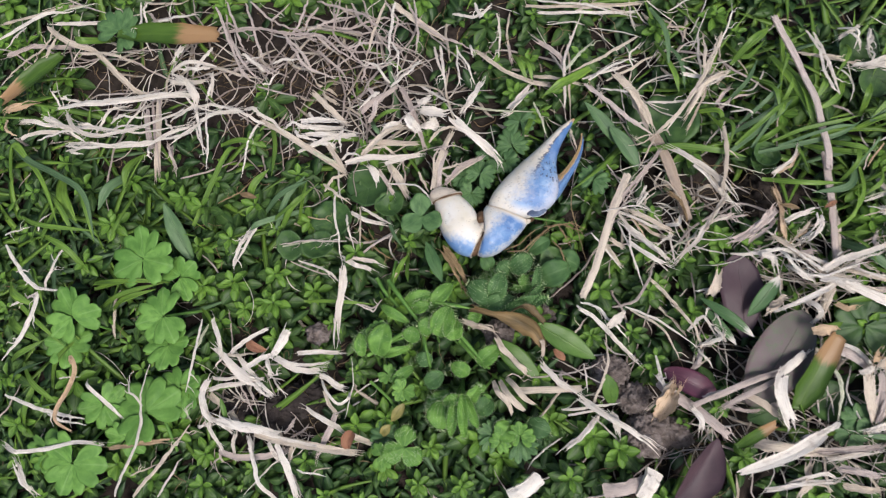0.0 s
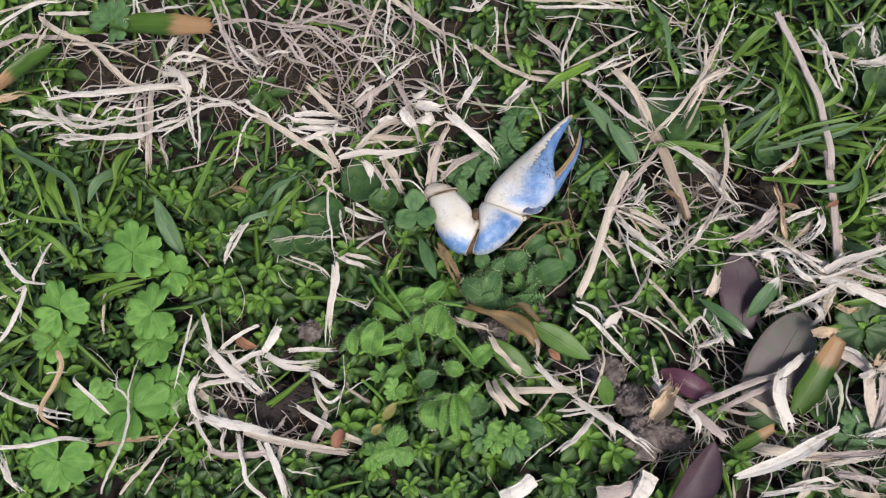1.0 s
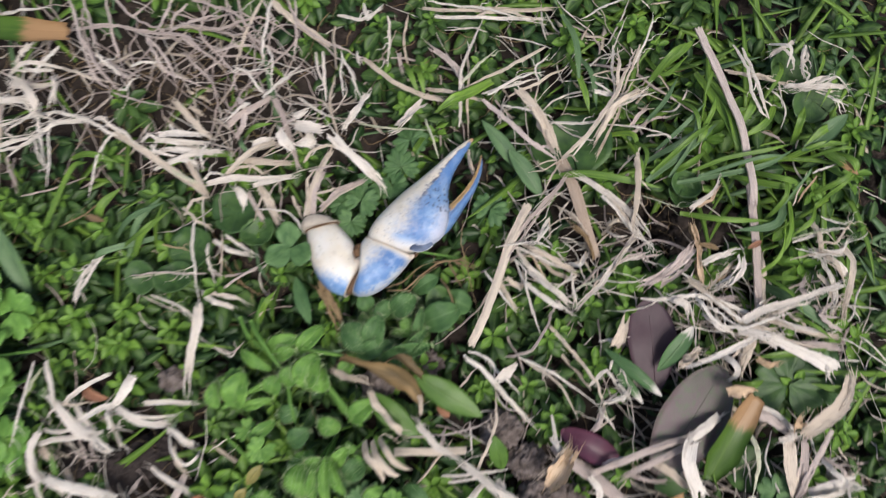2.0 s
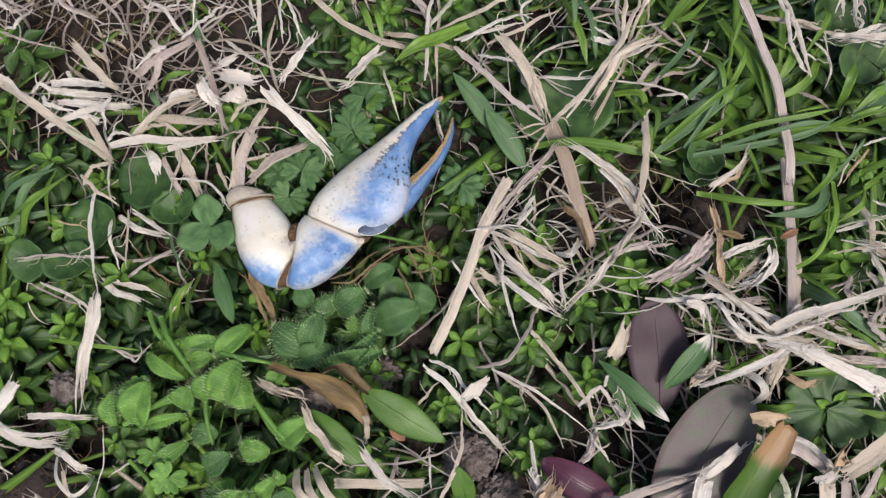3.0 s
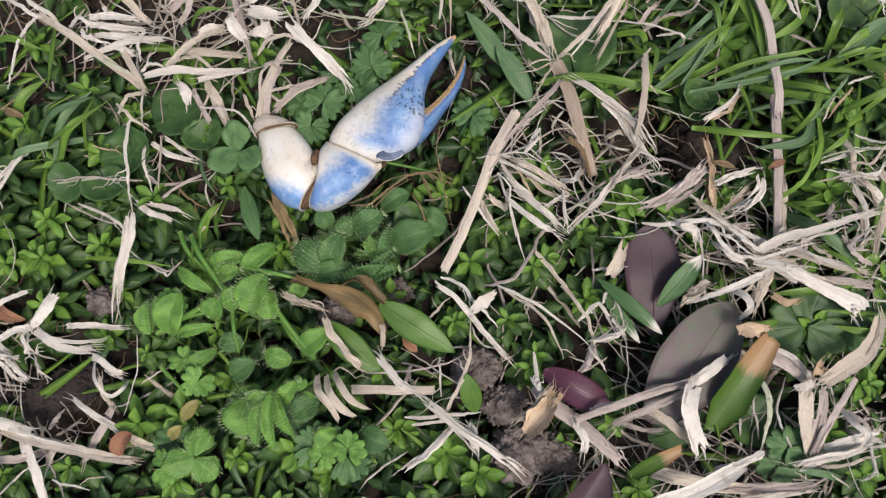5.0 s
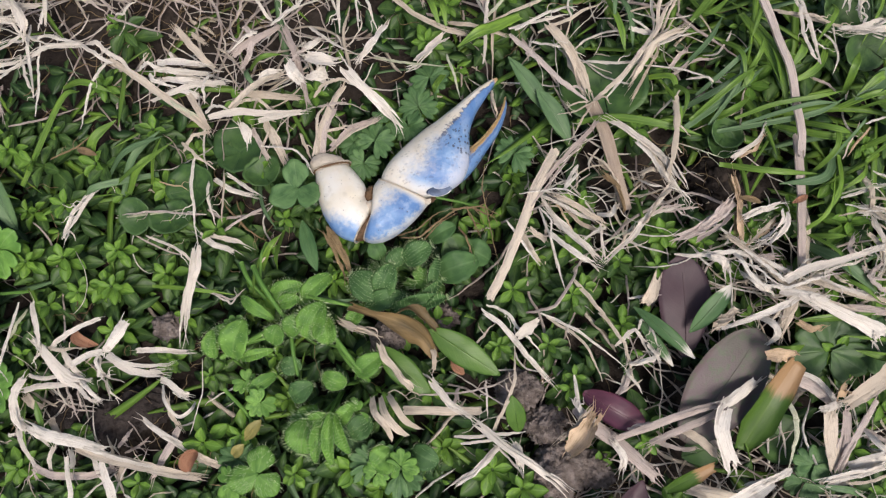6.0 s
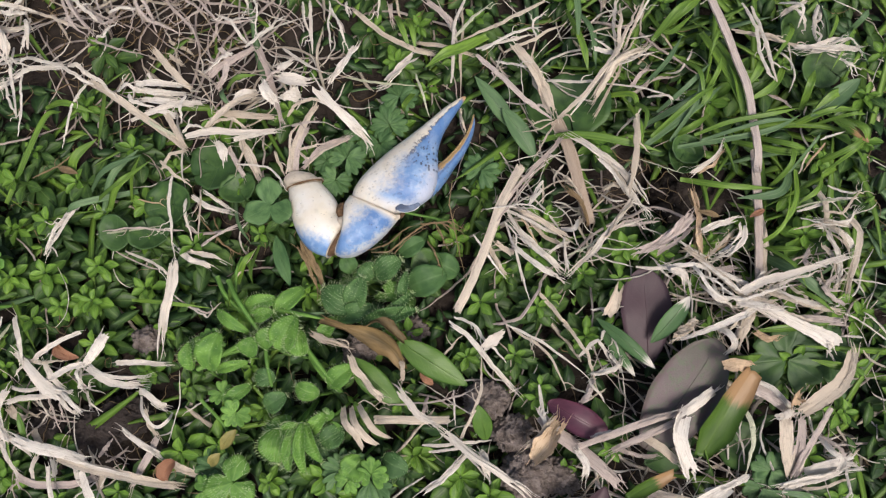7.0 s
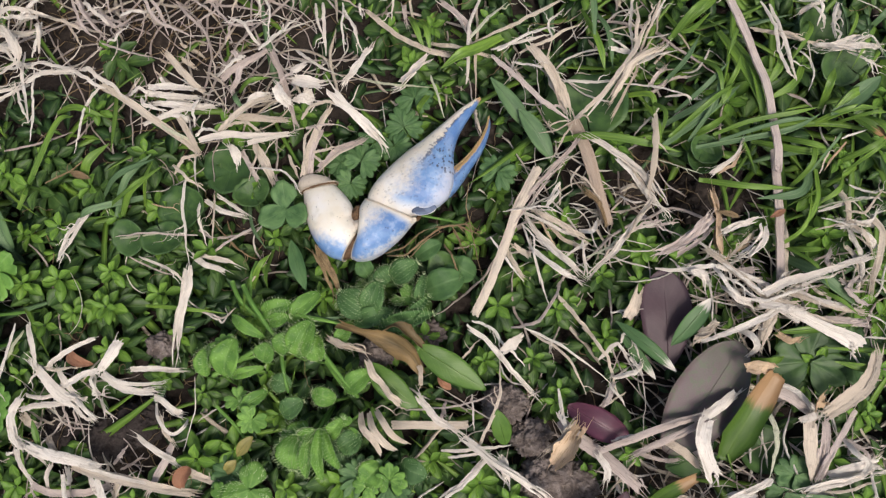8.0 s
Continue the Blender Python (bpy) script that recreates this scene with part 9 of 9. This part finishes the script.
green = lambda x, y: max(0.0, 1 - 0.85 * strawy(x, y) - 1.1 * bare(x, y) - 0.45 * blob(x, y, 110, 62, 55, 35) - 0.5 * blob(x, y, -60, 66, 60, 24))
leaf_mat("low_weeds", "matted small weed leaves over the soil, coloured dark for the shade between plants", 4200, SHADED_MAT, -6, -2.5, 3.2, 8.0, green)
leaf_mat("low_weeds", "small green weed leaves between the plants", 1900, WEED, -4, 0.5, 2.6, 6.5, green)
leaf_mat("low_weeds", "scattered young bright green weed leaves", 380, WEED_TIP, -1.5, 2.0, 1.8, 4.0, green)


def thatch(name, label, n, mat, zlo, zhi, lo, hi, wlo, whi, keep, wob, rise=0.0):
    x, y = spread(n, keep, open_soil=name == "rootlets")
    z = npr.uniform(zlo, zhi, n)
    ln = npr.uniform(lo, hi, n)
    dull = np.array([near_claw(p, q, 16) for p, q in zip(x, y)])
    z, ln = np.where(dull, np.minimum(z, -2.0), z), np.where(dull, ln * 0.5, ln)
    hd = npr.uniform(0, math.tau, n)
    many(name, label, "dry grass", mat, x, y, z, hd, ln, npr.uniform(wlo, whi, n), npr.normal(rise, 0.07, n), npr.uniform(-0.05, 0.12, n), npr.normal(0, 0.55, n), [STEM[i // 2] for i in range(2 * len(STEM) - 1)], 0.2, 0.2, wob)


dry = lambda x, y: 0.03 + 0.97 * strawy(x, y) ** 1.5
thatch("thatch", "loose greyish dry grass stems matted over the soil", 210, STRAW["grey"], -6, 2, 18, 60, 0.3, 0.8, dry, 0.17)
thatch("thatch", "loose bleached dry grass stems matted over the soil", 190, STRAW["white"], -5, 3, 8, 34, 0.22, 0.6, dry, 0.13)
thatch("thatch", "loose tan dry grass blades matted over the soil", 120, STRAW["tan"], -5, 1, 6, 20, 0.5, 1.3, dry, 0.08)
clear = lambda x, y: 0.0 if any(math.hypot(x - k, y - j) < r for k, j, r in KEEP) else 1.0
heap = lambda x, y: clear(x, y) * min(1.0, blob(x, y, 105, -5, 24, 16) + 0.75 * blob(x, y, 105, -48, 34, 16) + 0.8 * blob(x, y, 52, 18, 14, 12) + 0.25 * blob(x, y, 45, -40, 22, 12) + 0.5 * blob(x, y, 62, 55, 30, 18) + 0.45 * blob(x, y, -65, -45, 20, 14) + 0.4 * blob(x, y, -25, 42, 22, 10))
thatch("loose_straw", "thin bleached straws strewn over the weeds", 300, STRAW["white"], -1, 7, 5, 20, 0.2, 0.65, heap, 0.09)
thatch("loose_straw", "thin tan straws strewn over the weeds", 170, STRAW["tan"], -2, 6, 5, 18, 0.22, 0.85, heap, 0.09)
thatch("rootlets", "fine dry brown rootlets over the soil", 700, STRAW["brown"], -6, 1, 5, 16, 0.12, 0.35, lambda x, y: 0.15 + bare(x, y), 0.25)


def turf(name, label, n, mat, lo, hi, wlo, whi, keep, box=(-185, 160, -95, 115)):
    x, y = spread(n, keep, box, room=1.5)
    ln = npr.uniform(lo, hi, n)
    dull = np.array([near_claw(p, q, 20) for p, q in zip(x, y)])
    ln = np.where(dull, ln * 0.35, ln)
    many(name, label, "grass", mat, x, y, np.full(n, -6.0), npr.uniform(0, math.tau, n), ln, npr.uniform(wlo, whi, n), npr.uniform(0.3, 0.75, n), npr.uniform(0.2, 0.6, n), npr.normal(0, 0.35, n), BLADE, 0.35)


lawn = lambda x, y: min(1.0, 0.10 + blob(x, y, 110, 62, 55, 35) + 0.8 * blob(x, y, -140, 10, 35, 45) + 0.5 * blob(x, y, 130, 0, 25, 40) + 0.3 * blob(x, y, -150, -50, 30, 30))
turf("turf", "fine green grass growing through the thatch", 540, GRASS, 14, 38, 1.0, 2.3, lawn)
turf("turf", "fine blue-green grass growing through the thatch", 200, BLUE_GRASS, 10, 28, 1.0, 2.4, lawn)
ring = lambda x, y: 1.0 if (abs(x) > 175 or abs(y) > 105) else 0.0
turf("turf", "grass and weeds spreading away over the ground", 2600, GRASS, 14, 40, 1.0, 2.6, ring, (-420, 420, -400, 420))
wide = lambda x, y: 1.0 if (abs(x) > 400 or abs(y) > 390) else 0.0
turf("turf", "coarser grass of the surrounding lawn", 6000, GRASS, 30, 70, 2.5, 5.0, wide, (-2200, 2200, -2200, 2200))
thatch_far = spread(1500, wide, (-1500, 1500, -1500, 1500))
many("thatch", "dry straws strewn over the surrounding lawn", "dry grass", STRAW["tan"], thatch_far[0], thatch_far[1], npr.uniform(0, 12, 1500), npr.uniform(0, math.tau, 1500), npr.uniform(30, 80, 1500), npr.uniform(1.5, 3.5, 1500), npr.normal(0, 0.07, 1500), npr.uniform(-0.05, 0.12, 1500), npr.normal(0, 0.7, 1500), STEM, 0.2, 0.28, 0.05)
